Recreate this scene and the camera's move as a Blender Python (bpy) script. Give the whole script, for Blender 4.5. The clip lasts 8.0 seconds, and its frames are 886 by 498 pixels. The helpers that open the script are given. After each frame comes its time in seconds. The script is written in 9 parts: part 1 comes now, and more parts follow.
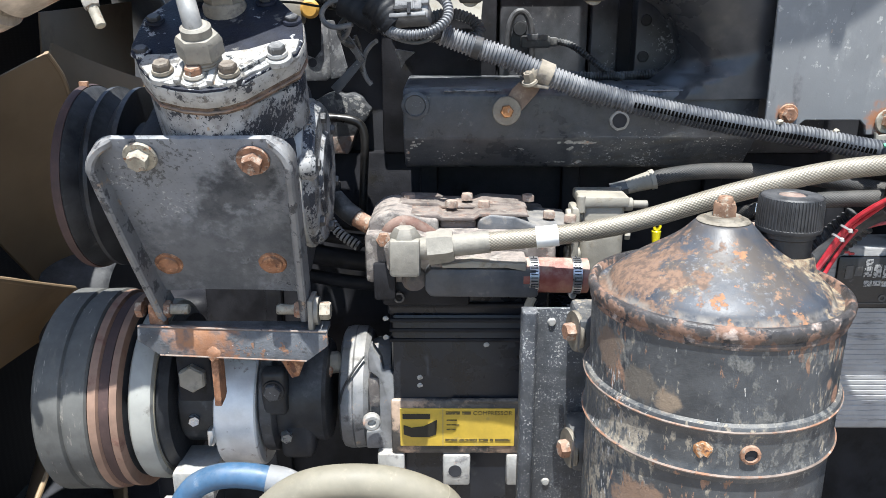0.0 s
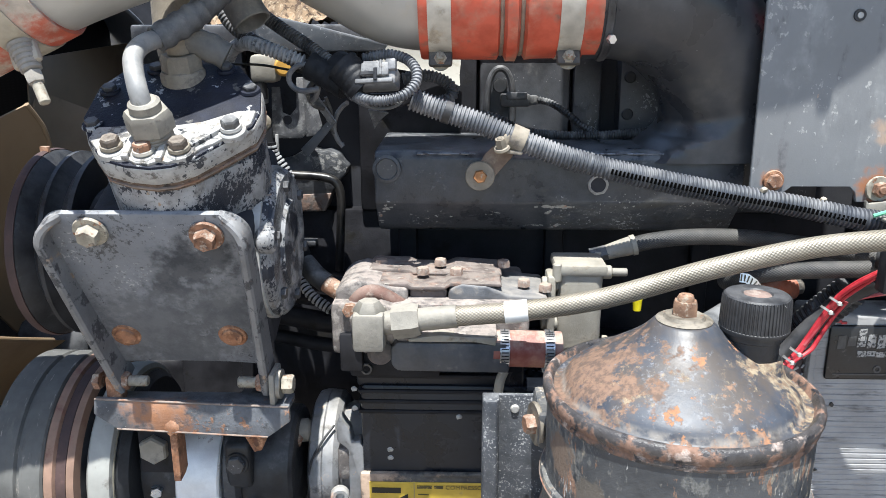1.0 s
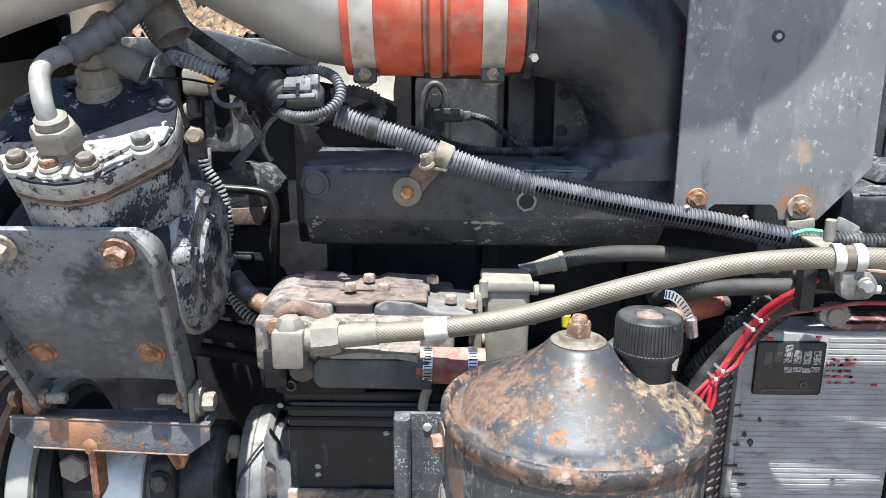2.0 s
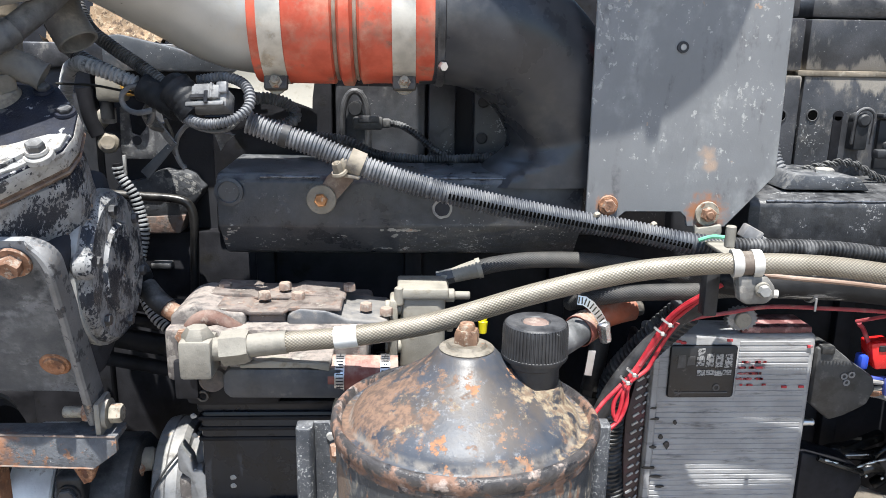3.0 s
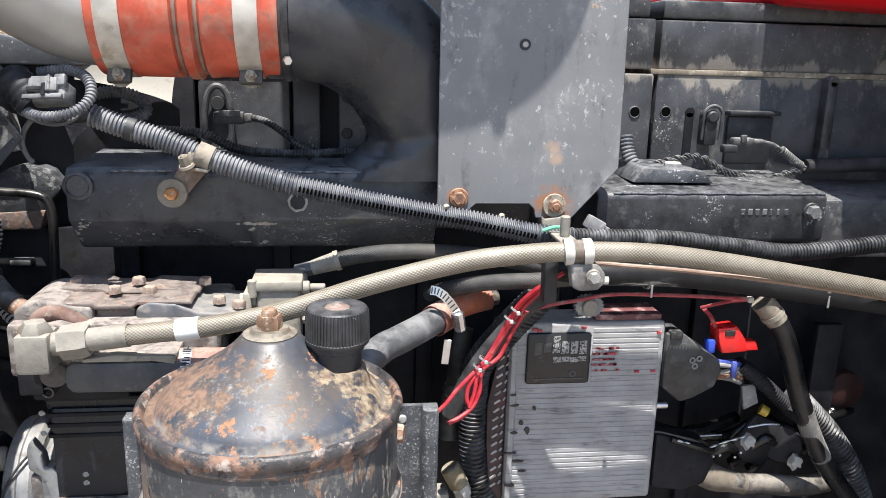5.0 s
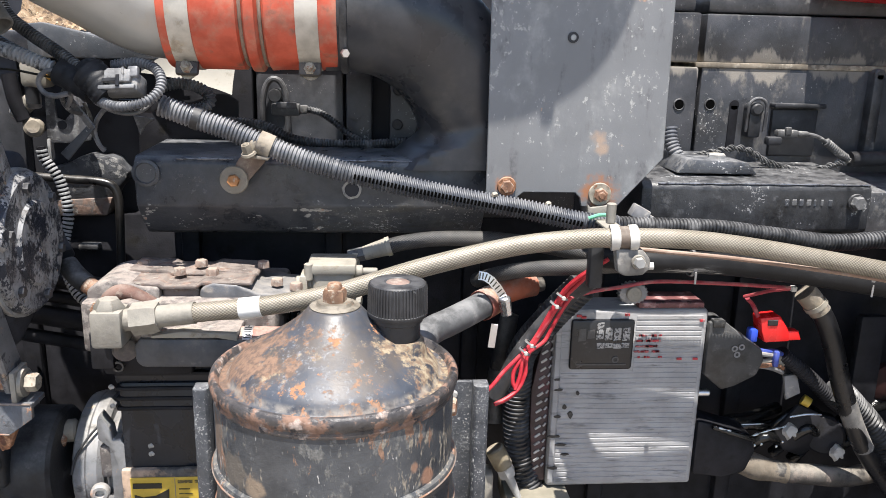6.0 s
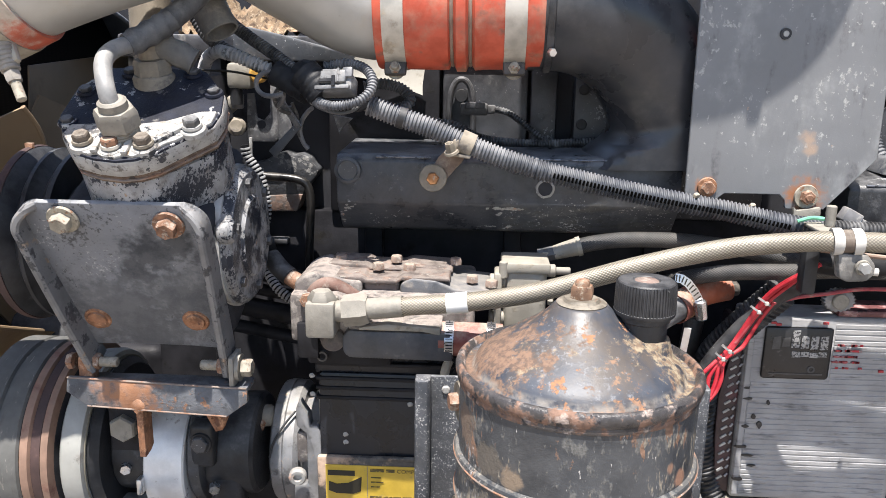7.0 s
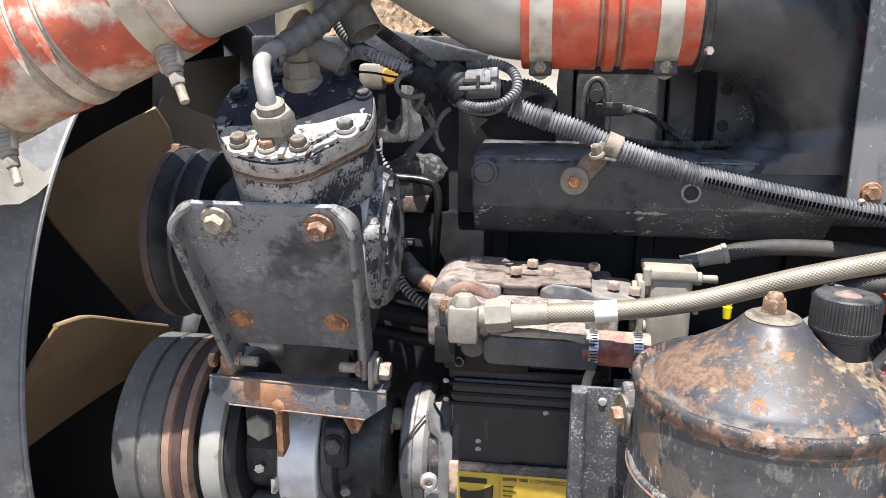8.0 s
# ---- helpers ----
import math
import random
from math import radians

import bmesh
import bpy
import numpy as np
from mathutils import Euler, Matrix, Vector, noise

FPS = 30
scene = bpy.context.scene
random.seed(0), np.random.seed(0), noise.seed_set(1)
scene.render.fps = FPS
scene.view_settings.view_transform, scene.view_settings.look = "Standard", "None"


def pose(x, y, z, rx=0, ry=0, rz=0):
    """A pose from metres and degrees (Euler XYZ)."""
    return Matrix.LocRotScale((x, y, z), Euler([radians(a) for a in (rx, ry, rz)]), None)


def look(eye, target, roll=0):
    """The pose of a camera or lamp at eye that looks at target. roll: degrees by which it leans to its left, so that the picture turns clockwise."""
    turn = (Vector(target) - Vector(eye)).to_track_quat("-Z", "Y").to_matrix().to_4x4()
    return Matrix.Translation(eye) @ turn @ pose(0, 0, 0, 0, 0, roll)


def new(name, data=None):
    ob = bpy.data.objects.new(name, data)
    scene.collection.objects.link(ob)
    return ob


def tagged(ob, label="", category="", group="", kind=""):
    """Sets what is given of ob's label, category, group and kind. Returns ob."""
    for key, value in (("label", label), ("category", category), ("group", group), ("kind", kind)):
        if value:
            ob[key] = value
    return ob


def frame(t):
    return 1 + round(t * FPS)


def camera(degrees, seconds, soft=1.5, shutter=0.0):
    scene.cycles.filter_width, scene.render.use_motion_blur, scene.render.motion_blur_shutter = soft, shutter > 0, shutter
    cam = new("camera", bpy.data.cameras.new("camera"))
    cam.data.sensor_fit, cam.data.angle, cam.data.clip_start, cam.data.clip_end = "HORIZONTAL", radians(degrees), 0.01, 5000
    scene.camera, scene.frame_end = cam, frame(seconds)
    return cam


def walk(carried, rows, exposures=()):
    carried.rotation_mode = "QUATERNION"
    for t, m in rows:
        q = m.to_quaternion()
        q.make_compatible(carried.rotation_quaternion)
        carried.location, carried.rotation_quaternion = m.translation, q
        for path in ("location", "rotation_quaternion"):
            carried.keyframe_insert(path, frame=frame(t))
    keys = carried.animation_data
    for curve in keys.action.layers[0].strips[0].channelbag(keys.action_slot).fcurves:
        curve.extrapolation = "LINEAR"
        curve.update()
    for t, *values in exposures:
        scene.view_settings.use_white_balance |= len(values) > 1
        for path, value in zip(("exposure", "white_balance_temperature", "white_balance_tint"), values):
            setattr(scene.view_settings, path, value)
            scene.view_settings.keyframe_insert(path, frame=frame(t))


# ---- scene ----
cam = camera(59.6, 8.0, soft=0.8)
PATH = [
    (0, (0.007, -0.032, 1.522), (-0.008, 1.882, 0.942), -0.1),
    (0.5, (0.03, -0.007, 1.554), (-0.028, 1.915, 1.003), -0.2),
    (1, (0.056, 0.012, 1.563), (-0.003, 1.94, 1.034), -0.1),
    (1.5, (0.086, 0.017, 1.567), (0.044, 1.949, 1.051), 0.2),
    (3, (0.158, 0.014, 1.573), (0.259, 1.95, 1.082), 1.0),
    (3.5, (0.186, 0.017, 1.57), (0.345, 1.951, 1.086), 1.2),
    (4, (0.21, 0.017, 1.571), (0.423, 1.946, 1.088), 1.4),
    (4.5, (0.233, 0.005, 1.571), (0.488, 1.928, 1.085), 1.6),
    (4.7, (0.241, -0.004, 1.57), (0.505, 1.919, 1.087), 1.5),
    (5.8, (0.257, -0.032, 1.57), (0.445, 1.894, 1.066), 1.6),
    (6, (0.232, -0.043, 1.563), (0.396, 1.889, 1.072), 1.4),
    (6.5, (0.168, -0.046, 1.557), (0.212, 1.894, 1.071), 1.1),
    (7, (0.124, -0.045, 1.557), (0.033, 1.892, 1.069), 0.8),
    (7.5, (0.078, -0.038, 1.555), (-0.124, 1.891, 1.066), 0.5),
    (8, (0.048, -0.032, 1.557), (-0.228, 1.887, 1.065), 0.3),
]
walk(cam, [(t, look(eye, target, roll)) for t, eye, target, roll in PATH], exposures=[(0, 1.06, 6130, 7), (4, 1.02, 6330, 9), (8, 1.06, 6580, 12)])

# ---- light ----
SUN_EL, SUN_AZ = 73.6, 4.0  # degrees above the ground; degrees from -y towards -x
sun_from = Vector((-math.sin(radians(SUN_AZ)) * math.cos(radians(SUN_EL)), -math.cos(radians(SUN_AZ)) * math.cos(radians(SUN_EL)), math.sin(radians(SUN_EL))))
world = bpy.data.worlds.new("sky")
scene.world = world
world.use_nodes = True
sky = world.node_tree.nodes.new("ShaderNodeTexSky")
sky.sky_type, sky.sun_disc = "NISHITA", False
sky.sun_elevation, sky.sun_rotation = radians(SUN_EL), radians(180 + SUN_AZ)
world.node_tree.links.new(sky.outputs[0], world.node_tree.nodes["Background"].inputs[0])
world.node_tree.nodes["Background"].inputs[1].default_value = 0.112
sun = new("sun", bpy.data.lights.new("sun", "SUN"))
sun.data.energy, sun.data.angle, sun.data.color = 5.0, radians(0.53), (1.0, 0.96, 0.90)
sun.matrix_world = look(sun_from * 10, (0, 0, 0))


# ---- materials ----
def shader(name):
    m = bpy.data.materials.new(name)
    m.use_nodes = True
    t = m.node_tree
    return m, t, t.nodes, t.links, t.nodes["Principled BSDF"]


def fac_noise(t, src, scale, lo, hi, detail=6.0, rough=0.6, stretch=None):
    n, l = t.nodes, t.links
    if stretch:
        mp = n.new("ShaderNodeMapping")
        mp.inputs["Scale"].default_value = stretch
        l.new(src, mp.inputs[0])
        src = mp.outputs[0]
    tex = n.new("ShaderNodeTexNoise")
    tex.inputs["Scale"].default_value, tex.inputs["Detail"].default_value, tex.inputs["Roughness"].default_value = scale, detail, rough
    l.new(src, tex.inputs["Vector"])
    r = n.new("ShaderNodeMapRange")
    r.interpolation_type = "SMOOTHSTEP"
    r.inputs[1].default_value, r.inputs[2].default_value = lo, hi
    l.new(tex.outputs[0], r.inputs[0])
    return r.outputs[0], tex.outputs[0]


def mix_col(t, fac, a, b):
    x = t.nodes.new("ShaderNodeMix")
    x.data_type = "RGBA"
    for k, v in ((0, fac), (6, a), (7, b)):
        if isinstance(v, tuple):
            x.inputs[k].default_value = (*v, 1) if len(v) == 3 else v
        elif isinstance(v, (int, float)):
            x.inputs[k].default_value = v
        else:
            t.links.new(v, x.inputs[k])
    return x.outputs[2]


def mix_val(t, fac, a, b):
    x = t.nodes.new("ShaderNodeMix")
    for k, v in ((0, fac), (2, a), (3, b)):
        if isinstance(v, (int, float)):
            x.inputs[k].default_value = v
        else:
            t.links.new(v, x.inputs[k])
    return x.outputs[0]


def mul(t, a, b, op="MULTIPLY"):
    x = t.nodes.new("ShaderNodeMath")
    x.operation = op
    for k, v in ((0, a), (1, b)):
        if isinstance(v, (int, float)):
            x.inputs[k].default_value = v
        else:
            t.links.new(v, x.inputs[k])
    return x.outputs[0]


def worn(name, base, rough=0.5, metal=0.0, var=0.35, var_scale=30, layers=(), dust=None, bump=0.25, bump_scale=350, spec=0.5, spots=(), band=None):
    """A worn surface. layers: (colour, roughness, metal, low, high, scale, detail) of noise patches laid over the base; dust: (colour, amount, scale) lies on what faces up."""
    m, t, n, l, b = shader(name)
    co = n.new("ShaderNodeTexCoord").outputs["Object"]
    f, _ = fac_noise(t, co, var_scale, 0.3, 0.7, 4)
    col = mix_col(t, f, tuple(c * (1 - var) for c in base), tuple(min(1, c * (1 + var)) for c in base))
    ro, me = mul(t, mul(t, f, 0.16), rough - 0.08, "ADD"), metal
    _, fine = fac_noise(t, co, bump_scale, 0, 1, 5, 0.7)
    height = fine
    for c, r, mt, lo, hi, sc, *more in layers:
        stretch = more[1] if len(more) > 1 else None
        f2, raw = fac_noise(t, co, sc, lo, hi, more[0] if more else 8.0, 0.65, stretch)
        if len(more) > 2:
            # the patches gather in clusters
            _, big = fac_noise(t, co, more[2], 0, 1, 3)
            f2 = mul(t, raw, mul(t, mul(t, big, -0.5, "ADD"), more[3]), "ADD")
            r2 = n.new("ShaderNodeMapRange")
            r2.interpolation_type = "SMOOTHSTEP"
            r2.inputs[1].default_value, r2.inputs[2].default_value = lo, hi
            l.new(f2, r2.inputs[0])
            f2 = r2.outputs[0]
        f3, _ = fac_noise(t, co, sc * 3.1, 0.3, 0.7, 4)
        cc = mix_col(t, f3, tuple(x * 0.72 for x in c), tuple(min(1, x * 1.25) for x in c))
        col, ro, me = mix_col(t, f2, col, cc), mix_val(t, f2, ro, r), mix_val(t, f2, me, mt)
        height = mul(t, height, mul(t, f2, 0.5), "ADD")
    for at, r0, r1, c in spots:
        # a stain or a patch of other tone round one place, ragged at its edge
        dist = n.new("ShaderNodeVectorMath")
        dist.operation = "DISTANCE"
        dist.inputs[1].default_value = at
        l.new(co, dist.inputs[0])
        _, ragged = fac_noise(t, co, 90, 0, 1, 6)
        q = mul(t, dist.outputs["Value"], mul(t, mul(t, ragged, -0.5, "ADD"), r1 * 1.6), "ADD")
        r3 = n.new("ShaderNodeMapRange")
        r3.interpolation_type = "SMOOTHSTEP"
        r3.inputs[1].default_value, r3.inputs[2].default_value, r3.inputs[3].default_value, r3.inputs[4].default_value = r0, r1, 1, 0
        l.new(q, r3.inputs[0])
        col, ro = mix_col(t, r3.outputs[0], col, c), mix_val(t, r3.outputs[0], ro, 0.9)
    if band:
        # dried dust along a joint, running down in ragged drips
        height_at, reach, colour = band
        sep2 = n.new("ShaderNodeSeparateXYZ")
        l.new(co, sep2.inputs[0])
        off = mul(t, mul(t, sep2.outputs[2], -height_at, "ADD"), 0, "ABSOLUTE")
        _, drip = fac_noise(t, co, 38, 0, 1, 9, 0.65, (1, 1, 0.3))
        q = mul(t, off, mul(t, mul(t, drip, -0.5, "ADD"), -reach * 5.0), "ADD")
        r4 = n.new("ShaderNodeMapRange")
        r4.interpolation_type = "SMOOTHSTEP"
        r4.inputs[1].default_value, r4.inputs[2].default_value, r4.inputs[3].default_value, r4.inputs[4].default_value = reach * 0.35, reach, 0.85, 0
        l.new(q, r4.inputs[0])
        col, ro = mix_col(t, r4.outputs[0], col, colour), mix_val(t, r4.outputs[0], ro, 0.9)
    if dust:
        g = n.new("ShaderNodeNewGeometry")
        sep = n.new("ShaderNodeSeparateXYZ")
        l.new(g.outputs["Normal"], sep.inputs[0])
        up = n.new("ShaderNodeMapRange")
        up.inputs[1].default_value, up.inputs[2].default_value = 0.1, 0.9
        l.new(sep.outputs[2], up.inputs[0])
        f4, _ = fac_noise(t, co, dust[2], 0.35, 0.6, 7, 0.7)
        fd = mul(t, mul(t, mul(t, up.outputs[0], 0.8), 0.2, "ADD"), mul(t, f4, dust[1]))
        col, ro, me = mix_col(t, fd, col, dust[0]), mix_val(t, fd, ro, 0.9), mix_val(t, fd, me, 0.0)
    bp = n.new("ShaderNodeBump")
    bp.inputs["Strength"].default_value, bp.inputs["Distance"].default_value = bump, 0.0012
    l.new(height, bp.inputs["Height"])
    l.new(bp.outputs[0], b.inputs["Normal"])
    l.new(col, b.inputs["Base Color"])
    l.new(ro, b.inputs["Roughness"])
    if isinstance(me, (int, float)):
        b.inputs["Metallic"].default_value = me
    else:
        l.new(me, b.inputs["Metallic"])
    b.inputs["Specular IOR Level"].default_value = spec
    return m


def lid_material(name):
    """Blue-black enamel worn through to rust: mostly on one flank and round the filler neck, speckled elsewhere."""
    m, t, n, l, b = shader(name)
    co = n.new("ShaderNodeTexCoord").outputs["Object"]
    sep = n.new("ShaderNodeSeparateXYZ")
    l.new(co, sep.inputs[0])
    f, _ = fac_noise(t, co, 25, 0.3, 0.7, 4)
    col = mix_col(t, f, (0.028, 0.034, 0.046), (0.058, 0.066, 0.082))
    film, _ = fac_noise(t, co, 16, 0.42, 0.62, 9, 0.7)
    col = mix_col(t, mul(t, film, 0.75), col, (0.088, 0.070, 0.054))
    ro = mul(t, mul(t, f, 0.12), 0.40, "ADD")
    h = 0.0
    _, grain = fac_noise(t, co, 420, 0, 1, 6, 0.7)
    flank, neck, front = ((-0.060, -0.012, 0.297), 0.055), ((0.058, -0.012, 0.297), 0.050), ((0.005, -0.062, 0.29), 0.045)
    for colour, dark, r, scale, detail, place, gain, lo, hi, big, clump in (
            ((0.22, 0.225, 0.235), (0.12, 0.125, 0.14), 0.5, 210, 12, front, 0.06, 0.58, 0.74, 30, 0.5),
            ((0.215, 0.130, 0.085), (0.11, 0.072, 0.052), 0.85, 95, 13, flank, 0.27, 0.595, 0.68, 34, 0.5),
            ((0.24, 0.145, 0.092), (0.14, 0.085, 0.058), 0.85, 80, 13, front, 0.07, 0.625, 0.69, 42, 0.8),
            ((0.31, 0.25, 0.165), (0.17, 0.115, 0.075), 0.9, 85, 13, neck, 0.24, 0.60, 0.70, 30, 0.5),
            ((0.23, 0.125, 0.07), (0.13, 0.075, 0.048), 0.9, 70, 12, ((0.045, -0.001, 0.30), 0.026), 0.34, 0.60, 0.72, 30, 0.3),
            ((0.34, 0.165, 0.08), (0.24, 0.12, 0.065), 0.9, 110, 10, front, 0.03, 0.68, 0.715, 40, 0.8)):
        _, raw = fac_noise(t, co, scale, 0, 1, detail, 0.72)
        _, cl = fac_noise(t, co, big, 0, 1, 3)
        q = mul(t, raw, mul(t, mul(t, cl, -0.5, "ADD"), clump), "ADD")
        dist = n.new("ShaderNodeVectorMath")
        dist.operation = "DISTANCE"
        dist.inputs[1].default_value = place[0]
        l.new(co, dist.inputs[0])
        near = n.new("ShaderNodeMapRange")
        near.interpolation_type = "SMOOTHSTEP"
        near.inputs[1].default_value, near.inputs[2].default_value, near.inputs[3].default_value, near.inputs[4].default_value = 0.0, place[1] * 1.3, gain, 0.0
        l.new(dist.outputs["Value"], near.inputs[0])
        q = mul(t, q, near.outputs[0], "ADD")
        mr = n.new("ShaderNodeMapRange")
        mr.interpolation_type = "SMOOTHSTEP"
        mr.inputs[1].default_value, mr.inputs[2].default_value = lo, hi
        l.new(q, mr.inputs[0])
        g, _ = fac_noise(t, co, scale * 2.2, 0.38, 0.62, 6)
        amount = mul(t, mr.outputs[0], 0.9)
        col, ro = mix_col(t, amount, col, mix_col(t, g, dark, colour)), mix_val(t, amount, ro, r)
        h = mul(t, mul(t, mr.outputs[0], 0.4), h, "ADD")
    # paint rubbed pale where the dome meets its ledge
    flat = n.new("ShaderNodeCombineXYZ")
    l.new(sep.outputs[0], flat.inputs[0])
    l.new(sep.outputs[1], flat.inputs[1])
    rad = n.new("ShaderNodeVectorMath")
    rad.operation = "LENGTH"
    l.new(flat.outputs[0], rad.inputs[0])
    off = mul(t, mul(t, rad.outputs["Value"], -0.0770, "ADD"), 0, "ABSOLUTE")
    ring = n.new("ShaderNodeMapRange")
    ring.interpolation_type = "SMOOTHSTEP"
    ring.inputs[1].default_value, ring.inputs[2].default_value, ring.inputs[3].default_value, ring.inputs[4].default_value = 0.0, 0.0024, 0.6, 0.0
    l.new(off, ring.inputs[0])
    fr, _ = fac_noise(t, co, 120, 0.36, 0.62, 9)
    rub = mul(t, ring.outputs[0], fr)
    col, ro = mix_col(t, rub, col, (0.30, 0.27, 0.23)), mix_val(t, rub, ro, 0.8)
    bp = n.new("ShaderNodeBump")
    bp.inputs["Strength"].default_value, bp.inputs["Distance"].default_value = 0.14, 0.0012
    l.new(mul(t, h, mul(t, grain, 0.8), "ADD"), bp.inputs["Height"])
    l.new(bp.outputs[0], b.inputs["Normal"])
    l.new(col, b.inputs["Base Color"])
    l.new(ro, b.inputs["Roughness"])
    b.inputs["Specular IOR Level"].default_value = 0.5
    return m


DUST = (0.40, 0.36, 0.30)
GREY_DUST = (0.34, 0.34, 0.34)
RUST = (0.25, 0.112, 0.055)
DARK_RUST = (0.12, 0.05, 0.03)
M_BLOCK = worn("block_paint", (0.030, 0.030, 0.033), 0.4, 0, 0.5, 25, [((0.09, 0.088, 0.086), 0.9, 0, 0.56, 0.66, 40, 9.0), ((0.36, 0.36, 0.36), 0.8, 0, 0.70, 0.73, 330, 5.0, None, 12, 0.4)], (GREY_DUST, 0.4, 45))
M_COVER = worn("cover_paint", (0.030, 0.030, 0.033), 0.42, 0, 0.5, 20, [((0.17, 0.16, 0.145), 0.9, 0, 0.57, 0.68, 40, 9.0, (1, 1, 0.45), 6, 0.5), ((0.34, 0.34, 0.33), 0.8, 0, 0.69, 0.72, 330, 5.0, None, 14, 0.5)], (GREY_DUST, 0.45, 40), 0.4)
M_RAIL = worn("manifold_paint", (0.038, 0.042, 0.050), 0.30, 0, 0.35, 14, [((0.070, 0.068, 0.064), 0.7, 0, 0.56, 0.70, 26, 9.0, (0.6, 1, 1.4), 9, 0.5), ((0.11, 0.112, 0.115), 0.8, 0, 0.62, 0.70, 150, 10.0, None, 18, 0.7), ((0.42, 0.42, 0.42), 0.8, 0, 0.72, 0.735, 300, 6.0, None, 16, 0.8)], (GREY_DUST, 0.4, 45), 0.3)
M_RAIL_REAR = worn("rear_rail_paint", (0.024, 0.025, 0.028), 0.36, 0, 0.5, 18, [((0.065, 0.065, 0.068), 0.7, 0, 0.54, 0.68, 55, 9.0), ((0.30, 0.30, 0.295), 0.8, 0, 0.70, 0.73, 260, 7.0, None, 18, 1.1)], (GREY_DUST, 0.25, 60), 0.35)
M_EDGE = worn("pale_edge", (0.20, 0.205, 0.22), 0.3, 0.5, 0.3, 90, [((0.04, 0.042, 0.048), 0.4, 0, 0.52, 0.60, 120, 9.0)], None, 0.3)
M_HORN = worn("horn_paint", (0.034, 0.036, 0.042), 0.30, 0, 0.3, 10, [((0.085, 0.082, 0.08), 0.45, 0, 0.46, 0.72, 11), ((0.5, 0.5, 0.5), 0.8, 0, 0.71, 0.72, 120)], (GREY_DUST, 0.16, 30), 0.06)
M_PLATE = worn("zinc_plate", (0.195, 0.20, 0.206), 0.5, 0.1, 0.10, 9, [((0.265, 0.27, 0.268), 0.7, 0.05, 0.47, 0.70, 16, 5.0, (1, 1, 0.6)), ((0.15, 0.15, 0.155), 0.6, 0.1, 0.55, 0.68, 40, 8.0, (1, 1, 0.35)), ((0.34, 0.34, 0.33), 0.8, 0, 0.605, 0.665, 130, 3.0, (1, 1, 0.8), 9, 0.7), ((0.40, 0.28, 0.2), 0.9, 0, 0.68, 0.71, 38, 8.0, None, 9, 0.5)], None, 0.15, spots=[((0.034, -0.001, 0.016), 0.010, 0.026, (0.36, 0.16, 0.08)), ((-0.074, -0.001, 0.023), 0.007, 0.014, (0.36, 0.17, 0.09)), ((0.030, -0.001, 0.078), 0.002, 0.012, (0.40, 0.30, 0.23)), ((0.033, -0.001, 0.066), 0.002, 0.010, (0.40, 0.30, 0.23))])
M_CAN = worn("rusty_can", (0.050, 0.055, 0.062), 0.36, 0, 0.3, 20, [((0.125, 0.124, 0.118), 0.6, 0, 0.55, 0.66, 190, 14.0, (1, 1, 0.5), 16, 0.9), ((0.27, 0.235, 0.185), 0.9, 0, 0.585, 0.665, 150, 14.0, (1.3, 1.3, 0.5), 10, 1.0), ((0.24, 0.14, 0.092), 0.9, 0, 0.665, 0.71, 110, 13.0, (1.4, 1.4, 0.45), 12, 1.0), ((0.42, 0.40, 0.38), 0.8, 0, 0.665, 0.69, 260, 8.0, (1.6, 1.6, 0.4), 18, 0.5)], (DUST, 0.2, 40), 0.4, spots=[((-0.066, -0.057, 0.236), 0.010, 0.015, (0.105, 0.090, 0.074)), ((-0.050, -0.071, 0.230), 0.006, 0.010, (0.22, 0.165, 0.115)), ((-0.082, -0.030, 0.25), 0.012, 0.018, (0.16, 0.115, 0.085)), ((0.066, -0.057, 0.228), 0.005, 0.008, (0.28, 0.15, 0.095)), ((0.056, -0.067, 0.240), 0.002, 0.005, (0.26, 0.15, 0.10)), ((-0.060, -0.062, 0.140), 0.018, 0.026, (0.21, 0.135, 0.092))])
M_CAN_LID = lid_material("rusty_lid")
M_RIM = worn("rusty_rim", (0.060, 0.055, 0.054), 0.40, 0, 0.4, 60, [((0.20, 0.12, 0.085), 0.85, 0, 0.52, 0.60, 60, 13.0, None, 20, 0.7), ((0.36, 0.29, 0.25), 0.8, 0, 0.58, 0.70, 75, 12.0, None, 22, 0.6), ((0.022, 0.022, 0.026), 0.35, 0, 0.57, 0.63, 95, 10.0)], None, 0.5)
M_BAND_EDGE = worn("band_edge", (0.22, 0.175, 0.145), 0.6, 0.05, 0.3, 60, [((0.27, 0.145, 0.09), 0.85, 0, 0.46, 0.60, 45, 10.0), ((0.42, 0.37, 0.32), 0.7, 0.1, 0.62, 0.70, 90, 10.0), ((0.04, 0.042, 0.048), 0.4, 0, 0.60, 0.65, 60, 10.0)], None, 0.4)
M_WASHER = worn("washer", (0.17, 0.148, 0.115), 0.6, 0.2, 0.25, 90, [(RUST, 0.9, 0, 0.60, 0.7, 140), ((0.13, 0.11, 0.09), 0.8, 0, 0.55, 0.66, 200)], (DUST, 0.25, 90), 0.4)
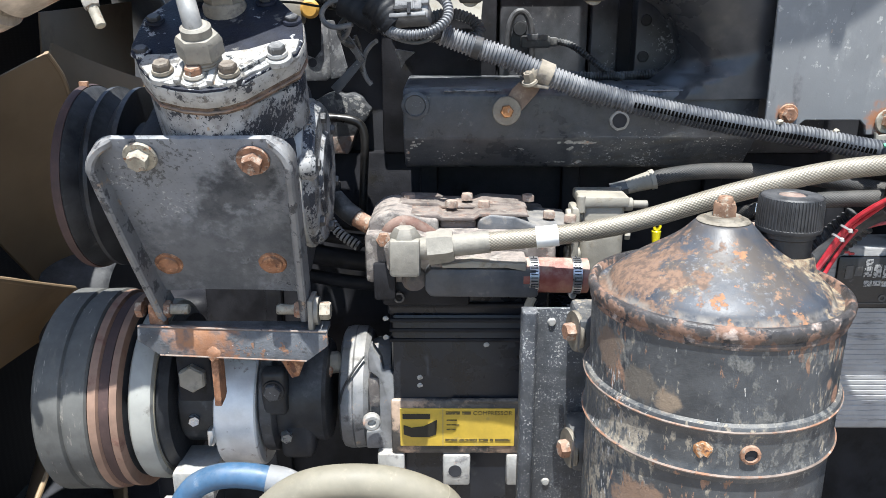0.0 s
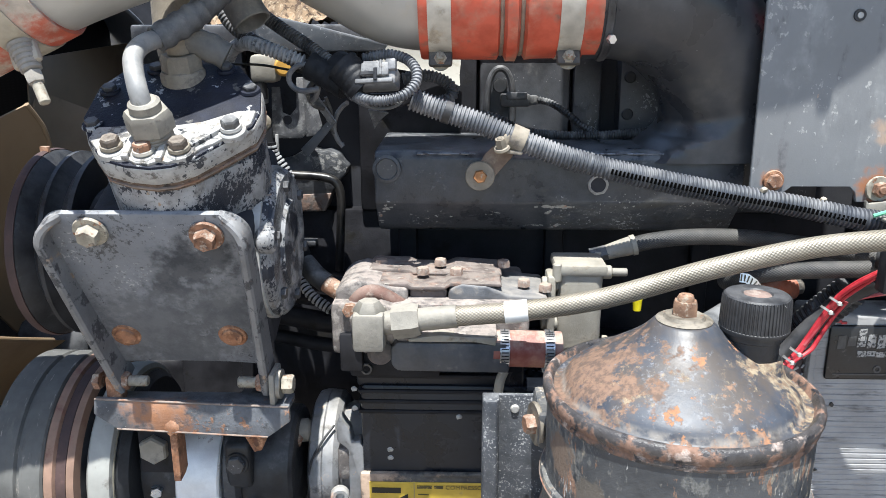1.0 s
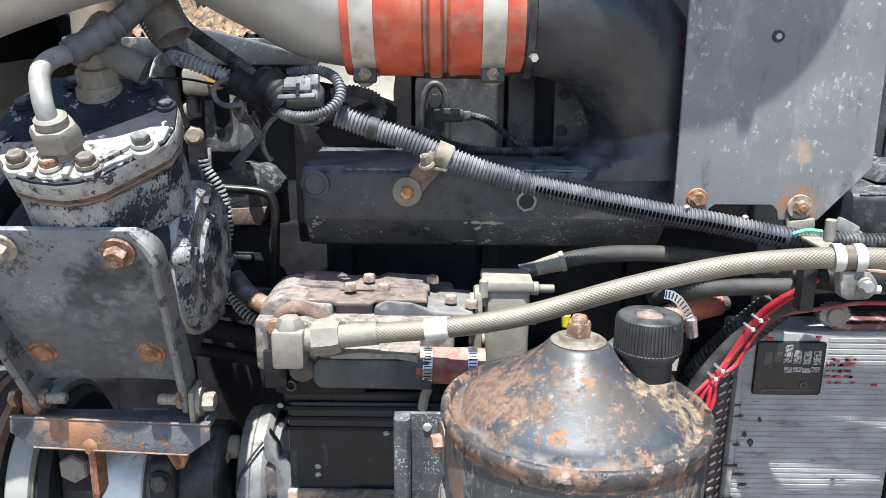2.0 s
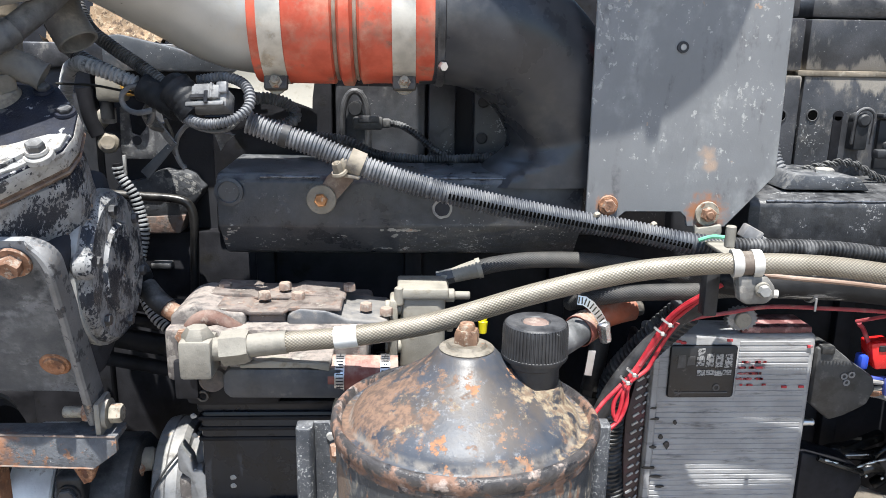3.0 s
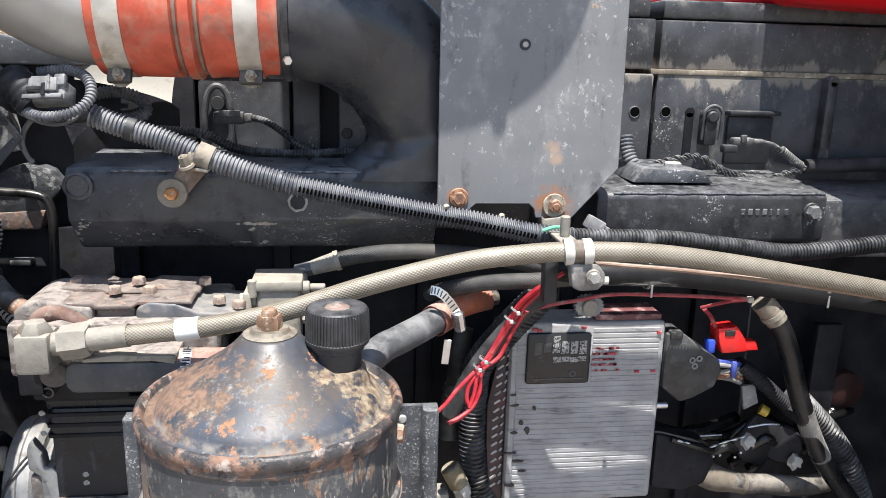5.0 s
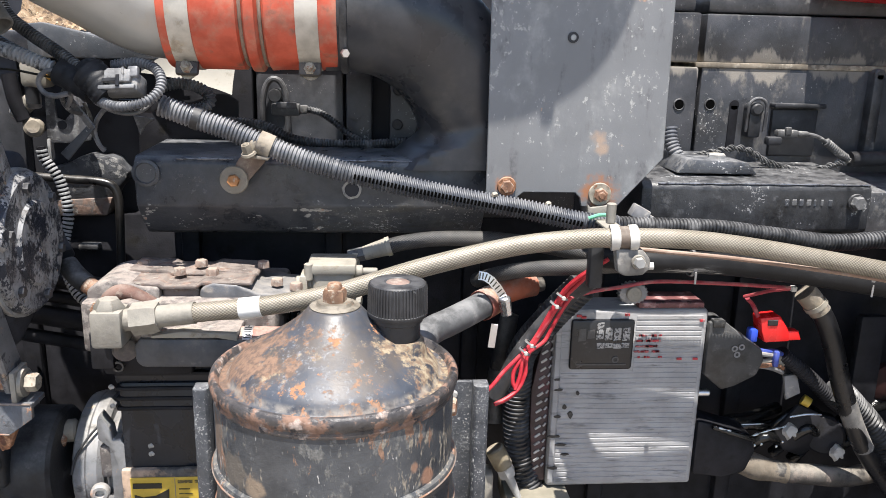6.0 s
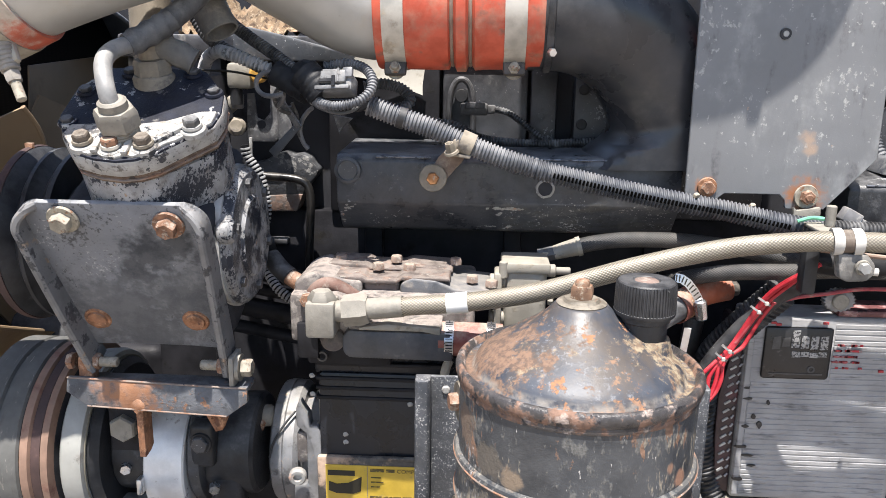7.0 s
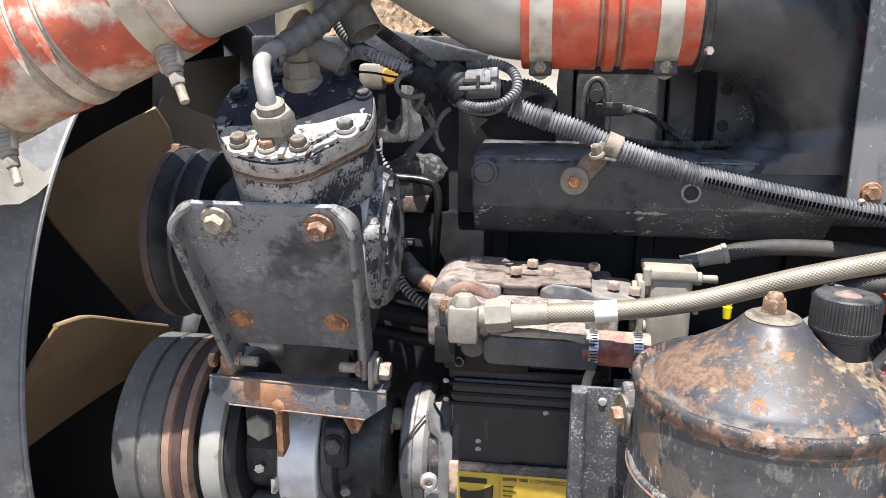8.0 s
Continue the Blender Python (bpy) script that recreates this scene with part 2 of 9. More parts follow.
# its spots darken the upper right and the lower half of the face
M_BRACKET = worn("bracket_paint", (0.175, 0.186, 0.207), 0.5, 0, 0.14, 22, [((0.130, 0.138, 0.153), 0.5, 0, 0.46, 0.66, 11, 6.0), ((0.050, 0.053, 0.060), 0.5, 0, 0.60, 0.65, 190, 9.0, None, 14, 0.8), ((0.38, 0.38, 0.38), 0.85, 0, 0.655, 0.68, 320, 5.0, None, 20, 0.7), ((0.14, 0.142, 0.148), 0.85, 0, 0.57, 0.64, 300, 8.0)], (GREY_DUST, 0.7, 40), 0.3, spots=[((0.030, -0.058, 0.1164), 0.012, 0.040, (0.045, 0.048, 0.055)), ((0.055, -0.0645, 0.126), 0.010, 0.030, (0.040, 0.043, 0.050)), ((0.004, -0.047, 0.093), 0.006, 0.028, (0.050, 0.053, 0.060)), ((-0.028, -0.021, 0.043), 0.020, 0.070, (0.100, 0.105, 0.117)), ((0.048, -0.028, 0.058), 0.016, 0.062, (0.085, 0.090, 0.100)), ((0.0, -0.004, 0.008), 0.015, 0.060, (0.095, 0.100, 0.110))])
M_BRACKET_EDGE = worn("bracket_edge", (0.17, 0.168, 0.168), 0.55, 0, 0.25, 30, [((0.04, 0.04, 0.044), 0.6, 0, 0.53, 0.60, 60, 10.0), ((0.30, 0.22, 0.155), 0.85, 0, 0.58, 0.66, 50, 9.0)], (GREY_DUST, 0.6, 40), 0.35)
M_BAR = worn("rusty_bar", (0.085, 0.091, 0.102), 0.5, 0, 0.35, 40, [((0.065, 0.07, 0.078), 0.5, 0, 0.52, 0.62, 90, 8.0), ((0.26, 0.13, 0.07), 0.9, 0, 0.62, 0.70, 95, 10.0, None, 13, 0.9), ((0.62, 0.60, 0.58), 0.8, 0, 0.68, 0.71, 260, 6.0)], (GREY_DUST, 0.4, 50), 0.4, spots=[((-0.035, -0.03, 0.030), 0.010, 0.050, (0.36, 0.165, 0.075)), ((-0.020, -0.03, 0.012), 0.006, 0.030, (0.24, 0.11, 0.055)), ((0.092, -0.03, 0.02), 0.001, 0.012, (0.36, 0.18, 0.10))])
M_RUST = worn("rust", RUST, 0.88, 0, 0.4, 80, [((0.42, 0.22, 0.12), 0.9, 0, 0.5, 0.62, 110), (DARK_RUST, 0.9, 0, 0.56, 0.66, 60)], (DUST, 0.4, 90), 0.5)
M_BOLT_TAN = worn("dusty_bolt", (0.33, 0.30, 0.24), 0.65, 0.2, 0.3, 90, [(RUST, 0.9, 0, 0.56, 0.66, 140), ((0.16, 0.13, 0.1), 0.8, 0, 0.55, 0.66, 200)], (DUST, 0.4, 90), 0.4)
M_BOLT_RUST = worn("rusty_bolt", (0.26, 0.13, 0.075), 0.8, 0.1, 0.35, 90, [((0.36, 0.29, 0.23), 0.9, 0, 0.52, 0.62, 150), ((0.1, 0.06, 0.045), 0.9, 0, 0.57, 0.66, 190)], (DUST, 0.45, 90), 0.5)
M_BOLT_ORANGE = worn("orange_bolt", (0.42, 0.19, 0.07), 0.7, 0.1, 0.35, 90, [((0.45, 0.36, 0.27), 0.9, 0, 0.53, 0.63, 150), ((0.16, 0.08, 0.05), 0.9, 0, 0.57, 0.66, 190)], None, 0.5)
M_CAST = worn("cast_aluminium", (0.40, 0.40, 0.39), 0.6, 0.35, 0.25, 40, [((0.20, 0.20, 0.21), 0.7, 0.2, 0.55, 0.66, 38), ((0.42, 0.26, 0.19), 0.9, 0, 0.62, 0.68, 26)], (DUST, 0.75, 35), 0.45)
M_ARCH = worn("arch_rust", (0.145, 0.080, 0.062), 0.8, 0, 0.35, 50, [((0.28, 0.215, 0.175), 0.9, 0, 0.56, 0.66, 80, 10.0)], ((0.34, 0.28, 0.24), 0.4, 60), 0.5)
M_BOLT_PINK = worn("pinkish_bolt", (0.30, 0.215, 0.17), 0.75, 0.1, 0.3, 90, [((0.36, 0.31, 0.26), 0.9, 0, 0.50, 0.62, 140), ((0.20, 0.10, 0.065), 0.9, 0, 0.58, 0.68, 110)], (DUST, 0.45, 80), 0.4)
M_PUMP = worn("pump_casting", (0.125, 0.112, 0.106), 0.6, 0.1, 0.4, 30, [((0.24, 0.22, 0.20), 0.9, 0, 0.48, 0.58, 70, 12.0, None, 20, 0.5), ((0.20, 0.105, 0.08), 0.9, 0, 0.60, 0.66, 45, 10.0)], ((0.35, 0.30, 0.265), 0.75, 80), 0.6)
M_PUMP_GREY = worn("pump_grey", (0.11, 0.115, 0.125), 0.5, 0.15, 0.3, 25, [((0.23, 0.21, 0.19), 0.9, 0, 0.54, 0.68, 50, 9.0)], ((0.34, 0.31, 0.27), 0.5, 35), 0.3)
M_PUMP_MID = worn("pump_brown", (0.13, 0.105, 0.094), 0.7, 0.05, 0.4, 35, [((0.18, 0.115, 0.088), 0.9, 0, 0.52, 0.60, 60, 11.0), ((0.28, 0.255, 0.22), 0.9, 0, 0.58, 0.66, 90, 10.0)], ((0.34, 0.295, 0.255), 0.42, 75), 0.55)
M_HEAD = worn("peeling_head", (0.37, 0.365, 0.35), 0.6, 0.05, 0.2, 70, [((0.18, 0.165, 0.15), 0.8, 0, 0.54, 0.64, 120, 9.0), ((0.03, 0.035, 0.045), 0.3, 0, 0.60, 0.62, 130, 10.0, None, 25, 0.6), ((0.32, 0.23, 0.16), 0.9, 0, 0.64, 0.70, 90)], (DUST, 0.35, 60), 0.5)
M_HEAD_DARK = worn("peeling_black", (0.017, 0.020, 0.032), 0.45, 0, 0.3, 50, [((0.13, 0.125, 0.12), 0.8, 0, 0.61, 0.66, 110, 12.0, None, 16, 0.9), ((0.40, 0.40, 0.40), 0.7, 0.1, 0.635, 0.655, 130, 12.0, None, 24, 0.9)], (DUST, 0.03, 40), 0.5, spec=0.14)
M_CYL = worn("peeling_barrel", (0.30, 0.30, 0.30), 0.6, 0.1, 0.25, 60, [((0.20, 0.19, 0.18), 0.8, 0, 0.50, 0.64, 90, 9.0, (1, 1, 0.4)), ((0.022, 0.026, 0.037), 0.3, 0, 0.505, 0.525, 420, 13.0, (1, 1, 0.6), 38, 1.1), ((0.36, 0.26, 0.18), 0.9, 0, 0.65, 0.70, 60)], None, 0.6)
M_BLACK = worn("black_parts", (0.022, 0.023, 0.026), 0.45, 0, 0.4, 30, [((0.075, 0.075, 0.078), 0.8, 0, 0.58, 0.72, 40)], (GREY_DUST, 0.14, 40), spec=0.35)
M_RUBBER = worn("rubber", (0.026, 0.026, 0.028), 0.5, 0, 0.3, 40, [((0.075, 0.073, 0.07), 0.9, 0, 0.58, 0.76, 35), ((0.3, 0.3, 0.29), 0.9, 0, 0.66, 0.72, 190, 8.0)], (GREY_DUST, 0.13, 40))
# paler rubber for the hose stretch whose sunlight is put into the colour
M_RUBBER_LIT = worn("lit_rubber", (0.09, 0.09, 0.09), 0.7, 0, 0.3, 40, [((0.28, 0.26, 0.24), 0.9, 0, 0.52, 0.7, 45)], (DUST, 0.7, 40))
M_CONDUIT = worn("conduit", (0.085, 0.090, 0.102), 0.38, 0, 0.3, 40, [((0.23, 0.23, 0.24), 0.8, 0, 0.46, 0.68, 30)], (GREY_DUST, 0.5, 30), 0.1)
M_CONDUIT_MID = worn("conduit_slate", (0.055, 0.060, 0.072), 0.36, 0, 0.3, 40, [((0.13, 0.132, 0.14), 0.8, 0, 0.52, 0.70, 30)], (GREY_DUST, 0.3, 30), 0.1)
M_CONDUIT_DUSTY = worn("conduit_dusty", (0.030, 0.031, 0.034), 0.42, 0, 0.3, 40, [((0.13, 0.128, 0.125), 0.85, 0, 0.50, 0.68, 40, 9.0)], (GREY_DUST, 0.5, 40), 0.1)
M_CONDUIT_DARK = worn("conduit_black", (0.014, 0.014, 0.015), 0.38, 0, 0.3, 40, [((0.12, 0.12, 0.12), 0.8, 0, 0.56, 0.7, 40)], (GREY_DUST, 0.3, 40), 0.1)
M_GREYPIPE = worn("charge_pipe", (0.47, 0.465, 0.44), 0.40, 0.30, 0.12, 9, [((0.42, 0.38, 0.31), 0.8, 0.1, 0.48, 0.68, 12), ((0.2, 0.19, 0.18), 0.7, 0.2, 0.66, 0.74, 60)], (DUST, 0.4, 25), 0.12)
M_SILICONE = worn("red_silicone", (0.54, 0.082, 0.038), 0.55, 0, 0.2, 30, [((0.46, 0.21, 0.14), 0.85, 0, 0.48, 0.68, 18, 8.0), ((0.30, 0.13, 0.09), 0.85, 0, 0.56, 0.70, 40, 9.0)], ((0.5, 0.36, 0.28), 0.35, 30), 0.15)
M_SILICONE_DUSTY = worn("dusty_silicone", (0.44, 0.085, 0.045), 0.6, 0, 0.25, 25, [((0.53, 0.46, 0.38), 0.9, 0, 0.43, 0.58, 15, 10.0, None, 7, 0.7), ((0.50, 0.30, 0.22), 0.9, 0, 0.60, 0.68, 70, 10.0)], ((0.42, 0.30, 0.22), 0.4, 16), 0.25)
M_CLAMP = worn("clamp_steel", (0.52, 0.49, 0.43), 0.45, 0.45, 0.2, 40, [((0.44, 0.37, 0.28), 0.9, 0, 0.52, 0.66, 30)], (DUST, 0.35, 40), 0.15)
M_STEEL = worn("bright_steel", (0.62, 0.62, 0.62), 0.3, 0.9, 0.15, 40, [((0.3, 0.29, 0.27), 0.7, 0.3, 0.6, 0.7, 50)], None, 0.15)
M_FITTING = worn("dusty_fitting", (0.255, 0.238, 0.203), 0.6, 0.2, 0.2, 45, [((0.20, 0.185, 0.16), 0.8, 0.1, 0.52, 0.66, 60, 9.0)], ((0.33, 0.305, 0.26), 0.7, 60), 0.35)
M_CREAM = worn("cream_casting", (0.285, 0.265, 0.222), 0.6, 0.1, 0.15, 40, [((0.25, 0.22, 0.17), 0.85, 0, 0.54, 0.66, 55, 9.0)], ((0.38, 0.345, 0.28), 0.5, 50), 0.35)
M_ECM = worn("module_aluminium", (0.335, 0.333, 0.335), 0.6, 0.05, 0.15, 25, [((0.18, 0.18, 0.182), 0.7, 0.05, 0.52, 0.68, 40, 9.0, (0.5, 1, 3)), ((0.06, 0.06, 0.062), 0.7, 0, 0.70, 0.72, 260, 6.0), ((0.34, 0.34, 0.335), 0.8, 0, 0.66, 0.70, 200, 8.0, (0.5, 1, 2))], (GREY_DUST, 0.3, 60), 0.35)
M_ECM_SIDE = worn("module_side", (0.045, 0.028, 0.03), 0.5, 0.1, 0.4, 40, [((0.12, 0.03, 0.035), 0.6, 0, 0.55, 0.68, 20)], None, 0.3)
M_BADGE = worn("badge", (0.018, 0.018, 0.02), 0.35, 0, 0.3, 50, [((0.12, 0.11, 0.11), 0.8, 0, 0.6, 0.72, 60)])
M_BADGE_INK = worn("badge_ink", (0.34, 0.34, 0.34), 0.5, 0.1, 0.3, 200, [((0.035, 0.036, 0.04), 0.5, 0, 0.50, 0.56, 330, 6.0)], None, 0.2)
M_REDPAINT = worn("red_ink", (0.42, 0.03, 0.04), 0.5, 0, 0.3, 80, [((0.3, 0.2, 0.2), 0.6, 0, 0.55, 0.65, 200)])
M_WIRE_RED = worn("red_wire", (0.43, 0.016, 0.03), 0.35, 0, 0.15, 60, [((0.3, 0.1, 0.08), 0.8, 0, 0.6, 0.72, 60)], (DUST, 0.15, 60), 0.05)
M_FUSE = worn("red_plastic", (0.78, 0.02, 0.02), 0.3, 0, 0.1, 40, (), None, 0.05)
M_BLUE = worn("blue_plastic", (0.03, 0.08, 0.55), 0.4, 0, 0.1, 40, (), None, 0.05)
M_BLUE_DULL = worn("dull_blue_plastic", (0.05, 0.08, 0.34), 0.5, 0, 0.2, 40, [((0.2, 0.2, 0.24), 0.8, 0, 0.55, 0.68, 80)], None, 0.05)
M_YELLOW = worn("yellow_plastic", (0.75, 0.62, 0.01), 0.4, 0, 0.1, 40, (), None, 0.05)
M_TIE = worn("white_plastic", (0.50, 0.48, 0.44), 0.5, 0, 0.15, 60, [((0.35, 0.32, 0.27), 0.9, 0, 0.58, 0.7, 80)], None, 0.1)
M_TAPE_BLACK = worn("black_tape", (0.016, 0.017, 0.020), 0.55, 0, 0.3, 40, [((0.07, 0.07, 0.072), 0.8, 0, 0.56, 0.70, 45, 9.0)], None, 0.4, spec=0.3)
M_TAPE = worn("white_tape", (0.82, 0.81, 0.77), 0.6, 0, 0.08, 60, (), None, 0.1)
M_LABEL = worn("yellow_label", (0.58, 0.40, 0.055), 0.38, 0.1, 0.12, 40, [((0.4, 0.3, 0.1), 0.7, 0, 0.6, 0.72, 60)], None, 0.1)
M_INK = worn("black_ink", (0.02, 0.018, 0.012), 0.5, 0, 0.2, 60, (), None, 0.05)
M_INK_FADED = worn("faded_ink", (0.10, 0.075, 0.025), 0.5, 0, 0.3, 60, [((0.34, 0.24, 0.04), 0.5, 0, 0.52, 0.62, 300, 6.0)], None, 0.05)
M_SLOT = worn("slot_black", (0.004, 0.004, 0.004), 0.9, 0, 0.2, 60, (), None, 0.05, spec=0.0)
M_PAPER = worn("paper_label", (0.28, 0.268, 0.235), 0.7, 0, 0.1, 30, [((0.21, 0.19, 0.15), 0.9, 0, 0.54, 0.66, 28)], None, 0.15)
M_GREYINK = worn("grey_ink", (0.22, 0.21, 0.19), 0.6, 0, 0.2, 60, (), None, 0.05)
M_FAN = worn("fan_plastic", (0.275, 0.190, 0.108), 0.42, 0, 0.12, 8, [((0.22, 0.150, 0.085), 0.5, 0, 0.5, 0.7, 6)], (DUST, 0.15, 20), 0.06)
M_SHROUD = worn("galvanised", (0.22, 0.225, 0.23), 0.55, 0.1, 0.15, 30, [((0.27, 0.28, 0.28), 0.6, 0.1, 0.52, 0.68, 120), ((0.5, 0.48, 0.42), 0.9, 0, 0.6, 0.72, 14)], None, 0.15)
M_PULLEY = worn("pulley_paint", (0.110, 0.110, 0.105), 0.6, 0.0, 0.2, 30, [((0.12, 0.115, 0.105), 0.7, 0, 0.52, 0.7, 26, 6.0, (4, 1, 1)), ((0.28, 0.26, 0.23), 0.8, 0, 0.6, 0.7, 40, 8.0, (5, 1, 1))], None, 0.12, spec=0.25)
M_PULLEY_TAN = worn("pulley_rust", (0.26, 0.165, 0.12), 0.7, 0.1, 0.2, 30, [((0.2, 0.1, 0.075), 0.85, 0, 0.55, 0.68, 22)], None, 0.15)
M_BELT = worn("belt_rubber", (0.06, 0.035, 0.032), 0.7, 0, 0.3, 30, [((0.12, 0.07, 0.06), 0.9, 0, 0.55, 0.7, 30)], None, 0.2)
M_WHITE_HUB = worn("white_hub", (0.33, 0.33, 0.305), 0.55, 0.1, 0.1, 30, [((0.22, 0.21, 0.19), 0.8, 0, 0.55, 0.7, 40)], None, 0.12)
M_SILVER_TAPE = worn("silver_collar", (0.74, 0.735, 0.73), 0.45, 0.35, 0.12, 40, [((0.35, 0.3, 0.28), 0.8, 0, 0.60, 0.68, 50), ((0.4, 0.1, 0.09), 0.8, 0, 0.70, 0.73, 60)], None, 0.2)
M_HOSE_BLUE = worn("blue_hose", (0.04, 0.105, 0.20), 0.45, 0, 0.2, 30, [((0.20, 0.24, 0.29), 0.8, 0, 0.60, 0.78, 60)], (DUST, 0.15, 50), 0.1)
M_HOSE_TAN = worn("tan_hose", (0.205, 0.188, 0.143), 0.6, 0, 0.12, 30, [((0.27, 0.245, 0.19), 0.8, 0, 0.55, 0.75, 60)], (DUST, 0.12, 50), 0.1)
M_HOSE_GREY = worn("taped_hose", (0.20, 0.21, 0.225), 0.6, 0, 0.15, 30, [((0.34, 0.34, 0.34), 0.8, 0, 0.58, 0.75, 60)], (DUST, 0.2, 50), 0.15)
M_GROUND = worn("dirt", (0.25, 0.215, 0.18), 0.95, 0, 0.3, 2, [((0.33, 0.285, 0.235), 0.95, 0, 0.5, 0.7, 6), ((0.17, 0.145, 0.12), 0.95, 0, 0.55, 0.7, 30)], None, 0.5, 60)
M_RED_BODY = worn("red_body", (0.55, 0.01, 0.015), 0.2, 0, 0.05, 10, (), None, 0.02)
# near-black; the gloom of deep gaps is partly put into this colour
M_NEAR_BLACK = worn("near_black", (0.019, 0.019, 0.022), 0.5, 0, 0.4, 20, [((0.016, 0.015, 0.014), 0.7, 0, 0.55, 0.7, 25)], None, 0.3, spec=0.15)
M_HOSE_OILY = worn("oily_hose", (0.010, 0.010, 0.011), 0.32, 0, 0.3, 40, [((0.045, 0.043, 0.04), 0.8, 0, 0.60, 0.74, 35, 9.0)], None, 0.2, spec=0.4)
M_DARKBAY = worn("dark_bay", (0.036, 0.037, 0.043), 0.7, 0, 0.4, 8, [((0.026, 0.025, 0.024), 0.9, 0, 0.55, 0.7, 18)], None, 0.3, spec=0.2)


def braid_material(name, base, gap, around, pitch, rough, metal, dusty):
    """Woven wire over a hose: two families of strands that cross, laid out by the hose's own lengthwise coordinates."""
    m, t, n, l, b = shader(name)
    uv = n.new("ShaderNodeTexCoord").outputs["UV"]
    sep = n.new("ShaderNodeSeparateXYZ")
    l.new(uv, sep.inputs[0])
    u, v = mul(t, sep.outputs[0], around), mul(t, sep.outputs[1], 1 / pitch)
    waves = []
    for sign in (1, -1):
        p = mul(t, u, mul(t, v, sign), "ADD")
        s = mul(t, mul(t, p, 2 * math.pi), 0, "ADD")
        waves.append(mul(t, mul(t, mul(t, s, 0, "SINE"), 0.5), 0.5, "ADD"))
    h = mul(t, waves[0], waves[1], "MULTIPLY")
    hi = mul(t, waves[0], waves[1], "MAXIMUM")
    h = mul(t, mul(t, h, 0.6), mul(t, hi, 0.4), "ADD")
    co = n.new("ShaderNodeTexCoord").outputs["Object"]
    f, _ = fac_noise(t, co, 30, 0.35, 0.7, 6)
    col = mix_col(t, h, gap, base)
    col = mix_col(t, mul(t, f, dusty), col, DUST)
    bp = n.new("ShaderNodeBump")
    bp.inputs["Strength"].default_value, bp.inputs["Distance"].default_value = 0.45, 0.0008
    l.new(h, bp.inputs["Height"])
    l.new(bp.outputs[0], b.inputs["Normal"])
    l.new(col, b.inputs["Base Color"])
    b.inputs["Roughness"].default_value, b.inputs["Metallic"].default_value = rough, metal
    return m


M_BRAID = braid_material("steel_braid", (0.375, 0.335, 0.262), (0.095, 0.082, 0.062), 20, 0.0038, 0.45, 0.3, 0.35)
M_BRAID_BLACK = braid_material("black_braid", (0.055, 0.055, 0.057), (0.012, 0.012, 0.012), 20, 0.0032, 0.6, 0.0, 0.12)


def fins_material():
    m, t, n, l, b = shader("radiator_fins")
    co = n.new("ShaderNodeTexCoord").outputs["Object"]
    w = n.new("ShaderNodeTexWave")
    w.bands_direction = "Z"
    w.inputs["Scale"].default_value, w.inputs["Distortion"].default_value = 60, 1.0
    l.new(co, w.inputs[0])
    w2 = n.new("ShaderNodeTexWave")
    w2.bands_direction = "Y"
    w2.inputs["Scale"].default_value = 18
    l.new(co, w2.inputs[0])
    h = mul(t, w.outputs[1], w2.outputs[1])
    l.new(mix_col(t, h, (0.010, 0.010, 0.011), (0.022, 0.022, 0.023)), b.inputs["Base Color"])
    b.inputs["Roughness"].default_value = 0.6
    return m


M_FINS = fins_material()


# ---- shapes ----
def join(bm, other):
    me = bpy.data.meshes.new("tmp")
    other.to_mesh(me)
    other.free()
    bm.from_mesh(me)
    bpy.data.meshes.remove(me)
    return bm


def box(x0, x1, y0, y1, z0, z1, bevel=0.0, m=None, seg=2, into=None):
    b = bmesh.new()
    bmesh.ops.create_cube(b, size=1)
    for v in b.verts:
        v.co = Vector(((x0 + x1) / 2 + v.co.x * (x1 - x0), (y0 + y1) / 2 + v.co.y * (y1 - y0), (z0 + z1) / 2 + v.co.z * (z1 - z0)))
    if bevel:
        bmesh.ops.bevel(b, geom=b.edges[:], offset=bevel, segments=seg, affect="EDGES", profile=0.5)
    if m:
        b.transform(m)
    return join(into, b) if into else b


def prism(outline, d0, d1, axis="y", bevel=0.0, m=None, into=None, seg=2):
    """A flat outline (pairs: x, z for axis y; y, z for axis x; x, y for axis z) drawn out from d0 to d1 along the axis."""
    b = bmesh.new()
    place = {"y": lambda a, c, d: (a, d, c), "x": lambda a, c, d: (d, a, c), "z": lambda a, c, d: (a, c, d)}[axis]
    lo = [b.verts.new(place(a, c, d0)) for a, c in outline]
    hi = [b.verts.new(place(a, c, d1)) for a, c in outline]
    b.faces.new(lo), b.faces.new(hi)
    k = len(lo)
    for i in range(k):
        b.faces.new((lo[i], lo[(i + 1) % k], hi[(i + 1) % k], hi[i]))
    bmesh.ops.recalc_face_normals(b, faces=b.faces[:])
    if bevel:
        bmesh.ops.bevel(b, geom=b.edges[:], offset=bevel, segments=seg, affect="EDGES", profile=0.5)
    if m:
        b.transform(m)
    return join(into, b) if into else b


def frame_on(axis, origin):
    """A matrix whose z runs along axis."""
    return Matrix.Translation(origin) @ Vector(axis).to_track_quat("Z", "Y").to_matrix().to_4x4()


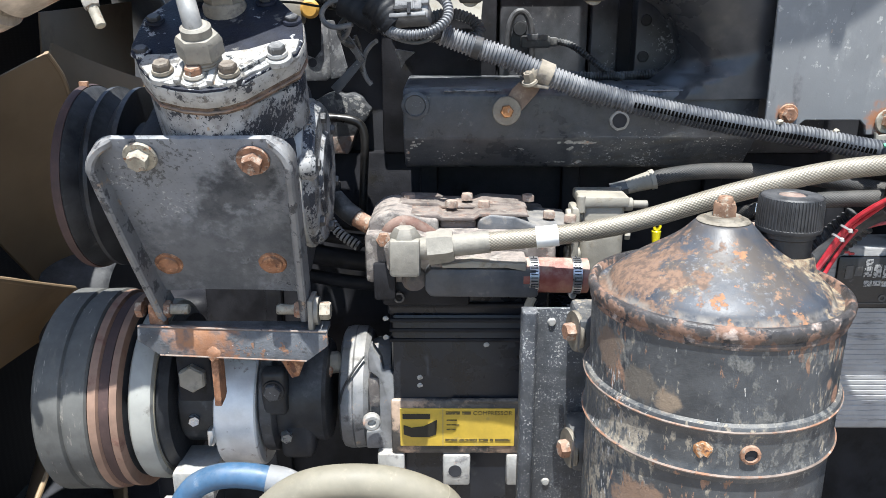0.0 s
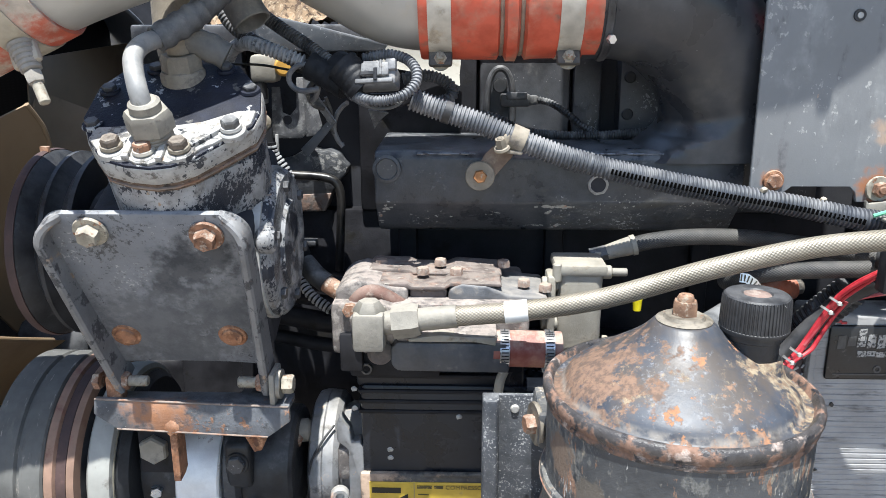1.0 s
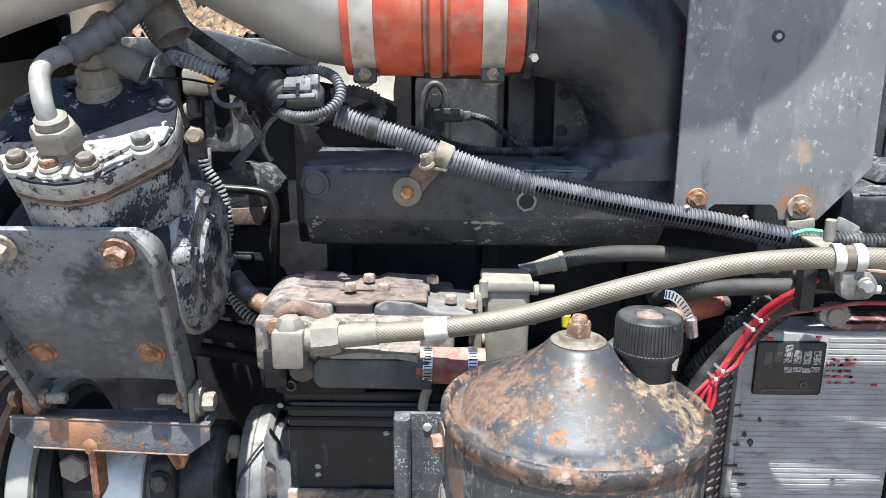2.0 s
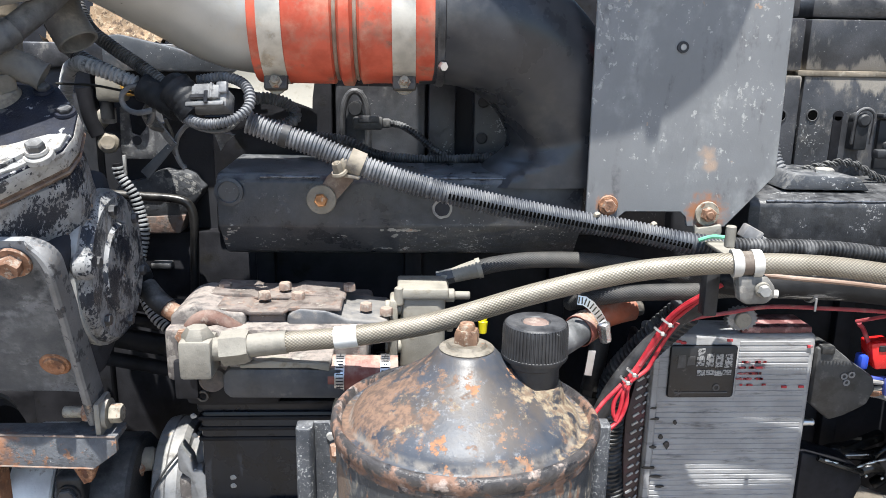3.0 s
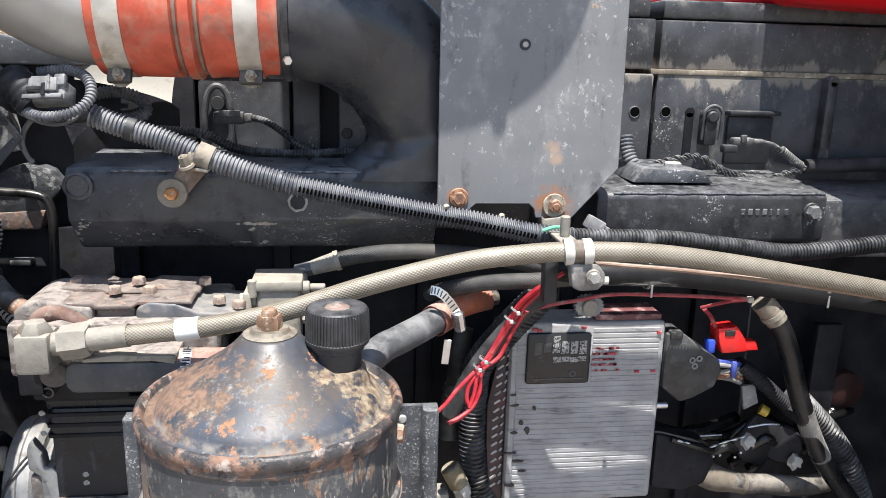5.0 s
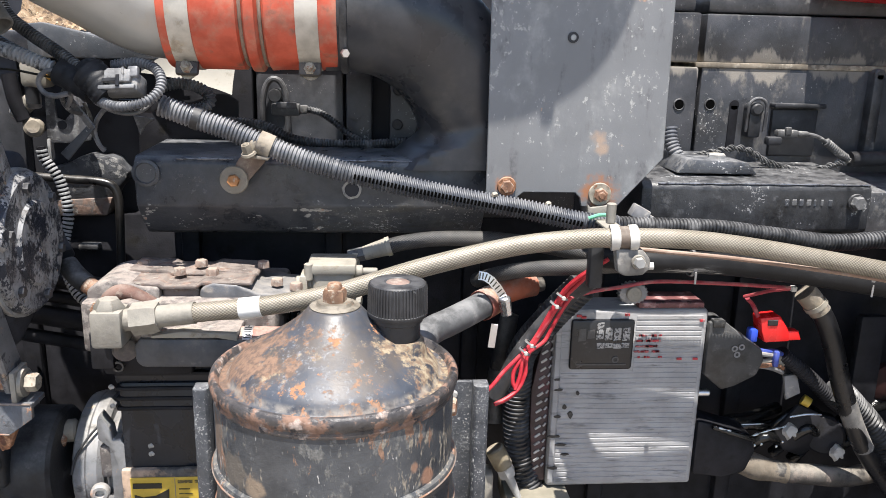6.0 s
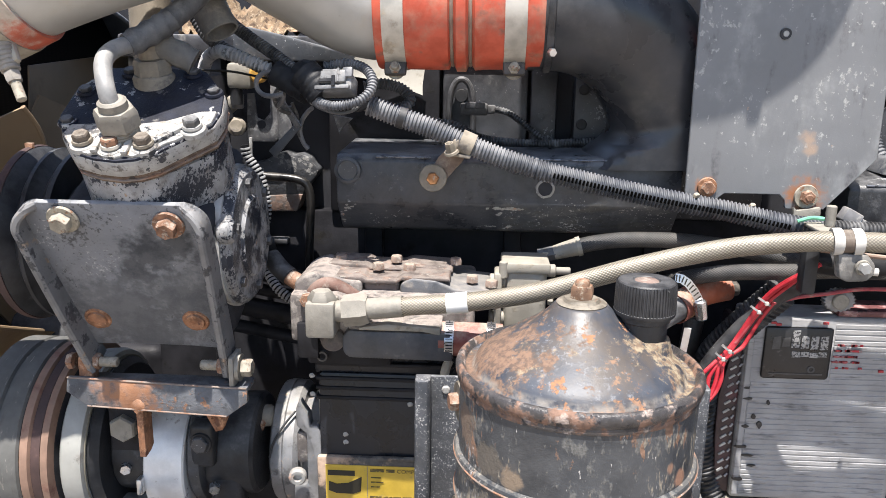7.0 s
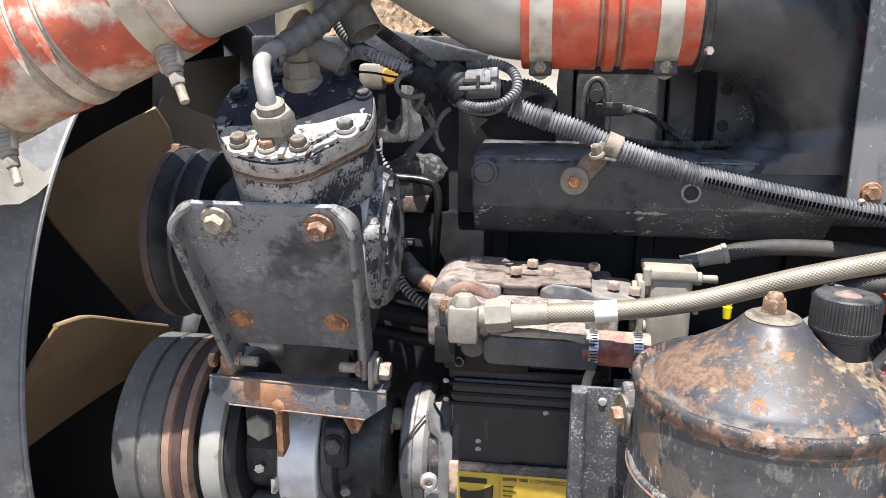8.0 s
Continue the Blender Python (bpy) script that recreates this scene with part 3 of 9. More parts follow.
def lathe(profile, origin, axis=(0, 0, 1), seg=48, into=None, wobble=0.0, flat=1.0):
    """Turns a profile of (radius, height) round an axis. flat squeezes it sideways."""
    b = bmesh.new()
    rings = []
    for r, h in profile:
        if r < 1e-6:
            rings.append([b.verts.new((0, 0, h))])
        else:
            ring = []
            for i in range(seg):
                a = 2 * math.pi * i / seg
                q = r * (1 + wobble * noise.noise(Vector((math.cos(a) * 2, math.sin(a) * 2, h * 25))))
                ring.append(b.verts.new((q * math.cos(a), q * math.sin(a) * flat, h)))
            rings.append(ring)
    for p, q in zip(rings, rings[1:]):
        for i in range(seg):
            j = (i + 1) % seg
            if len(p) == 1 and len(q) == 1:
                continue
            if len(p) == 1:
                b.faces.new((p[0], q[j], q[i]))
            elif len(q) == 1:
                b.faces.new((p[i], p[j], q[0]))
            else:
                b.faces.new((p[i], p[j], q[j], q[i]))
    bmesh.ops.recalc_face_normals(b, faces=b.faces[:])
    b.transform(frame_on(axis, origin))
    return join(into, b) if into else b


def rod(p0, p1, r, r1=None, seg=20, edge=0.0, into=None):
    p0, p1 = Vector(p0), Vector(p1)
    h, r1 = (p1 - p0).length, r if r1 is None else r1
    e = min(edge, h / 3, r / 2)
    prof = [(0, 0), (r - e, 0), (r, e), (r1, h - e), (r1 - e, h), (0, h)] if e else [(0, 0), (r, 0), (r1, h), (0, h)]
    return lathe(prof, p0, p1 - p0, seg, into)


def hexagon(p, axis, across, height, into=None, turn=0.0):
    """A hexagonal head or nut with chamfered corners, on p, along axis."""
    r = across / math.sqrt(3)
    b = lathe([(0, 0), (r, 0), (r, height * 0.75), (r * 0.88, height), (0, height)], (0, 0, 0), (0, 0, 1), 6)
    b.transform(frame_on(axis, p) @ Matrix.Rotation(radians(turn), 4, "Z"))
    return join(into, b) if into else b


def spline(pts, step):
    """Points at even steps along a smooth curve through pts, with the length so far."""
    p = [Vector(q) for q in pts]
    p = [p[0] * 2 - p[1]] + p + [p[-1] * 2 - p[-2]]
    fine = []
    for a, b, c, d in zip(p, p[1:], p[2:], p[3:]):
        k = max(8, int((c - b).length / step * 3))
        for i in range(k):
            u = i / k
            fine.append(0.5 * ((2 * b) + (c - a) * u + (2 * a - 5 * b + 4 * c - d) * u * u + (3 * b - a - 3 * c + d) * u ** 3))
    fine.append(p[-2].copy())
    dist = [0.0]
    for a, b in zip(fine, fine[1:]):
        dist.append(dist[-1] + (b - a).length)
    total = dist[-1]
    count = max(2, round(total / step))
    out, j = [], 0
    for i in range(count + 1):
        s = total * i / count
        while j < len(dist) - 2 and dist[j + 1] < s:
            j += 1
        u = (s - dist[j]) / max(1e-9, dist[j + 1] - dist[j])
        out.append((fine[j].lerp(fine[j + 1], min(1, u)), s))
    return out


def tube(pts, radius, seg=16, step=0.006, into=None, caps=True, flat=None, squash=1.0):
    """A tube along a smooth curve. radius: a number, or a function of the length so far and the whole length."""
    b = bmesh.new()
    uv = b.loops.layers.uv.new("UVMap")
    line = spline(pts, step)
    total = line[-1][1]
    up, rings, info = None, [], []
    for i, (p, s) in enumerate(line):
        d = (line[min(i + 1, len(line) - 1)][0] - line[max(i - 1, 0)][0]).normalized()
        if up is None:
            up = Vector((0, 0, 1)) if abs(d.z) < 0.9 else Vector((0, 1, 0))
        up = (up - d * up.dot(d)).normalized()
        side = d.cross(up)
        r = radius(s, total) if callable(radius) else radius
        rings.append([b.verts.new(p + (side * math.cos(2 * math.pi * k / seg) + up * math.sin(2 * math.pi * k / seg) * squash) * r) for k in range(seg)])
        info.append(s)
    for i in range(len(rings) - 1):
        for k in range(seg):
            j = (k + 1) % seg
            f = b.faces.new((rings[i][k], rings[i][j], rings[i + 1][j], rings[i + 1][k]))
            for loop, (uu, vv) in zip(f.loops, ((k, info[i]), (k + 1, info[i]), (k + 1, info[i + 1]), (k, info[i + 1]))):
                loop[uv].uv = (uu / seg, vv)
    if caps:
        b.faces.new(rings[0]), b.faces.new(rings[-1])
    bmesh.ops.recalc_face_normals(b, faces=b.faces[:])
    return join(into, b) if into else b


def corrugated(pts, r, pitch, depth=0.16, seg=14, into=None):
    """Split conduit: a tube of rings."""
    def rad(s, total):
        q = (s / pitch) % 1.0
        return r * (1 - depth * (0.0 if q < 0.5 else 1.0))
    return tube(pts, rad, seg, pitch / 4, into)


def thing(name, at, label, category, group=""):
    ob = new(name)
    ob.location = at
    ob.empty_display_size = 0.02
    return tagged(ob, label, category, group)


def finish(name, bm, material, angle=35):
    me = bpy.data.meshes.new(name)
    for f in bm.faces:
        f.smooth = True
    bm.to_mesh(me)
    bm.free()
    me.set_sharp_from_angle(angle=radians(angle))
    if material:
        me.materials.append(material)
    return me


def world_of(ob):
    p = Vector(ob.location)
    while ob.parent:
        ob = ob.parent
        p += Vector(ob.location)
    return p


def part(name, bm, material, parent, label="", angle=35):
    """A bmesh in the world's coordinates, linked as one mesh object under a thing or a part."""
    bm.transform(Matrix.Translation(-world_of(parent)))
    ob = new(name, finish(name, bm, material, angle))
    ob.parent = parent
    return tagged(ob, label) if label else ob


def solo(name, bm, material, label, category, kind="", at=None, group=""):
    """A thing of one mesh."""
    at = Vector(at) if at else Vector((0, 0, 0))
    bm.transform(Matrix.Translation(-at))
    ob = new(name, finish(name, bm, material))
    ob.location = at
    return tagged(ob, label, category, group, kind)


def bolt(parent, p, axis, across=0.016, head=0.009, washer=0.0, mat=None, wmat=None, turn=0.0, stud=0.0, name="bolt"):
    b = hexagon(Vector(p) + Vector(axis).normalized() * (0.0025 if washer else 0), axis, across, head, None, turn)
    if stud:
        a = Vector(axis).normalized()
        rod(Vector(p), Vector(p) + a * (head + stud), across * 0.3, seg=14, edge=0.001, into=b)
    ob = part(name, b, mat or M_BOLT_TAN, parent, "", 25)
    if washer:
        a = Vector(axis).normalized()
        w = lathe([(across * 0.3, -0.001), (washer - 0.001, -0.001), (washer, 0.0005), (washer - 0.0008, 0.0028), (across * 0.3, 0.0028)], p, axis, 28)
        part("washer", w, wmat or mat or M_BOLT_TAN, ob)
    return ob


def bars(parent, spots, y, mat, name="text_bar"):
    """Flat bars in a plane that faces -y: (x0, x1, z0, z1) each."""
    for x0, x1, z0, z1 in spots:
        part(name, box(x0, x1, y - 0.0006, y + 0.0004, z0, z1), mat, parent)


# ---- setting ----
def ground():
    b = bmesh.new()
    bmesh.ops.create_grid(b, x_segments=90, y_segments=90, size=1)
    for v in b.verts:
        # finer near the truck, out to the horizon; a low bank of dirt behind it
        v.co.x, v.co.y = math.copysign(abs(v.co.x) ** 3, v.co.x) * 900, math.copysign(abs(v.co.y) ** 3, v.co.y) * 900
        d = math.hypot(v.co.x, v.co.y)
        v.co.z = 0.03 * noise.noise(v.co * 0.7) + (max(0, min(1, (v.co.y - 5) / 6)) * (1.3 + 0.5 * noise.noise(v.co * 0.25)) if d < 90 else 0)
    solo("ground", b, M_GROUND, "dry bare dirt ground with a low bank", "ground", "structure")


ground()
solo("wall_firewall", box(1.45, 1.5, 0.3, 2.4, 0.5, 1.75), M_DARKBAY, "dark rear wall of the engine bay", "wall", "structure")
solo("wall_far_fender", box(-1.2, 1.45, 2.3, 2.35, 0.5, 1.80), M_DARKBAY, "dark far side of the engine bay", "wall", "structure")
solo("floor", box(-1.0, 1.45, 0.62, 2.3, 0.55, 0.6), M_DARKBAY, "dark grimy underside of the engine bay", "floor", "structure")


M_DIRT = worn("dirt_cake", (0.26, 0.18, 0.11), 0.95, 0, 0.4, 60, [((0.36, 0.28, 0.19), 0.95, 0, 0.5, 0.6, 120), ((0.09, 0.06, 0.04), 0.95, 0, 0.52, 0.6, 90)], None, 0.8, 200)


M_PANEL = worn("panel_black", (0.034, 0.035, 0.040), 0.36, 0, 0.4, 25, [((0.055, 0.054, 0.053), 0.8, 0, 0.58, 0.70, 45, 10.0), ((0.30, 0.30, 0.295), 0.8, 0, 0.675, 0.70, 260, 6.0, None, 14, 0.7)], (GREY_DUST, 0.2, 45), 0.3)
M_DECK = worn("deck_grey", (0.056, 0.063, 0.073), 0.6, 0, 0.25, 25, [((0.11, 0.112, 0.118), 0.85, 0, 0.52, 0.66, 60, 9.0), ((0.03, 0.032, 0.036), 0.6, 0, 0.56, 0.66, 40, 9.0), ((0.42, 0.42, 0.42), 0.85, 0, 0.655, 0.68, 240, 6.0)], (GREY_DUST, 0.25, 40), 0.35)


M_PAD = worn("pad_casting", (0.062, 0.065, 0.072), 0.5, 0, 0.4, 30, [((0.035, 0.037, 0.042), 0.5, 0, 0.50, 0.62, 45, 9.0), ((0.21, 0.207, 0.20), 0.85, 0, 0.60, 0.68, 130, 8.0, None, 25, 0.7)], (GREY_DUST, 0.06, 60), 0.6)


def engine_block():
    e = thing("engine_block", (0.2, 1.0, 0.6), "black painted diesel engine block under dust", "engine block")
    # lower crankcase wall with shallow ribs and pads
    part("crankcase", box(-0.34, 1.4, 1.0, 1.5, 0.62, 1.345, 0.004), M_NEAR_BLACK, e)
    part("gear_cover", box(-0.445, -0.335, 0.995, 1.40, 0.62, 1.135, 0.02, seg=3), M_NEAR_BLACK, e)
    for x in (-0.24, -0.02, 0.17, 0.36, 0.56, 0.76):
        part("rib", box(x - 0.012, x + 0.012, 0.985, 1.003, 0.7, 1.33, 0.004), M_NEAR_BLACK, e)
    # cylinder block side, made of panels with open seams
    # the panel beside the open gap is near-black, gap shade put into its colour
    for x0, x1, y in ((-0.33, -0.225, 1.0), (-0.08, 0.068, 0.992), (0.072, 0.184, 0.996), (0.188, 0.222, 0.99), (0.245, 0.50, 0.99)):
        part("side_panel", box(x0, x1, y, 1.06, 1.345, 1.548, 0.003), M_NEAR_BLACK if x0 == -0.08 else M_PANEL, e)
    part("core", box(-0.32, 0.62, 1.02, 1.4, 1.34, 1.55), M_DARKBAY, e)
    # rough pad with dirt at its foot
    b = prism([(-0.215, 1.376), (-0.200, 1.405), (-0.1697, 1.413), (-0.1554, 1.4218), (-0.1413, 1.4259), (-0.1298, 1.4216), (-0.1197, 1.4241), (-0.1074, 1.4182), (-0.1028, 1.4092), (-0.0951, 1.4017), (-0.0999, 1.3915), (-0.1109, 1.3796), (-0.1190, 1.3655), (-0.205, 1.3608)], 0.99, 1.03, "y", 0.003)
    part("pad", b, M_PAD, e, "speckled cast pad")
    part("pad_foot", prism([(-0.205, 1.3640), (-0.1172, 1.3690), (-0.1262, 1.3447), (-0.205, 1.3434)], 0.988, 1.03, "y", 0.002), M_PUMP_MID, e, "smooth tan foot of the pad")
    part("ledge", box(-0.166, -0.140, 0.985, 1.03, 1.298, 1.306, 0.002), M_COVER, e)
    # pocket round the sensor, with its arched lip
    lip = tube([(0.080, 0.985, 1.455), (0.082, 0.985, 1.50), (0.088, 0.985, 1.520), (0.097, 0.985, 1.526), (0.106, 0.985, 1.520), (0.112, 0.985, 1.50), (0.113, 0.985, 1.455)], 0.004, 10, 0.004)
    part("arched_lip", lip, M_COVER, e)
    part("boss", rod((0.097, 0.995, 1.505), (0.097, 0.984, 1.505), 0.009, seg=20, edge=0.001), M_BLACK, e)
    for x, z in ((0.236, 1.515), (0.235, 1.47)):
        part("plug", rod((x + 0.02, 0.995, z), (x + 0.02, 0.986, z), 0.007, seg=20, edge=0.001), M_BLACK, e)
    # upper flange under the rocker housing, caked with dirt
    part("top_deck", box(-0.36, 0.20, 0.99, 1.40, 1.548, 1.578, 0.004), M_COVER, e)
    part("deck_face", prism([(-0.20, 1.546), (-0.02, 1.546), (-0.02, 1.556), (-0.07, 1.562), (-0.13, 1.577), (-0.18, 1.588), (-0.20, 1.586)], 0.976, 0.990, "y", 0.002), M_DECK, e, "grey dusty face of the deck")
    b = bmesh.new()
    bmesh.ops.create_grid(b, x_segments=70, y_segments=40, size=0.5)
    for v in b.verts:
        v.co = Vector((-0.12 + v.co.x * 0.34, 1.20 + v.co.y * 0.36, 1.584 + 0.055 * max(0, noise.noise(Vector((v.co.x * 9, v.co.y * 9, 2)))) + 0.012 * noise.noise(v.co * 60) + 0.05 * (v.co.y + 0.4)))
    part("dirt_cake", b, M_DIRT, e, "dry brown dirt caked on the deck")
    return e


engine_block()


M_BOLT_GREY = worn("grey_bolt", (0.11, 0.11, 0.11), 0.5, 0.2, 0.3, 90, [((0.24, 0.235, 0.225), 0.85, 0, 0.54, 0.66, 130)], (GREY_DUST, 0.4, 60), 0.3)
M_GASKET = worn("gasket_edge", (0.20, 0.17, 0.13), 0.8, 0, 0.4, 40, [((0.34, 0.30, 0.24), 0.9, 0, 0.5, 0.62, 50)], None, 0.3)


M_COVER_REAR = worn("rear_cover_paint", (0.044, 0.045, 0.050), 0.38, 0, 0.4, 20, [((0.105, 0.102, 0.098), 0.85, 0, 0.54, 0.70, 70, 9.0, (1, 1, 0.5)), ((0.36, 0.36, 0.35), 0.8, 0, 0.68, 0.71, 300, 5.0, None, 12, 0.5)], None, 0.4, band=(0.126, 0.016, (0.24, 0.22, 0.19)))


def rocker_housing():
    h = thing("rocker_housing", (0.9, 1.0, 1.43), "black rocker housing, dusty and chipped, in two tiers", "engine cover")
    part("lower_tier", box(0.662, 1.4, 0.99, 1.4, 1.36, 1.553, 0.003), M_COVER_REAR, h)
    part("upper_tier", box(0.664, 1.4, 0.994, 1.4, 1.559, 1.622, 0.003), M_COVER_REAR, h)
    part("cap_tier", box(0.668, 1.4, 1.002, 1.4, 1.624, 1.648, 0.004), M_BLOCK, h)
    part("gasket", box(0.652, 1.4, 0.9885, 1.3, 1.5525, 1.5595, 0.001), M_GASKET, h, "tan dusty gasket edge")
    part("end_lower", box(0.56, 0.652, 0.975, 1.4, 1.36, 1.553, 0.003), M_COVER_REAR, h)
    part("end_upper", box(0.56, 0.650, 0.978, 1.4, 1.559, 1.622, 0.003), M_COVER_REAR, h)
    part("end_cap", box(0.56, 0.646, 0.99, 1.4, 1.624, 1.648, 0.004), M_BLOCK, h)
    for x, y in ((0.629, 0.975), (0.678, 0.99)):
        b = lathe([(0.0058, -0.001), (0.0082, -0.001), (0.0080, 0.0010), (0.0070, 0.0016), (0.0058, 0.0010)], (x, y, 1.504), (0, -1, 0), 24)
        part("hole_rim", b, M_COVER, h)
        part("hole", rod((x, y + 0.004, 1.504), (x, y - 0.0012, 1.504), 0.0062, seg=18), M_SLOT, h)
    # raised ribs with rounded heads
    # a recess's shade painted as a shallow near-black shape
    slot = box(0.7055, 0.7185, 0.9885, 1.0, 1.445, 1.505, 0.002)
    rod((0.712, 1.0, 1.504), (0.712, 0.9885, 1.504), 0.0065, seg=20, into=slot)
    part("recess", slot, M_NEAR_BLACK, h, "round-topped shape painted dark as a recess")
    for x, z1 in ((0.905, 1.56),):
        b = box(x - 0.008, x + 0.008, 0.975, 1.0, 1.43, z1 - 0.008, 0.004)
        rod((x, 1.0, z1 - 0.012), (x, 0.975, z1 - 0.012), 0.008, seg=20, edge=0.002, into=b)
        part("rib", b, M_COVER, h)
    part("step", box(0.762, 0.835, 0.974, 1.0, 1.502, 1.508, 0.002), M_BLACK, h)
    part("dark_pocket", box(0.765, 0.83, 0.984, 1.0, 1.436, 1.50, 0.003), M_BLACK, h)
    b = rod((0.735, 0.992, 1.500), (0.735, 0.966, 1.500), 0.0090, seg=24, edge=0.003)
    box(0.7262, 0.7438, 0.970, 0.992, 1.462, 1.500, 0.003, into=b)
    part("boss", b, M_BLACK, h, "round black boss")
    arch = [(0.735 + 0.0125 * math.cos(math.pi * k / 8), 0.968, 1.502 + 0.0125 * math.sin(math.pi * k / 8)) for k in range(9)]
    part("boss_arch", tube([(0.7475, 0.970, 1.470)] + arch + [(0.7225, 0.970, 1.470)], 0.0022, 8, 0.004), M_COVER, h, "dusty lip round the boss")
    return h


rocker_housing()


def intake_manifold():
    m = thing("intake_manifold", (0.15, 0.9, 1.345), "black painted cast intake manifold with dust on its ledge", "manifold")
    prof = [(0.850, 1.386), (0.850, 1.436), (0.858, 1.443), (0.99, 1.447), (0.99, 1.345), (0.893, 1.345), (0.884, 1.349)]
    b = prism(prof, -0.045, 0.357, "x", 0.003)
    part("rail", b, M_RAIL, m)
    # rear part of the rail, past the plate
    prof = [(0.850, 1.360), (0.850, 1.414), (0.856, 1.420), (0.99, 1.428), (0.99, 1.355), (0.862, 1.355)]
    part("rear_rail", prism(prof, 0.545, 0.836, "x", 0.004), M_RAIL_REAR, m, "black rail with chipped paint")
    part("rear_edge", tube([(0.565, 0.8525, 1.4178), (0.70, 0.8523, 1.4180), (0.832, 0.8525, 1.4178)], lambda q, w: 0.0012 + 0.0004 * math.sin(q * 170), 8, 0.004), M_EDGE, m, "bright line along the edge")
    part("rear_block", prism([(0.88, 1.33), (0.88, 1.405), (0.99, 1.415), (0.99, 1.33)], 0.84, 1.35, "x", 0.004), M_BLOCK, m)
    prof = [(0.60, 1.425), (0.613, 1.444), (0.69, 1.440), (0.705, 1.424)]
    part("raised_pad", prism(prof, 0.885, 0.985, "y", 0.003), M_RAIL, m)
    bolt(m, (0.662, 0.915, 1.441), (0, 0, 1), 0.020, 0.006, 0.0, M_CAST, turn=12)
    b = lathe([(0.0, 0.0), (0.0155, 0.0), (0.0155, 0.003), (0.012, 0.004), (0.011, 0.002), (0.0, 0.002)], (-0.031, 0.8495, 1.424), (0, -1, 0), 30)
    part("core_plug", b, M_RAIL, m)
    b = lathe([(0.0080, -0.001), (0.0112, -0.001), (0.0110, 0.0012), (0.0100, 0.0018), (0.0084, 0.0018), (0.0080, -0.001)], (0.2, 0.849, 1.407), (0, -1, 0), 26, wobble=0.08)
    part("hole_rim", b, M_CAST, m, "bare metal round the bolt hole")
    part("bolt_hole", rod((0.2, 0.855, 1.407), (0.2, 0.848, 1.407), 0.0085, seg=22), M_DARKBAY, m)
    # the rail edge's sun highlight, laid on as thin bright tubes
    edge = tube([(0.002, 0.8530, 1.4400), (0.03, 0.8528, 1.4402), (0.066, 0.8530, 1.4400)], lambda q, w: 0.0012 + 0.0005 * math.sin(q * 260), 8, 0.004)
    part("lit_or_worn_edge", edge, M_EDGE, m, "bright line along the edge")
    edge = tube([(0.168, 0.8530, 1.4400), (0.25, 0.8528, 1.4402), (0.350, 0.8530, 1.4400)], lambda q, w: 0.0010 + 0.0005 * math.sin(q * 190), 8, 0.004)
    part("lit_or_worn_edge", edge, M_EDGE, m, "bright line along the edge")
    # paint flaked off in clusters, mostly along the crease
    rnd, flakes = random.Random(8), bmesh.new()
    for cx, cz, wx, wz, n, big in ((0.158, 1.3815, 0.018, 0.0009, 34, 0.0030), (0.146, 1.3740, 0.004, 0.003, 4, 0.0022), (0.164, 1.3550, 0.006, 0.002, 3, 0.0028), (0.134, 1.3540, 0.014, 0.003, 10, 0.0015), (-0.032, 1.382, 0.006, 0.009, 12, 0.0024), (-0.041, 1.368, 0.002, 0.012, 9, 0.0020), (0.090, 1.372, 0.012, 0.005, 7, 0.0012), (0.006, 1.366, 0.025, 0.012, 10, 0.0013), (0.235, 1.387, 0.03, 0.010, 16, 0.0009), (0.31, 1.382, 0.03, 0.008, 18, 0.0009)):
        for i in range(n):
            x, z = max(-0.043, cx + rnd.gauss(0, wx * 0.6)), cz + rnd.gauss(0, wz * 0.6)
            y = 0.850 if z > 1.386 else 0.850 + 0.034 * (1.386 - z) / 0.037
            r, long = big * rnd.uniform(0.35, 1.0), rnd.uniform(1.0, 2.4)
            ring = [(x + r * long * rnd.uniform(0.35, 1.0) * math.cos(k * math.pi / 4), max(1.352, z) + r * rnd.uniform(0.3, 1.0) * math.sin(k * math.pi / 4)) for k in range(8)]
            slant = 0 if z > 1.386 else -0.92
            prism(ring, y - 0.0004, y + 0.0004, "y", 0, Matrix(((1, 0, 0, 0), (0, 1, slant, -slant * z), (0, 0, 1, 0), (0, 0, 0, 1))), flakes)
    tagged(part("bare_flakes", flakes, M_CAST, m, "bare metal where the paint has flaked"), kind="stuff")
    bolt(m, (0.815, 0.849, 1.397), (0, -1, 0), 0.015, 0.009, 0.011, M_BOLT_GREY, M_BLOCK, 10)
    # cast marks
    for i, w in enumerate((0.0055, 0.006, 0.0055, 0.006, 0.003, 0.0035, 0.0055)):
        x = 0.725 + i * 0.0092
        part("cast_mark", box(x, x + w, 0.8490, 0.851, 1.3915 + 0.0006 * (i % 2), 1.400, 0.0008, seg=1), M_BOLT_GREY if i % 2 else M_RAIL, m)
    # horn that turns down from the charge pipe into the rail
    def rad(s, total):
        q = s / total
        return 0.0685 + 0.004 * q + 0.044 * max(0, (q - 0.76) / 0.24) ** 2.2
    b = tube([(0.172, 0.852, 1.609), (0.212, 0.853, 1.609), (0.252, 0.862, 1.600), (0.290, 0.878, 1.579), (0.322, 0.898, 1.546), (0.343, 0.912, 1.508), (0.352, 0.918, 1.470), (0.353, 0.919, 1.434)], rad, 52, 0.004)
    for v in b.verts:
        # the foot widens along the rail only
        if v.co.z < 1.485:
            v.co.y = max(v.co.y, 0.843)
    part("horn", b, M_HORN, m, "glossy black cast inlet horn")
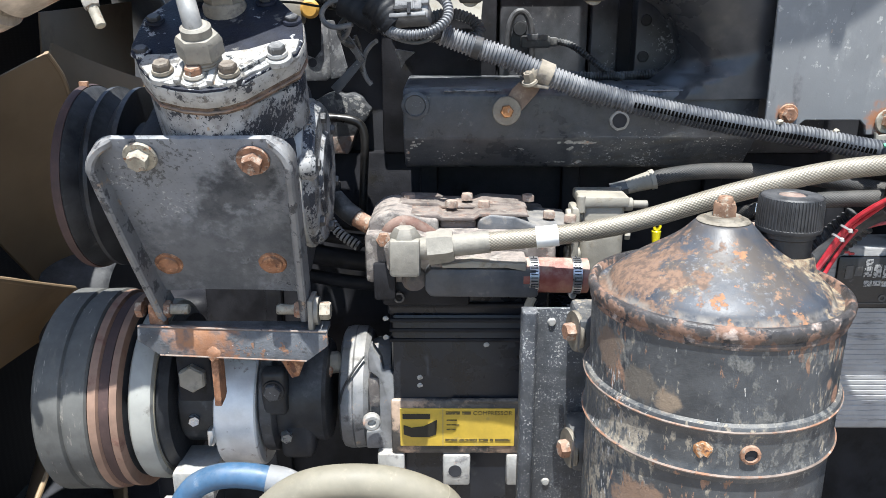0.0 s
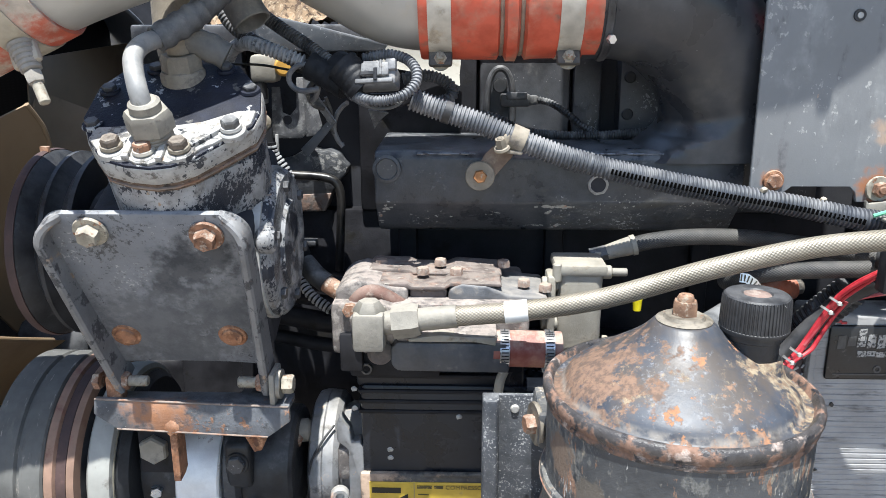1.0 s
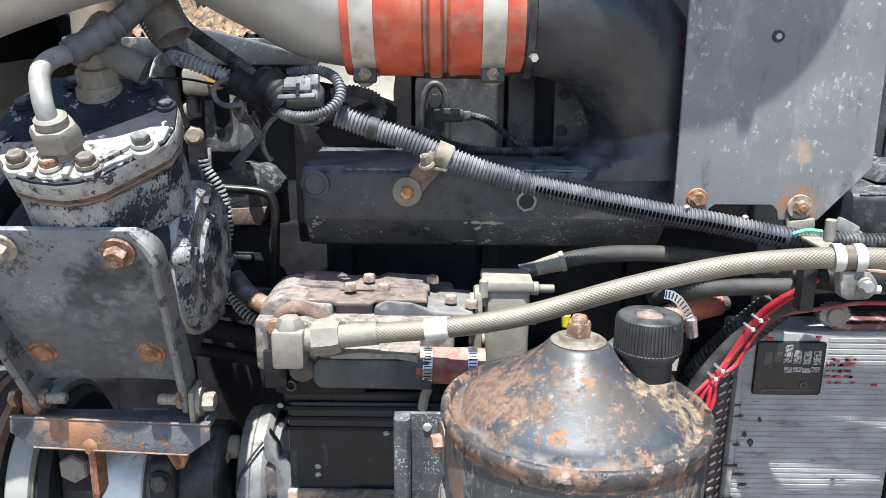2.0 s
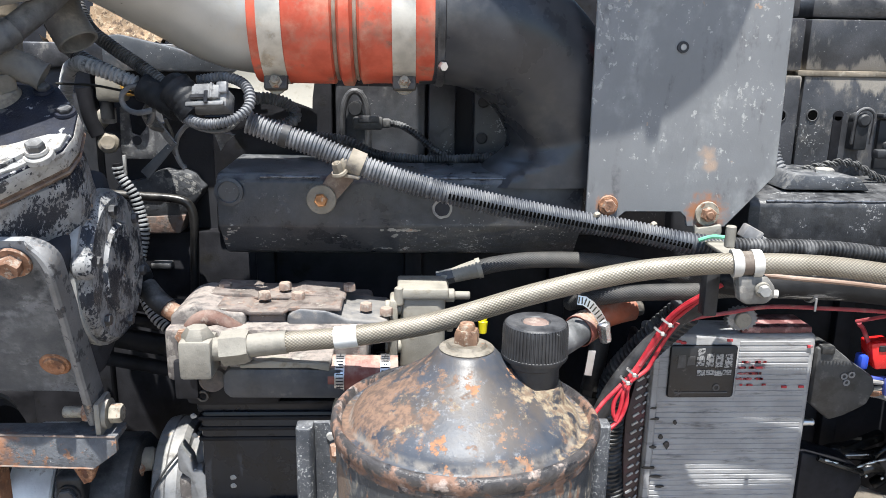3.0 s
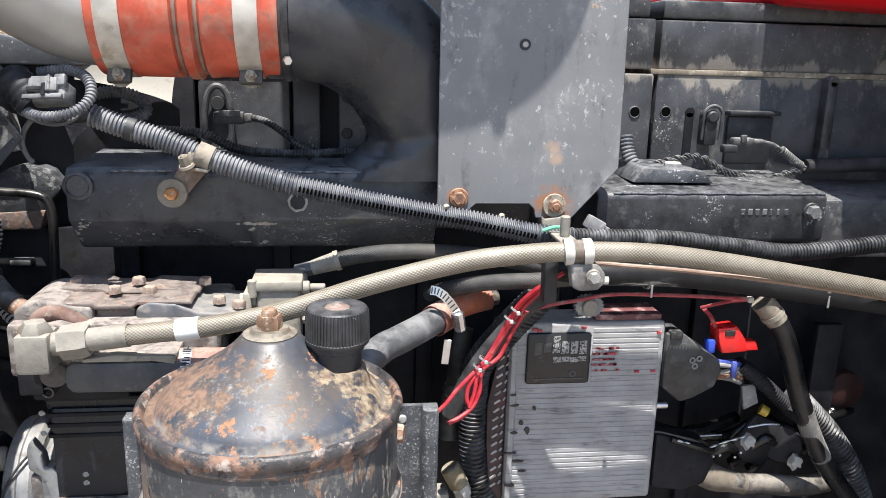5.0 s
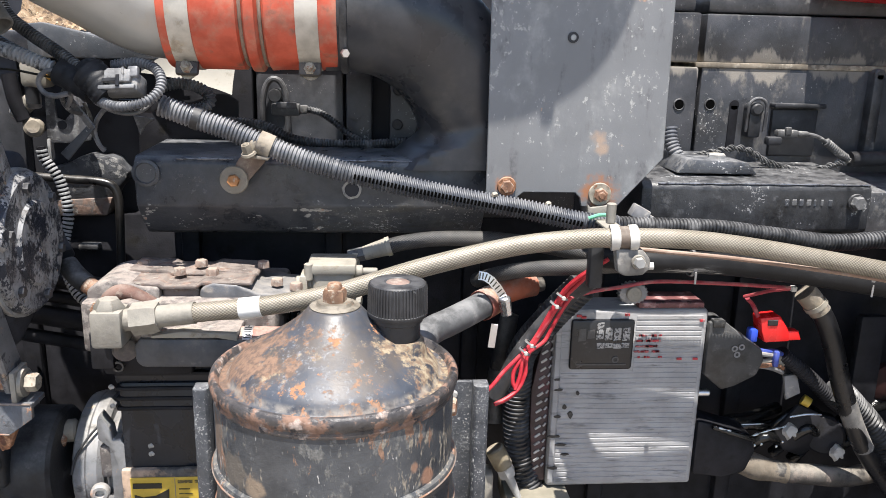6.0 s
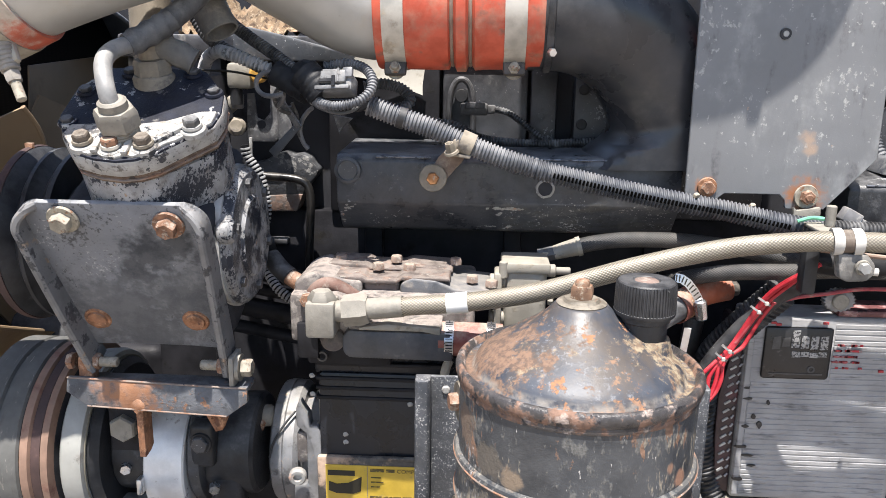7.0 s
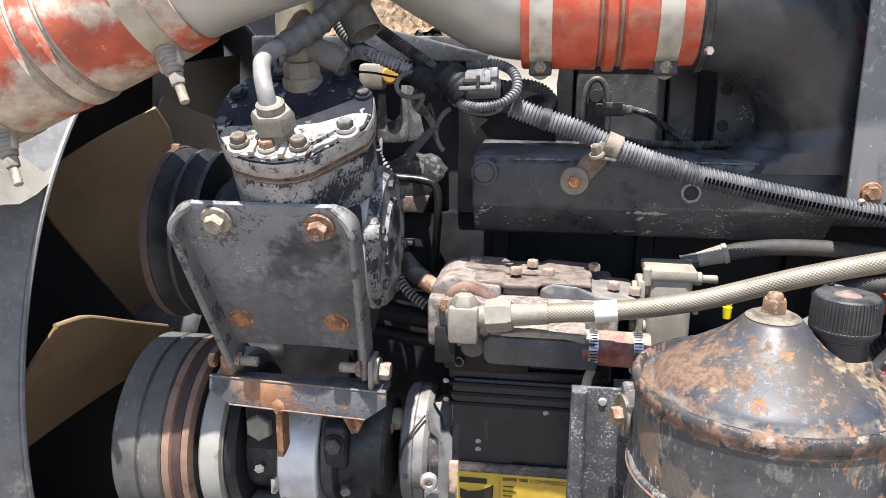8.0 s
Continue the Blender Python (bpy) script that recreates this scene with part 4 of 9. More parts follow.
    b = lathe([(0.05, 0.0), (0.0690, 0.0), (0.0702, 0.003), (0.0695, 0.007), (0.066, 0.009)], (0.190, 0.851, 1.608), (1, 0, 0), 40, wobble=0.02)
    part("horn_lip", b, M_COVER, m, "chipped lip of the horn")
    part("lip_screw", hexagon((0.195, 0.795, 1.561), (0.3, -1, -0.2), 0.008, 0.006), M_STEEL, m)
    return m


intake_manifold()


def heat_plate():
    p = thing("mounting_plate", (0.45, 0.82, 1.395), "grey zinc steel plate, speckled and rust stained", "plate")
    out = [(0.353, 1.395), (0.384, 1.395), (0.390, 1.406), (0.396, 1.411), (0.456, 1.411), (0.462, 1.405), (0.464, 1.395), (0.506, 1.395), (0.5565, 1.452), (0.553, 1.70), (0.351, 1.70)]
    part("sheet", prism(out, 0.820, 0.8245, "y", 0.0008, seg=1), M_PLATE, p)
    bolt(p, (0.376, 0.8195, 1.418), (0, -1, 0), 0.013, 0.007, 0.011, M_BOLT_RUST, M_RUST, 8)
    bolt(p, (0.484, 0.8175, 1.410), (0, -1, 0), 0.014, 0.008, 0.0135, M_BOLT_RUST, M_BOLT_TAN, 20, 0.004)
    b = lathe([(0.0035, -0.001), (0.0062, -0.001), (0.0058, 0.0015), (0.0035, 0.0015)], (0.4425, 0.8195, 1.583), (0, -1, 0), 20)
    part("rivet", b, M_BLACK, p)
    part("rivet_pin", rod((0.4425, 0.82, 1.583), (0.4425, 0.8178, 1.583), 0.003, seg=12), M_CAST, p)
    return p


heat_plate()


M_NUT_LID = worn("nut_tan", (0.25, 0.145, 0.09), 0.7, 0.15, 0.35, 90, [((0.36, 0.30, 0.23), 0.9, 0, 0.50, 0.62, 150), ((0.13, 0.07, 0.045), 0.9, 0, 0.57, 0.66, 190)], None, 0.5)
# ---- reservoir ----
CX, CY = 0.2000, 0.4955


def reservoir():
    r = thing("fluid_reservoir", (CX, CY, 1.05), "rusty black steel fluid reservoir with a domed lid, paint flaking", "reservoir")
    body = [(0, 1.05), (0.072, 1.05), (0.085, 1.056), (0.0872, 1.07), (0.0872, 1.214), (0.0872, 1.225)]
    body += [(0.0872, 1.268), (0.0872, 1.290), (0.0874, 1.315), (0.0872, 1.326)]
    fine = []
    for (r0, z0), (r1, z1) in zip(body, body[1:]):
        k = max(1, int((z1 - z0) / 0.008))
        fine += [(r0 + (r1 - r0) * i / k, z0 + (z1 - z0) * i / k) for i in range(k)]
    part("body", lathe(fine + [body[-1]], (CX, CY, 0), seg=96, wobble=0.006), M_CAN, r)
    band = [(0.0872, 1.229), (0.0892, 1.230), (0.0908, 1.2345), (0.0892, 1.238), (0.0886, 1.241), (0.0886, 1.259), (0.0892, 1.2625), (0.0908, 1.2652), (0.0912, 1.2672), (0.0898, 1.2705), (0.0872, 1.272)]
    part("band", lathe(band, (CX, CY, 0), seg=96, wobble=0.004), M_CAN, r, "rusty strap band with raised edges")
    for z, rr in ((1.2670, 0.0906), (1.2346, 0.0902)):
        ring = lathe([(rr - 0.002, z - 0.0008), (rr + 0.0005, z - 0.0006), (rr + 0.0009, z + 0.0004), (rr, z + 0.0014), (rr - 0.002, z + 0.0016)], (CX, CY, 0), seg=96, wobble=0.004)
        part("band_edge", ring, M_BAND_EDGE, r, "bare worn edge of the band")
    rim = [(0.0868, 1.3225), (0.0882, 1.3228), (0.0890, 1.3252), (0.0886, 1.3272), (0.0898, 1.3288), (0.0907, 1.3316), (0.0908, 1.3342), (0.0900, 1.3366), (0.0884, 1.3380), (0.0866, 1.3382), (0.0851, 1.3370), (0.0842, 1.3350), (0.0832, 1.3336)]
    part("rim", lathe(rim, (CX, CY, 0), seg=96, wobble=0.004), M_RIM, r, "rolled rim with rust and chipped paint")
    lid = [(0.0848, 1.3350), (0.0836, 1.3337), (0.0812, 1.3331), (0.0790, 1.3335), (0.0774, 1.3350), (0.0762, 1.3374), (0.0745, 1.3402), (0.0712, 1.3436), (0.0655, 1.3480), (0.0575, 1.3534), (0.0485, 1.3591), (0.0400, 1.3645), (0.0325, 1.3698), (0.0268, 1.3745), (0.0227, 1.3787), (0.0199, 1.3818), (0.0180, 1.3830), (0.0, 1.3834)]
    part("lid", lathe(lid, (CX, CY, 0), seg=96, wobble=0.006), M_CAN_LID, r, "domed lid, blue-black paint lost to orange rust")
    w = lathe([(0, 1.3826), (0.0180, 1.3826), (0.0184, 1.3836), (0.0168, 1.3848), (0.0138, 1.3850), (0.0122, 1.3870), (0, 1.3874)], (CX, CY, 0), seg=36)
    part("lid_washer", w, M_WASHER, r, "dusty cupped washer")
    nut = hexagon((CX, CY, 1.387), (0, 0, 1), 0.0150, 0.0095, None, 14)
    lathe([(0, 1.394), (0.0055, 1.394), (0.0055, 1.3985), (0.0046, 1.4005), (0, 1.4005)], (CX, CY, 0), seg=18, into=nut)
    part("lid_nut", nut, M_NUT_LID, r, "rusty nut on its stud")
    # filler neck and ribbed cap
    kx, ky = CX + 0.0455, CY - 0.001
    neck = lathe([(0.0168, 1.345), (0.0168, 1.372), (0.0185, 1.373), (0.0185, 1.378), (0.0, 1.378)], (kx, ky, 0), seg=32)
    part("filler_neck", neck, M_RUBBER, r, "black filler neck")
    foot = lathe([(0.0300, 1.3385), (0.0262, 1.3420), (0.0228, 1.3470), (0.0206, 1.3530), (0.0194, 1.3585), (0.0182, 1.3600), (0.0165, 1.3600)], (kx, ky, 0), seg=40, wobble=0.03)
    part("neck_foot", foot, M_CAN_LID, r, "flared rusty foot of the neck")
    b = lathe([(0.0, 1.3765), (0.0195, 1.3765), (0.0215, 1.3772), (0.0222, 1.379), (0.0222, 1.3802), (0.0216, 1.3806)], (kx, ky, 0), seg=40)
    n, prev = 58, None
    for z, k in ((1.3802, 1.0), (1.3965, 0.985), (1.3992, 0.975), (1.4012, 0.95)):
        ring = []
        for i in range(n):
            for u, q in ((0.0, 0.0221), (0.45, 0.0221), (0.58, 0.0213), (0.88, 0.0213)):
                a = 2 * math.pi * (i + u) / n
                ring.append(b.verts.new((kx + q * k * math.cos(a), ky + q * k * math.sin(a), z)))
        if prev:
            for i in range(4 * n):
                b.faces.new((prev[i], prev[(i + 1) % (4 * n)], ring[(i + 1) % (4 * n)], ring[i]))
        prev = ring
    lathe([(0.0207, 1.4008), (0.0196, 1.4020), (0.0180, 1.4024), (0.010, 1.4024), (0.009, 1.4014), (0.0, 1.4014)], (kx, ky, 0), seg=44, into=b)
    cap = part("filler_cap", b, M_RUBBER, r, "ribbed black filler cap", 25)
    part("cap_stain", lathe([(0, 1.4016), (0.0086, 1.4016), (0.0078, 1.4021), (0, 1.4021)], (kx, ky, 0), seg=24, wobble=0.15), M_ARCH, cap, "rust stain on top")
    # drain boss and a scab of rust on the band
    a = math.radians(-89.5)
    d = Vector((math.cos(a), math.sin(a), 0))
    p = Vector((CX, CY, 1.2510)) + d * 0.0884
    part("boss", lathe([(0.0042, 0), (0.0068, 0), (0.0065, 0.0022), (0.0045, 0.0028), (0.0042, 0)], p, d, 20), M_BOLT_RUST, r)
    part("boss_hole", rod(p, p + d * 0.0012, 0.0044, seg=16), M_DARKBAY, r)
    a = math.radians(-108.5)
    d = Vector((math.cos(a), math.sin(a), 0))
    part("rust_scab", lathe([(0, 0), (0.0062, 0), (0.0045, 0.0016), (0, 0.002)], Vector((CX, CY, 1.2520)) + d * 0.0884, d, 18, wobble=0.35), M_BOLT_ORANGE, r)
    # mounting ears at its back with bolts to the bracket
    for sx in (-1, 1):
        for z in (1.272, 1.163):
            x = CX + sx * 0.076
            part("ear", box(x - 0.012, x + 0.012, 0.545, 0.598, z - 0.015, z + 0.015, 0.004), M_CAN, r)
            bolt(r, (x - sx * 0 + sx * 0.0115, 0.560, z), (sx, -0.25, 0), 0.0135, 0.008, 0.0175, M_BOLT_RUST, M_WASHER, 10)
    return r


reservoir()


def reservoir_bracket():
    k = thing("reservoir_bracket", (0.2, 0.602, 0.95), "black speckled steel channel bracket behind the reservoir", "bracket")
    part("web", box(0.074, 0.327, 0.604, 0.609, 0.95, 1.2745, 0.001), M_BRACKET2, k)
    for x0, x1 in ((0.0705, 0.0845), (0.3165, 0.3305)):
        b = prism([(x0, 0.592), (x0 + 0.0025, 0.5885), (x1 - 0.0025, 0.5885), (x1, 0.592), (x1, 0.606), (x0, 0.606)], 0.95, 1.276, "z", 0.0012)
        part("flange", b, M_BRACKET2, k)
    for x, z in ((0.098, 1.262), (0.098, 1.10), (0.30, 1.262)):
        part("rivet", lathe([(0, 0), (0.004, 0), (0.003, 0.002), (0, 0.0024)], (x, 0.604, z), (0, -1, 0), 14), M_CAST, k)
    return k


M_BRACKET2 = worn("speckled_black", (0.034, 0.038, 0.046), 0.42, 0, 0.3, 30, [((0.15, 0.155, 0.16), 0.8, 0, 0.56, 0.66, 420, 6.0, None, 20, 0.6), ((0.36, 0.36, 0.355), 0.8, 0, 0.60, 0.65, 460, 5.0, None, 30, 0.4)], (GREY_DUST, 0.35, 40), 0.5)
reservoir_bracket()


# ---- air conditioning compressor, leaning outwards on its bracket ----
LEAN_M = pose(-0.223, 0.687, 1.339, 26.0, 0, 0)
HEAD_M = LEAN_M @ Matrix.Translation((0, 0.02, 0.134)) @ Matrix.Rotation(radians(6), 4, "X") @ Matrix.Translation((0, -0.02, -0.131))


def lean(x, y, z):
    return LEAN_M @ Vector((x, y, z))


def lean_way(x, y, z):
    return (LEAN_M.to_3x3() @ Vector((x, y, z))).normalized()


def top(x, y, z):
    return HEAD_M @ Vector((x, y, z))


def compressor_bracket():
    k = thing("compressor_bracket", tuple(lean(0, 0, -0.1)), "grey-black folded steel bracket with chipped dusty paint", "bracket")
    # face plate, narrowing downwards, its sides folded forwards
    def corner(sgn, xs, k):
        q = math.pi / 2 * k / 8
        return sgn * (abs(xs) - 0.024 + 0.024 * math.sin(q)), 0.063 + 0.024 * math.cos(q)
    face = [corner(-1, 0.0935, 8 - k) for k in range(9)] + [corner(1, 0.0915, k) for k in range(9)] + [(0.083, -0.108), (0.04, -0.1045), (-0.03, -0.1035), (-0.073, -0.106)]
    part("face", prism(face, 0.0, 0.006, "y", 0.0008, LEAN_M), M_BRACKET, k)
    for sgn, xs, x1 in ((-1, 0.0935, -0.073), (1, 0.0915, 0.083)):
        b, t, prev = bmesh.new(), 0.0080, None
        # the fold grows out of the rounded corner and runs down the side
        rows_ = []
        for i in range(9):
            x, z = corner(sgn, xs, i)
            a = math.pi / 2 * i / 8
            rows_.append((x, z, -0.0185 * (i / 8) ** 0.6, sgn * math.sin(a), math.cos(a)))
        for q in (0.12, 0.3, 0.5, 0.7, 0.86, 1.0):
            rows_.append((sgn * xs + (x1 - sgn * xs) * q ** 1.15, 0.063 - 0.186 * q, -0.0185 - 0.0095 * q, sgn, 0))
        for x, z, y, nx, nz in rows_:
            ring = [b.verts.new(v) for v in ((x, 0.006, z), (x, y + 0.002, z), (x - nx * 0.002, y, z - nz * 0.002), (x - nx * (t - 0.002), y, z - nz * (t - 0.002)), (x - nx * t, y + 0.002, z - nz * t), (x - nx * t, 0.006, z - nz * t))]
            if prev:
                for i in range(6):
                    b.faces.new((prev[i], prev[(i + 1) % 6], ring[(i + 1) % 6], ring[i]))
            else:
                b.faces.new(ring)
            prev = ring
        b.faces.new(prev)
        bmesh.ops.recalc_face_normals(b, faces=b.faces[:])
        b.transform(LEAN_M)
        part("side_flange", b, M_BRACKET_EDGE, k, "", 28)
    for x, z, mt, wm in ((-0.0475, 0.069, M_BOLT_TAN, M_BOLT_TAN), (0.0535, 0.065, M_BOLT_RUST, M_BOLT_RUST)):
        bolt(k, lean(x, -0.001, z), lean_way(0, -1, 0), 0.0175, 0.010, 0.0155, mt, wm, 20)
    for x, z in ((-0.055, -0.066), (0.051, -0.065)):
        part("bolt_end", lathe([(0, 0), (0.0145, 0), (0.0135, 0.0015), (0.0105, 0.0012), (0.0098, 0.0035), (0.0, 0.0045)], lean(x, 0.0, z), lean_way(0, -1, 0), 26, wobble=0.05), M_RUST, k, "rusted flush bolt")
    return k


compressor_bracket()


def bracket_bar():
    k = thing("support_bar", (-0.215, 0.72, 1.18), "rusty flat steel bar with chamfered ends under the bracket", "bar")
    out = [(-0.315, 1.2145), (-0.119, 1.2085), (-0.118, 1.1935), (-0.140, 1.1775), (-0.293, 1.184), (-0.316, 1.199)]
    slope = Matrix(((1, 0, 0, 0), (0, 1, 0.16, -0.16 * 1.194), (0, 0, 1, 0), (0, 0, 0, 1)))
    part("face", prism(out, 0.7045, 0.7110, "y", 0.001, slope), M_BAR, k)
    edge = tube([(-0.3145, 0.7045, 1.2143), (-0.215, 0.7045, 1.2112), (-0.1195, 0.7045, 1.2083)], 0.0011, 8, 0.006)
    tube([(-0.2925, 0.7045, 1.1842), (-0.215, 0.7045, 1.1808), (-0.1405, 0.7045, 1.1778)], 0.0009, 8, 0.006, edge)
    edge.transform(slope)
    part("lit_or_worn_edge", edge, M_BAND_EDGE, k, "pale edge worn bare")
    part("top", box(-0.313, -0.121, 0.7120, 0.745, 1.1995, 1.2055, 0.001), M_BAR, k)
    part("gusset", prism([(0.708, 1.183), (0.730, 1.185), (0.730, 1.128), (0.723, 1.124), (0.708, 1.122)], -0.2425, -0.2350, "x", 0.001), M_RUST, k, "rusty welded gusset")
    part("weld", lathe([(0, 0), (0.008, 0.0), (0.005, 0.0012), (0, 0.0014)], (-0.237, 0.7035, 1.186), (0, -1, 0.16), 18, wobble=0.3), M_RUST, k)
    part("gusset", prism([(-0.178, 1.176), (-0.144, 1.175), (-0.155, 1.148), (-0.163, 1.146)], 0.727, 0.737, "y", 0.001), M_RUST, k)
    # clamp bolts
    for x0, way in ((-0.301, 1), (-0.137, -1)):
        z, y = 1.227, 0.724
        b = rod((x0 - way * 0.004, y, z), (x0 + way * 0.036, y, z), 0.0056, seg=16, edge=0.001)
        ob = part("clamp_bolt", b, M_BOLT_TAN, k)
        part("nut", hexagon((x0 + way * 0.006, y, z), (way, 0, 0), 0.0165, 0.011, None, 10), M_BOLT_RUST, ob)
    ob = part("bolt_head", hexagon((-0.1275, 0.724, 1.2255), (1, 0, 0), 0.017, 0.011, None, 5), M_BOLT_TAN, k)
    part("washer", lathe([(0.004, 0), (0.0150, 0), (0.0150, 0.004), (0.004, 0.004)], (-0.1325, 0.724, 1.2255), (1, 0, 0), 26), M_FITTING, ob)
    part("spacer", box(-0.1385, -0.1325, 0.708, 0.740, 1.208, 1.242, 0.002), M_FITTING, k)
    part("bolt_head", hexagon((-0.312, 0.722, 1.228), (-1, 0, 0), 0.016, 0.007, None, 5), M_BOLT_RUST, k)
    part("rust_lump", box(-0.306, -0.290, 0.714, 0.732, 1.206, 1.236, 0.004), M_RUST, k)
    return k


bracket_bar()


M_GASKET_RUST = worn("gasket_rust", (0.12, 0.078, 0.055), 0.85, 0, 0.4, 60, [((0.26, 0.205, 0.16), 0.9, 0, 0.56, 0.66, 90, 9.0, (1, 1, 4)), ((0.04, 0.032, 0.03), 0.9, 0, 0.54, 0.62, 110, 9.0)], (DUST, 0.4, 60), 0.5)
M_BOLT_DULL = worn("dull_bolt", (0.13, 0.105, 0.085), 0.6, 0.25, 0.3, 90, [((0.10, 0.085, 0.07), 0.8, 0, 0.52, 0.64, 160)], (DUST, 0.3, 90), 0.35)


def ac_compressor():
    c = thing("ac_compressor", tuple(lean(0.02, 0.08, -0.1)), "belt-driven piston compressor with peeling white and black paint", "compressor")
    # crankcase
    b = box(-0.070, 0.086, 0.010, 0.150, -0.100, 0.060, 0.012, LEAN_M, 3)
    part("crankcase", b, M_DARKBAY, c)
    # barrel, an eight-sided column under the head
    plan = [(-0.056, 0.066), (-0.041, 0.035), (-0.022, 0.011), (0.000, 0.003), (0.0215, 0.000), (0.038, 0.003), (0.053, 0.011), (0.096, 0.055), (0.099, 0.075), (0.094, 0.106), (0.066, 0.145), (0.0, 0.152), (-0.035, 0.148), (-0.056, 0.112)]
    def octagon(grow, cx=0.022, cy=0.078):
        return [(cx + (x - cx) * (1 + grow / 0.076), cy + (y - cy) * (1 + grow / 0.076)) for x, y in plan]
    part("barrel", prism(octagon(-0.0040), 0.045, 0.109, "z", 0.004, LEAN_M), M_CYL, c)
    part("gasket", prism(octagon(-0.0016), 0.1060, 0.1150, "z", 0.001, HEAD_M), M_GASKET_RUST, c, "brown gasket edge under dust")
    part("gasket_lip", prism(octagon(0.0002), 0.1095, 0.1112, "z", 0.0005, HEAD_M), M_BAND_EDGE, c, "thin brown lip of the gasket")
    part("flange", prism(octagon(0.0006), 0.1150, 0.1325, "z", 0.0025, HEAD_M), M_HEAD, c, "bare pale edge of the head")
    part("head", prism(octagon(-0.0004), 0.130, 0.1345, "z", 0.0015, HEAD_M), M_HEAD_DARK, c, "black head plate with paint peeling off")
    # raised cast pads along the front edge
    pad = [(-0.040, 0.0355), (-0.0215, 0.0125), (-0.006, 0.0068), (0.002, 0.0085), (0.0075, 0.0045), (0.0205, 0.0020), (0.0275, 0.0068), (0.036, 0.0045), (0.052, 0.0120), (0.060, 0.024), (0.068, 0.0285), (0.0945, 0.0555), (0.0955, 0.074), (0.080, 0.073), (0.052, 0.058), (0.030, 0.053), (-0.010, 0.052), (-0.037, 0.050)]
    part("front_pad", prism(pad, 0.133, 0.1372, "z", 0.0016, HEAD_M), M_HEAD, c, "bare white front of the head")
    for x, y, q in ((-0.0145, 0.0215, 0.0118), (0.014, 0.0160, 0.0112), (0.0427, 0.0190, 0.0118), (0.080, 0.0460, 0.0118)):
        b = lathe([(q + 0.001, 0.1330), (q + 0.0004, 0.1376), (q - 0.0010, 0.1387), (0, 0.1388)], (0, 0, 0), (0, 0, 1), 24)
        b.transform(HEAD_M @ Matrix.Translation((x, y, 0)))
        part("bolt_boss", b, M_HEAD, c)
    for x, y, ang in ((0.000, 0.024, 90), (0.0285, 0.022, 90), (0.062, 0.036, 48)):
        part("rib", box(-0.017, 0.017, -0.003, 0.003, 0.1365, 0.1415, 0.0015, HEAD_M @ Matrix.Translation((x, y, 0)) @ Matrix.Rotation(radians(ang), 4, "Z")), M_HEAD, c)
    spots = ((-0.0145, 0.0215, 0), (0.014, 0.0160, 2), (0.0427, 0.0190, 0), (0.080, 0.0460, 3), (-0.043, 0.055, 1), (-0.044, 0.105, 1), (-0.01, 0.138, 1), (0.055, 0.138, 1), (0.084, 0.105, 1))
    for x, y, k in spots:
        bolt(c, top(x, y, 0.1392 if k != 1 else 0.134), lean_way(0, 0, 1), 0.0135 if k != 1 else 0.011, 0.0068 if k != 1 else 0.004, 0.0095, (M_BOLT_DULL, M_BLOCK, M_BOLT_RUST, M_BOLT_GREY)[k], (M_WASHER, M_HEAD_DARK, M_CLAMP, M_HEAD)[k], random.uniform(0, 40))
    # round side cover on the shaft end that faces back along the engine
    b = lathe([(0, 0), (0.070, 0), (0.074, 0.003), (0.074, 0.012), (0.069, 0.017), (0.045, 0.018), (0.042, 0.0215), (0.0, 0.0215)], lean(0.084, 0.080, -0.012), (1, 0, 0), 48)
    part("side_cover", b, M_CYL, c, "round end cover, pale with flaked paint")
    for i in range(6):
        a = radians(60 * i + 15)
        p = lean(0.101, 0.080 + 0.060 * math.cos(a), -0.012 + 0.060 * math.sin(a))
        bolt(c, p, (1, 0, 0), 0.010, 0.005, 0, M_BLOCK)
    # pale ring that paints the sunlit edge of the cover
    part("cover_rim", lathe([(0.066, -0.004), (0.0765, -0.004), (0.0775, -0.001), (0.0770, 0.004), (0.072, 0.0045)], lean(0.086, 0.080, -0.012), (1, 0, 0), 48), M_CAST, c, "pale rim of the cover with sunlight put into its colour")
    part("side_boss", rod(lean(0.086, 0.028, 0.035), lean(0.104, 0.028, 0.035), 0.013, seg=28, edge=0.004), M_CYL, c)
    # clutch pulley on the other end
    y0, z0 = 0.798, 1.353
    prof = [(0.03, 0.0), (0.088, 0.0), (0.0965, 0.003), (0.0975, 0.009), (0.0935, 0.013), (0.084, 0.020), (0.093, 0.028), (0.0965, 0.030), (0.0965, 0.034), (0.093, 0.036), (0.084, 0.044), (0.093, 0.052), (0.096, 0.055), (0.096, 0.060), (0.085, 0.062), (0.03, 0.062)]
    part("clutch_pulley", lathe(prof, (-0.378, y0, z0), (1, 0, 0), 72), M_BLACK, c, "black two-groove clutch pulley")
    part("belt", lathe([(0.086, 0.0005), (0.0985, 0.0), (0.0995, 0.004), (0.0985, 0.0085), (0.086, 0.008)], (-0.3785, y0, z0), (1, 0, 0), 72), M_BELT, c, "dark red-brown belt edge")
    part("coil_housing", rod((-0.325, y0 - 0.01, z0), (-0.285, y0 - 0.01, z0), 0.062, 0.055, 40, 0.004), M_BLACK, c)
    part("tab", box(-0.379, -0.370, 0.786, 0.792, 1.440, 1.456, 0.001), M_BOLT_RUST, c)
    # suction fitting: big nut with thread and the grey tube that bends out of it
    ax = lean_way(0, 0, 1)
    p = top(0.018, 0.033, 0.136)
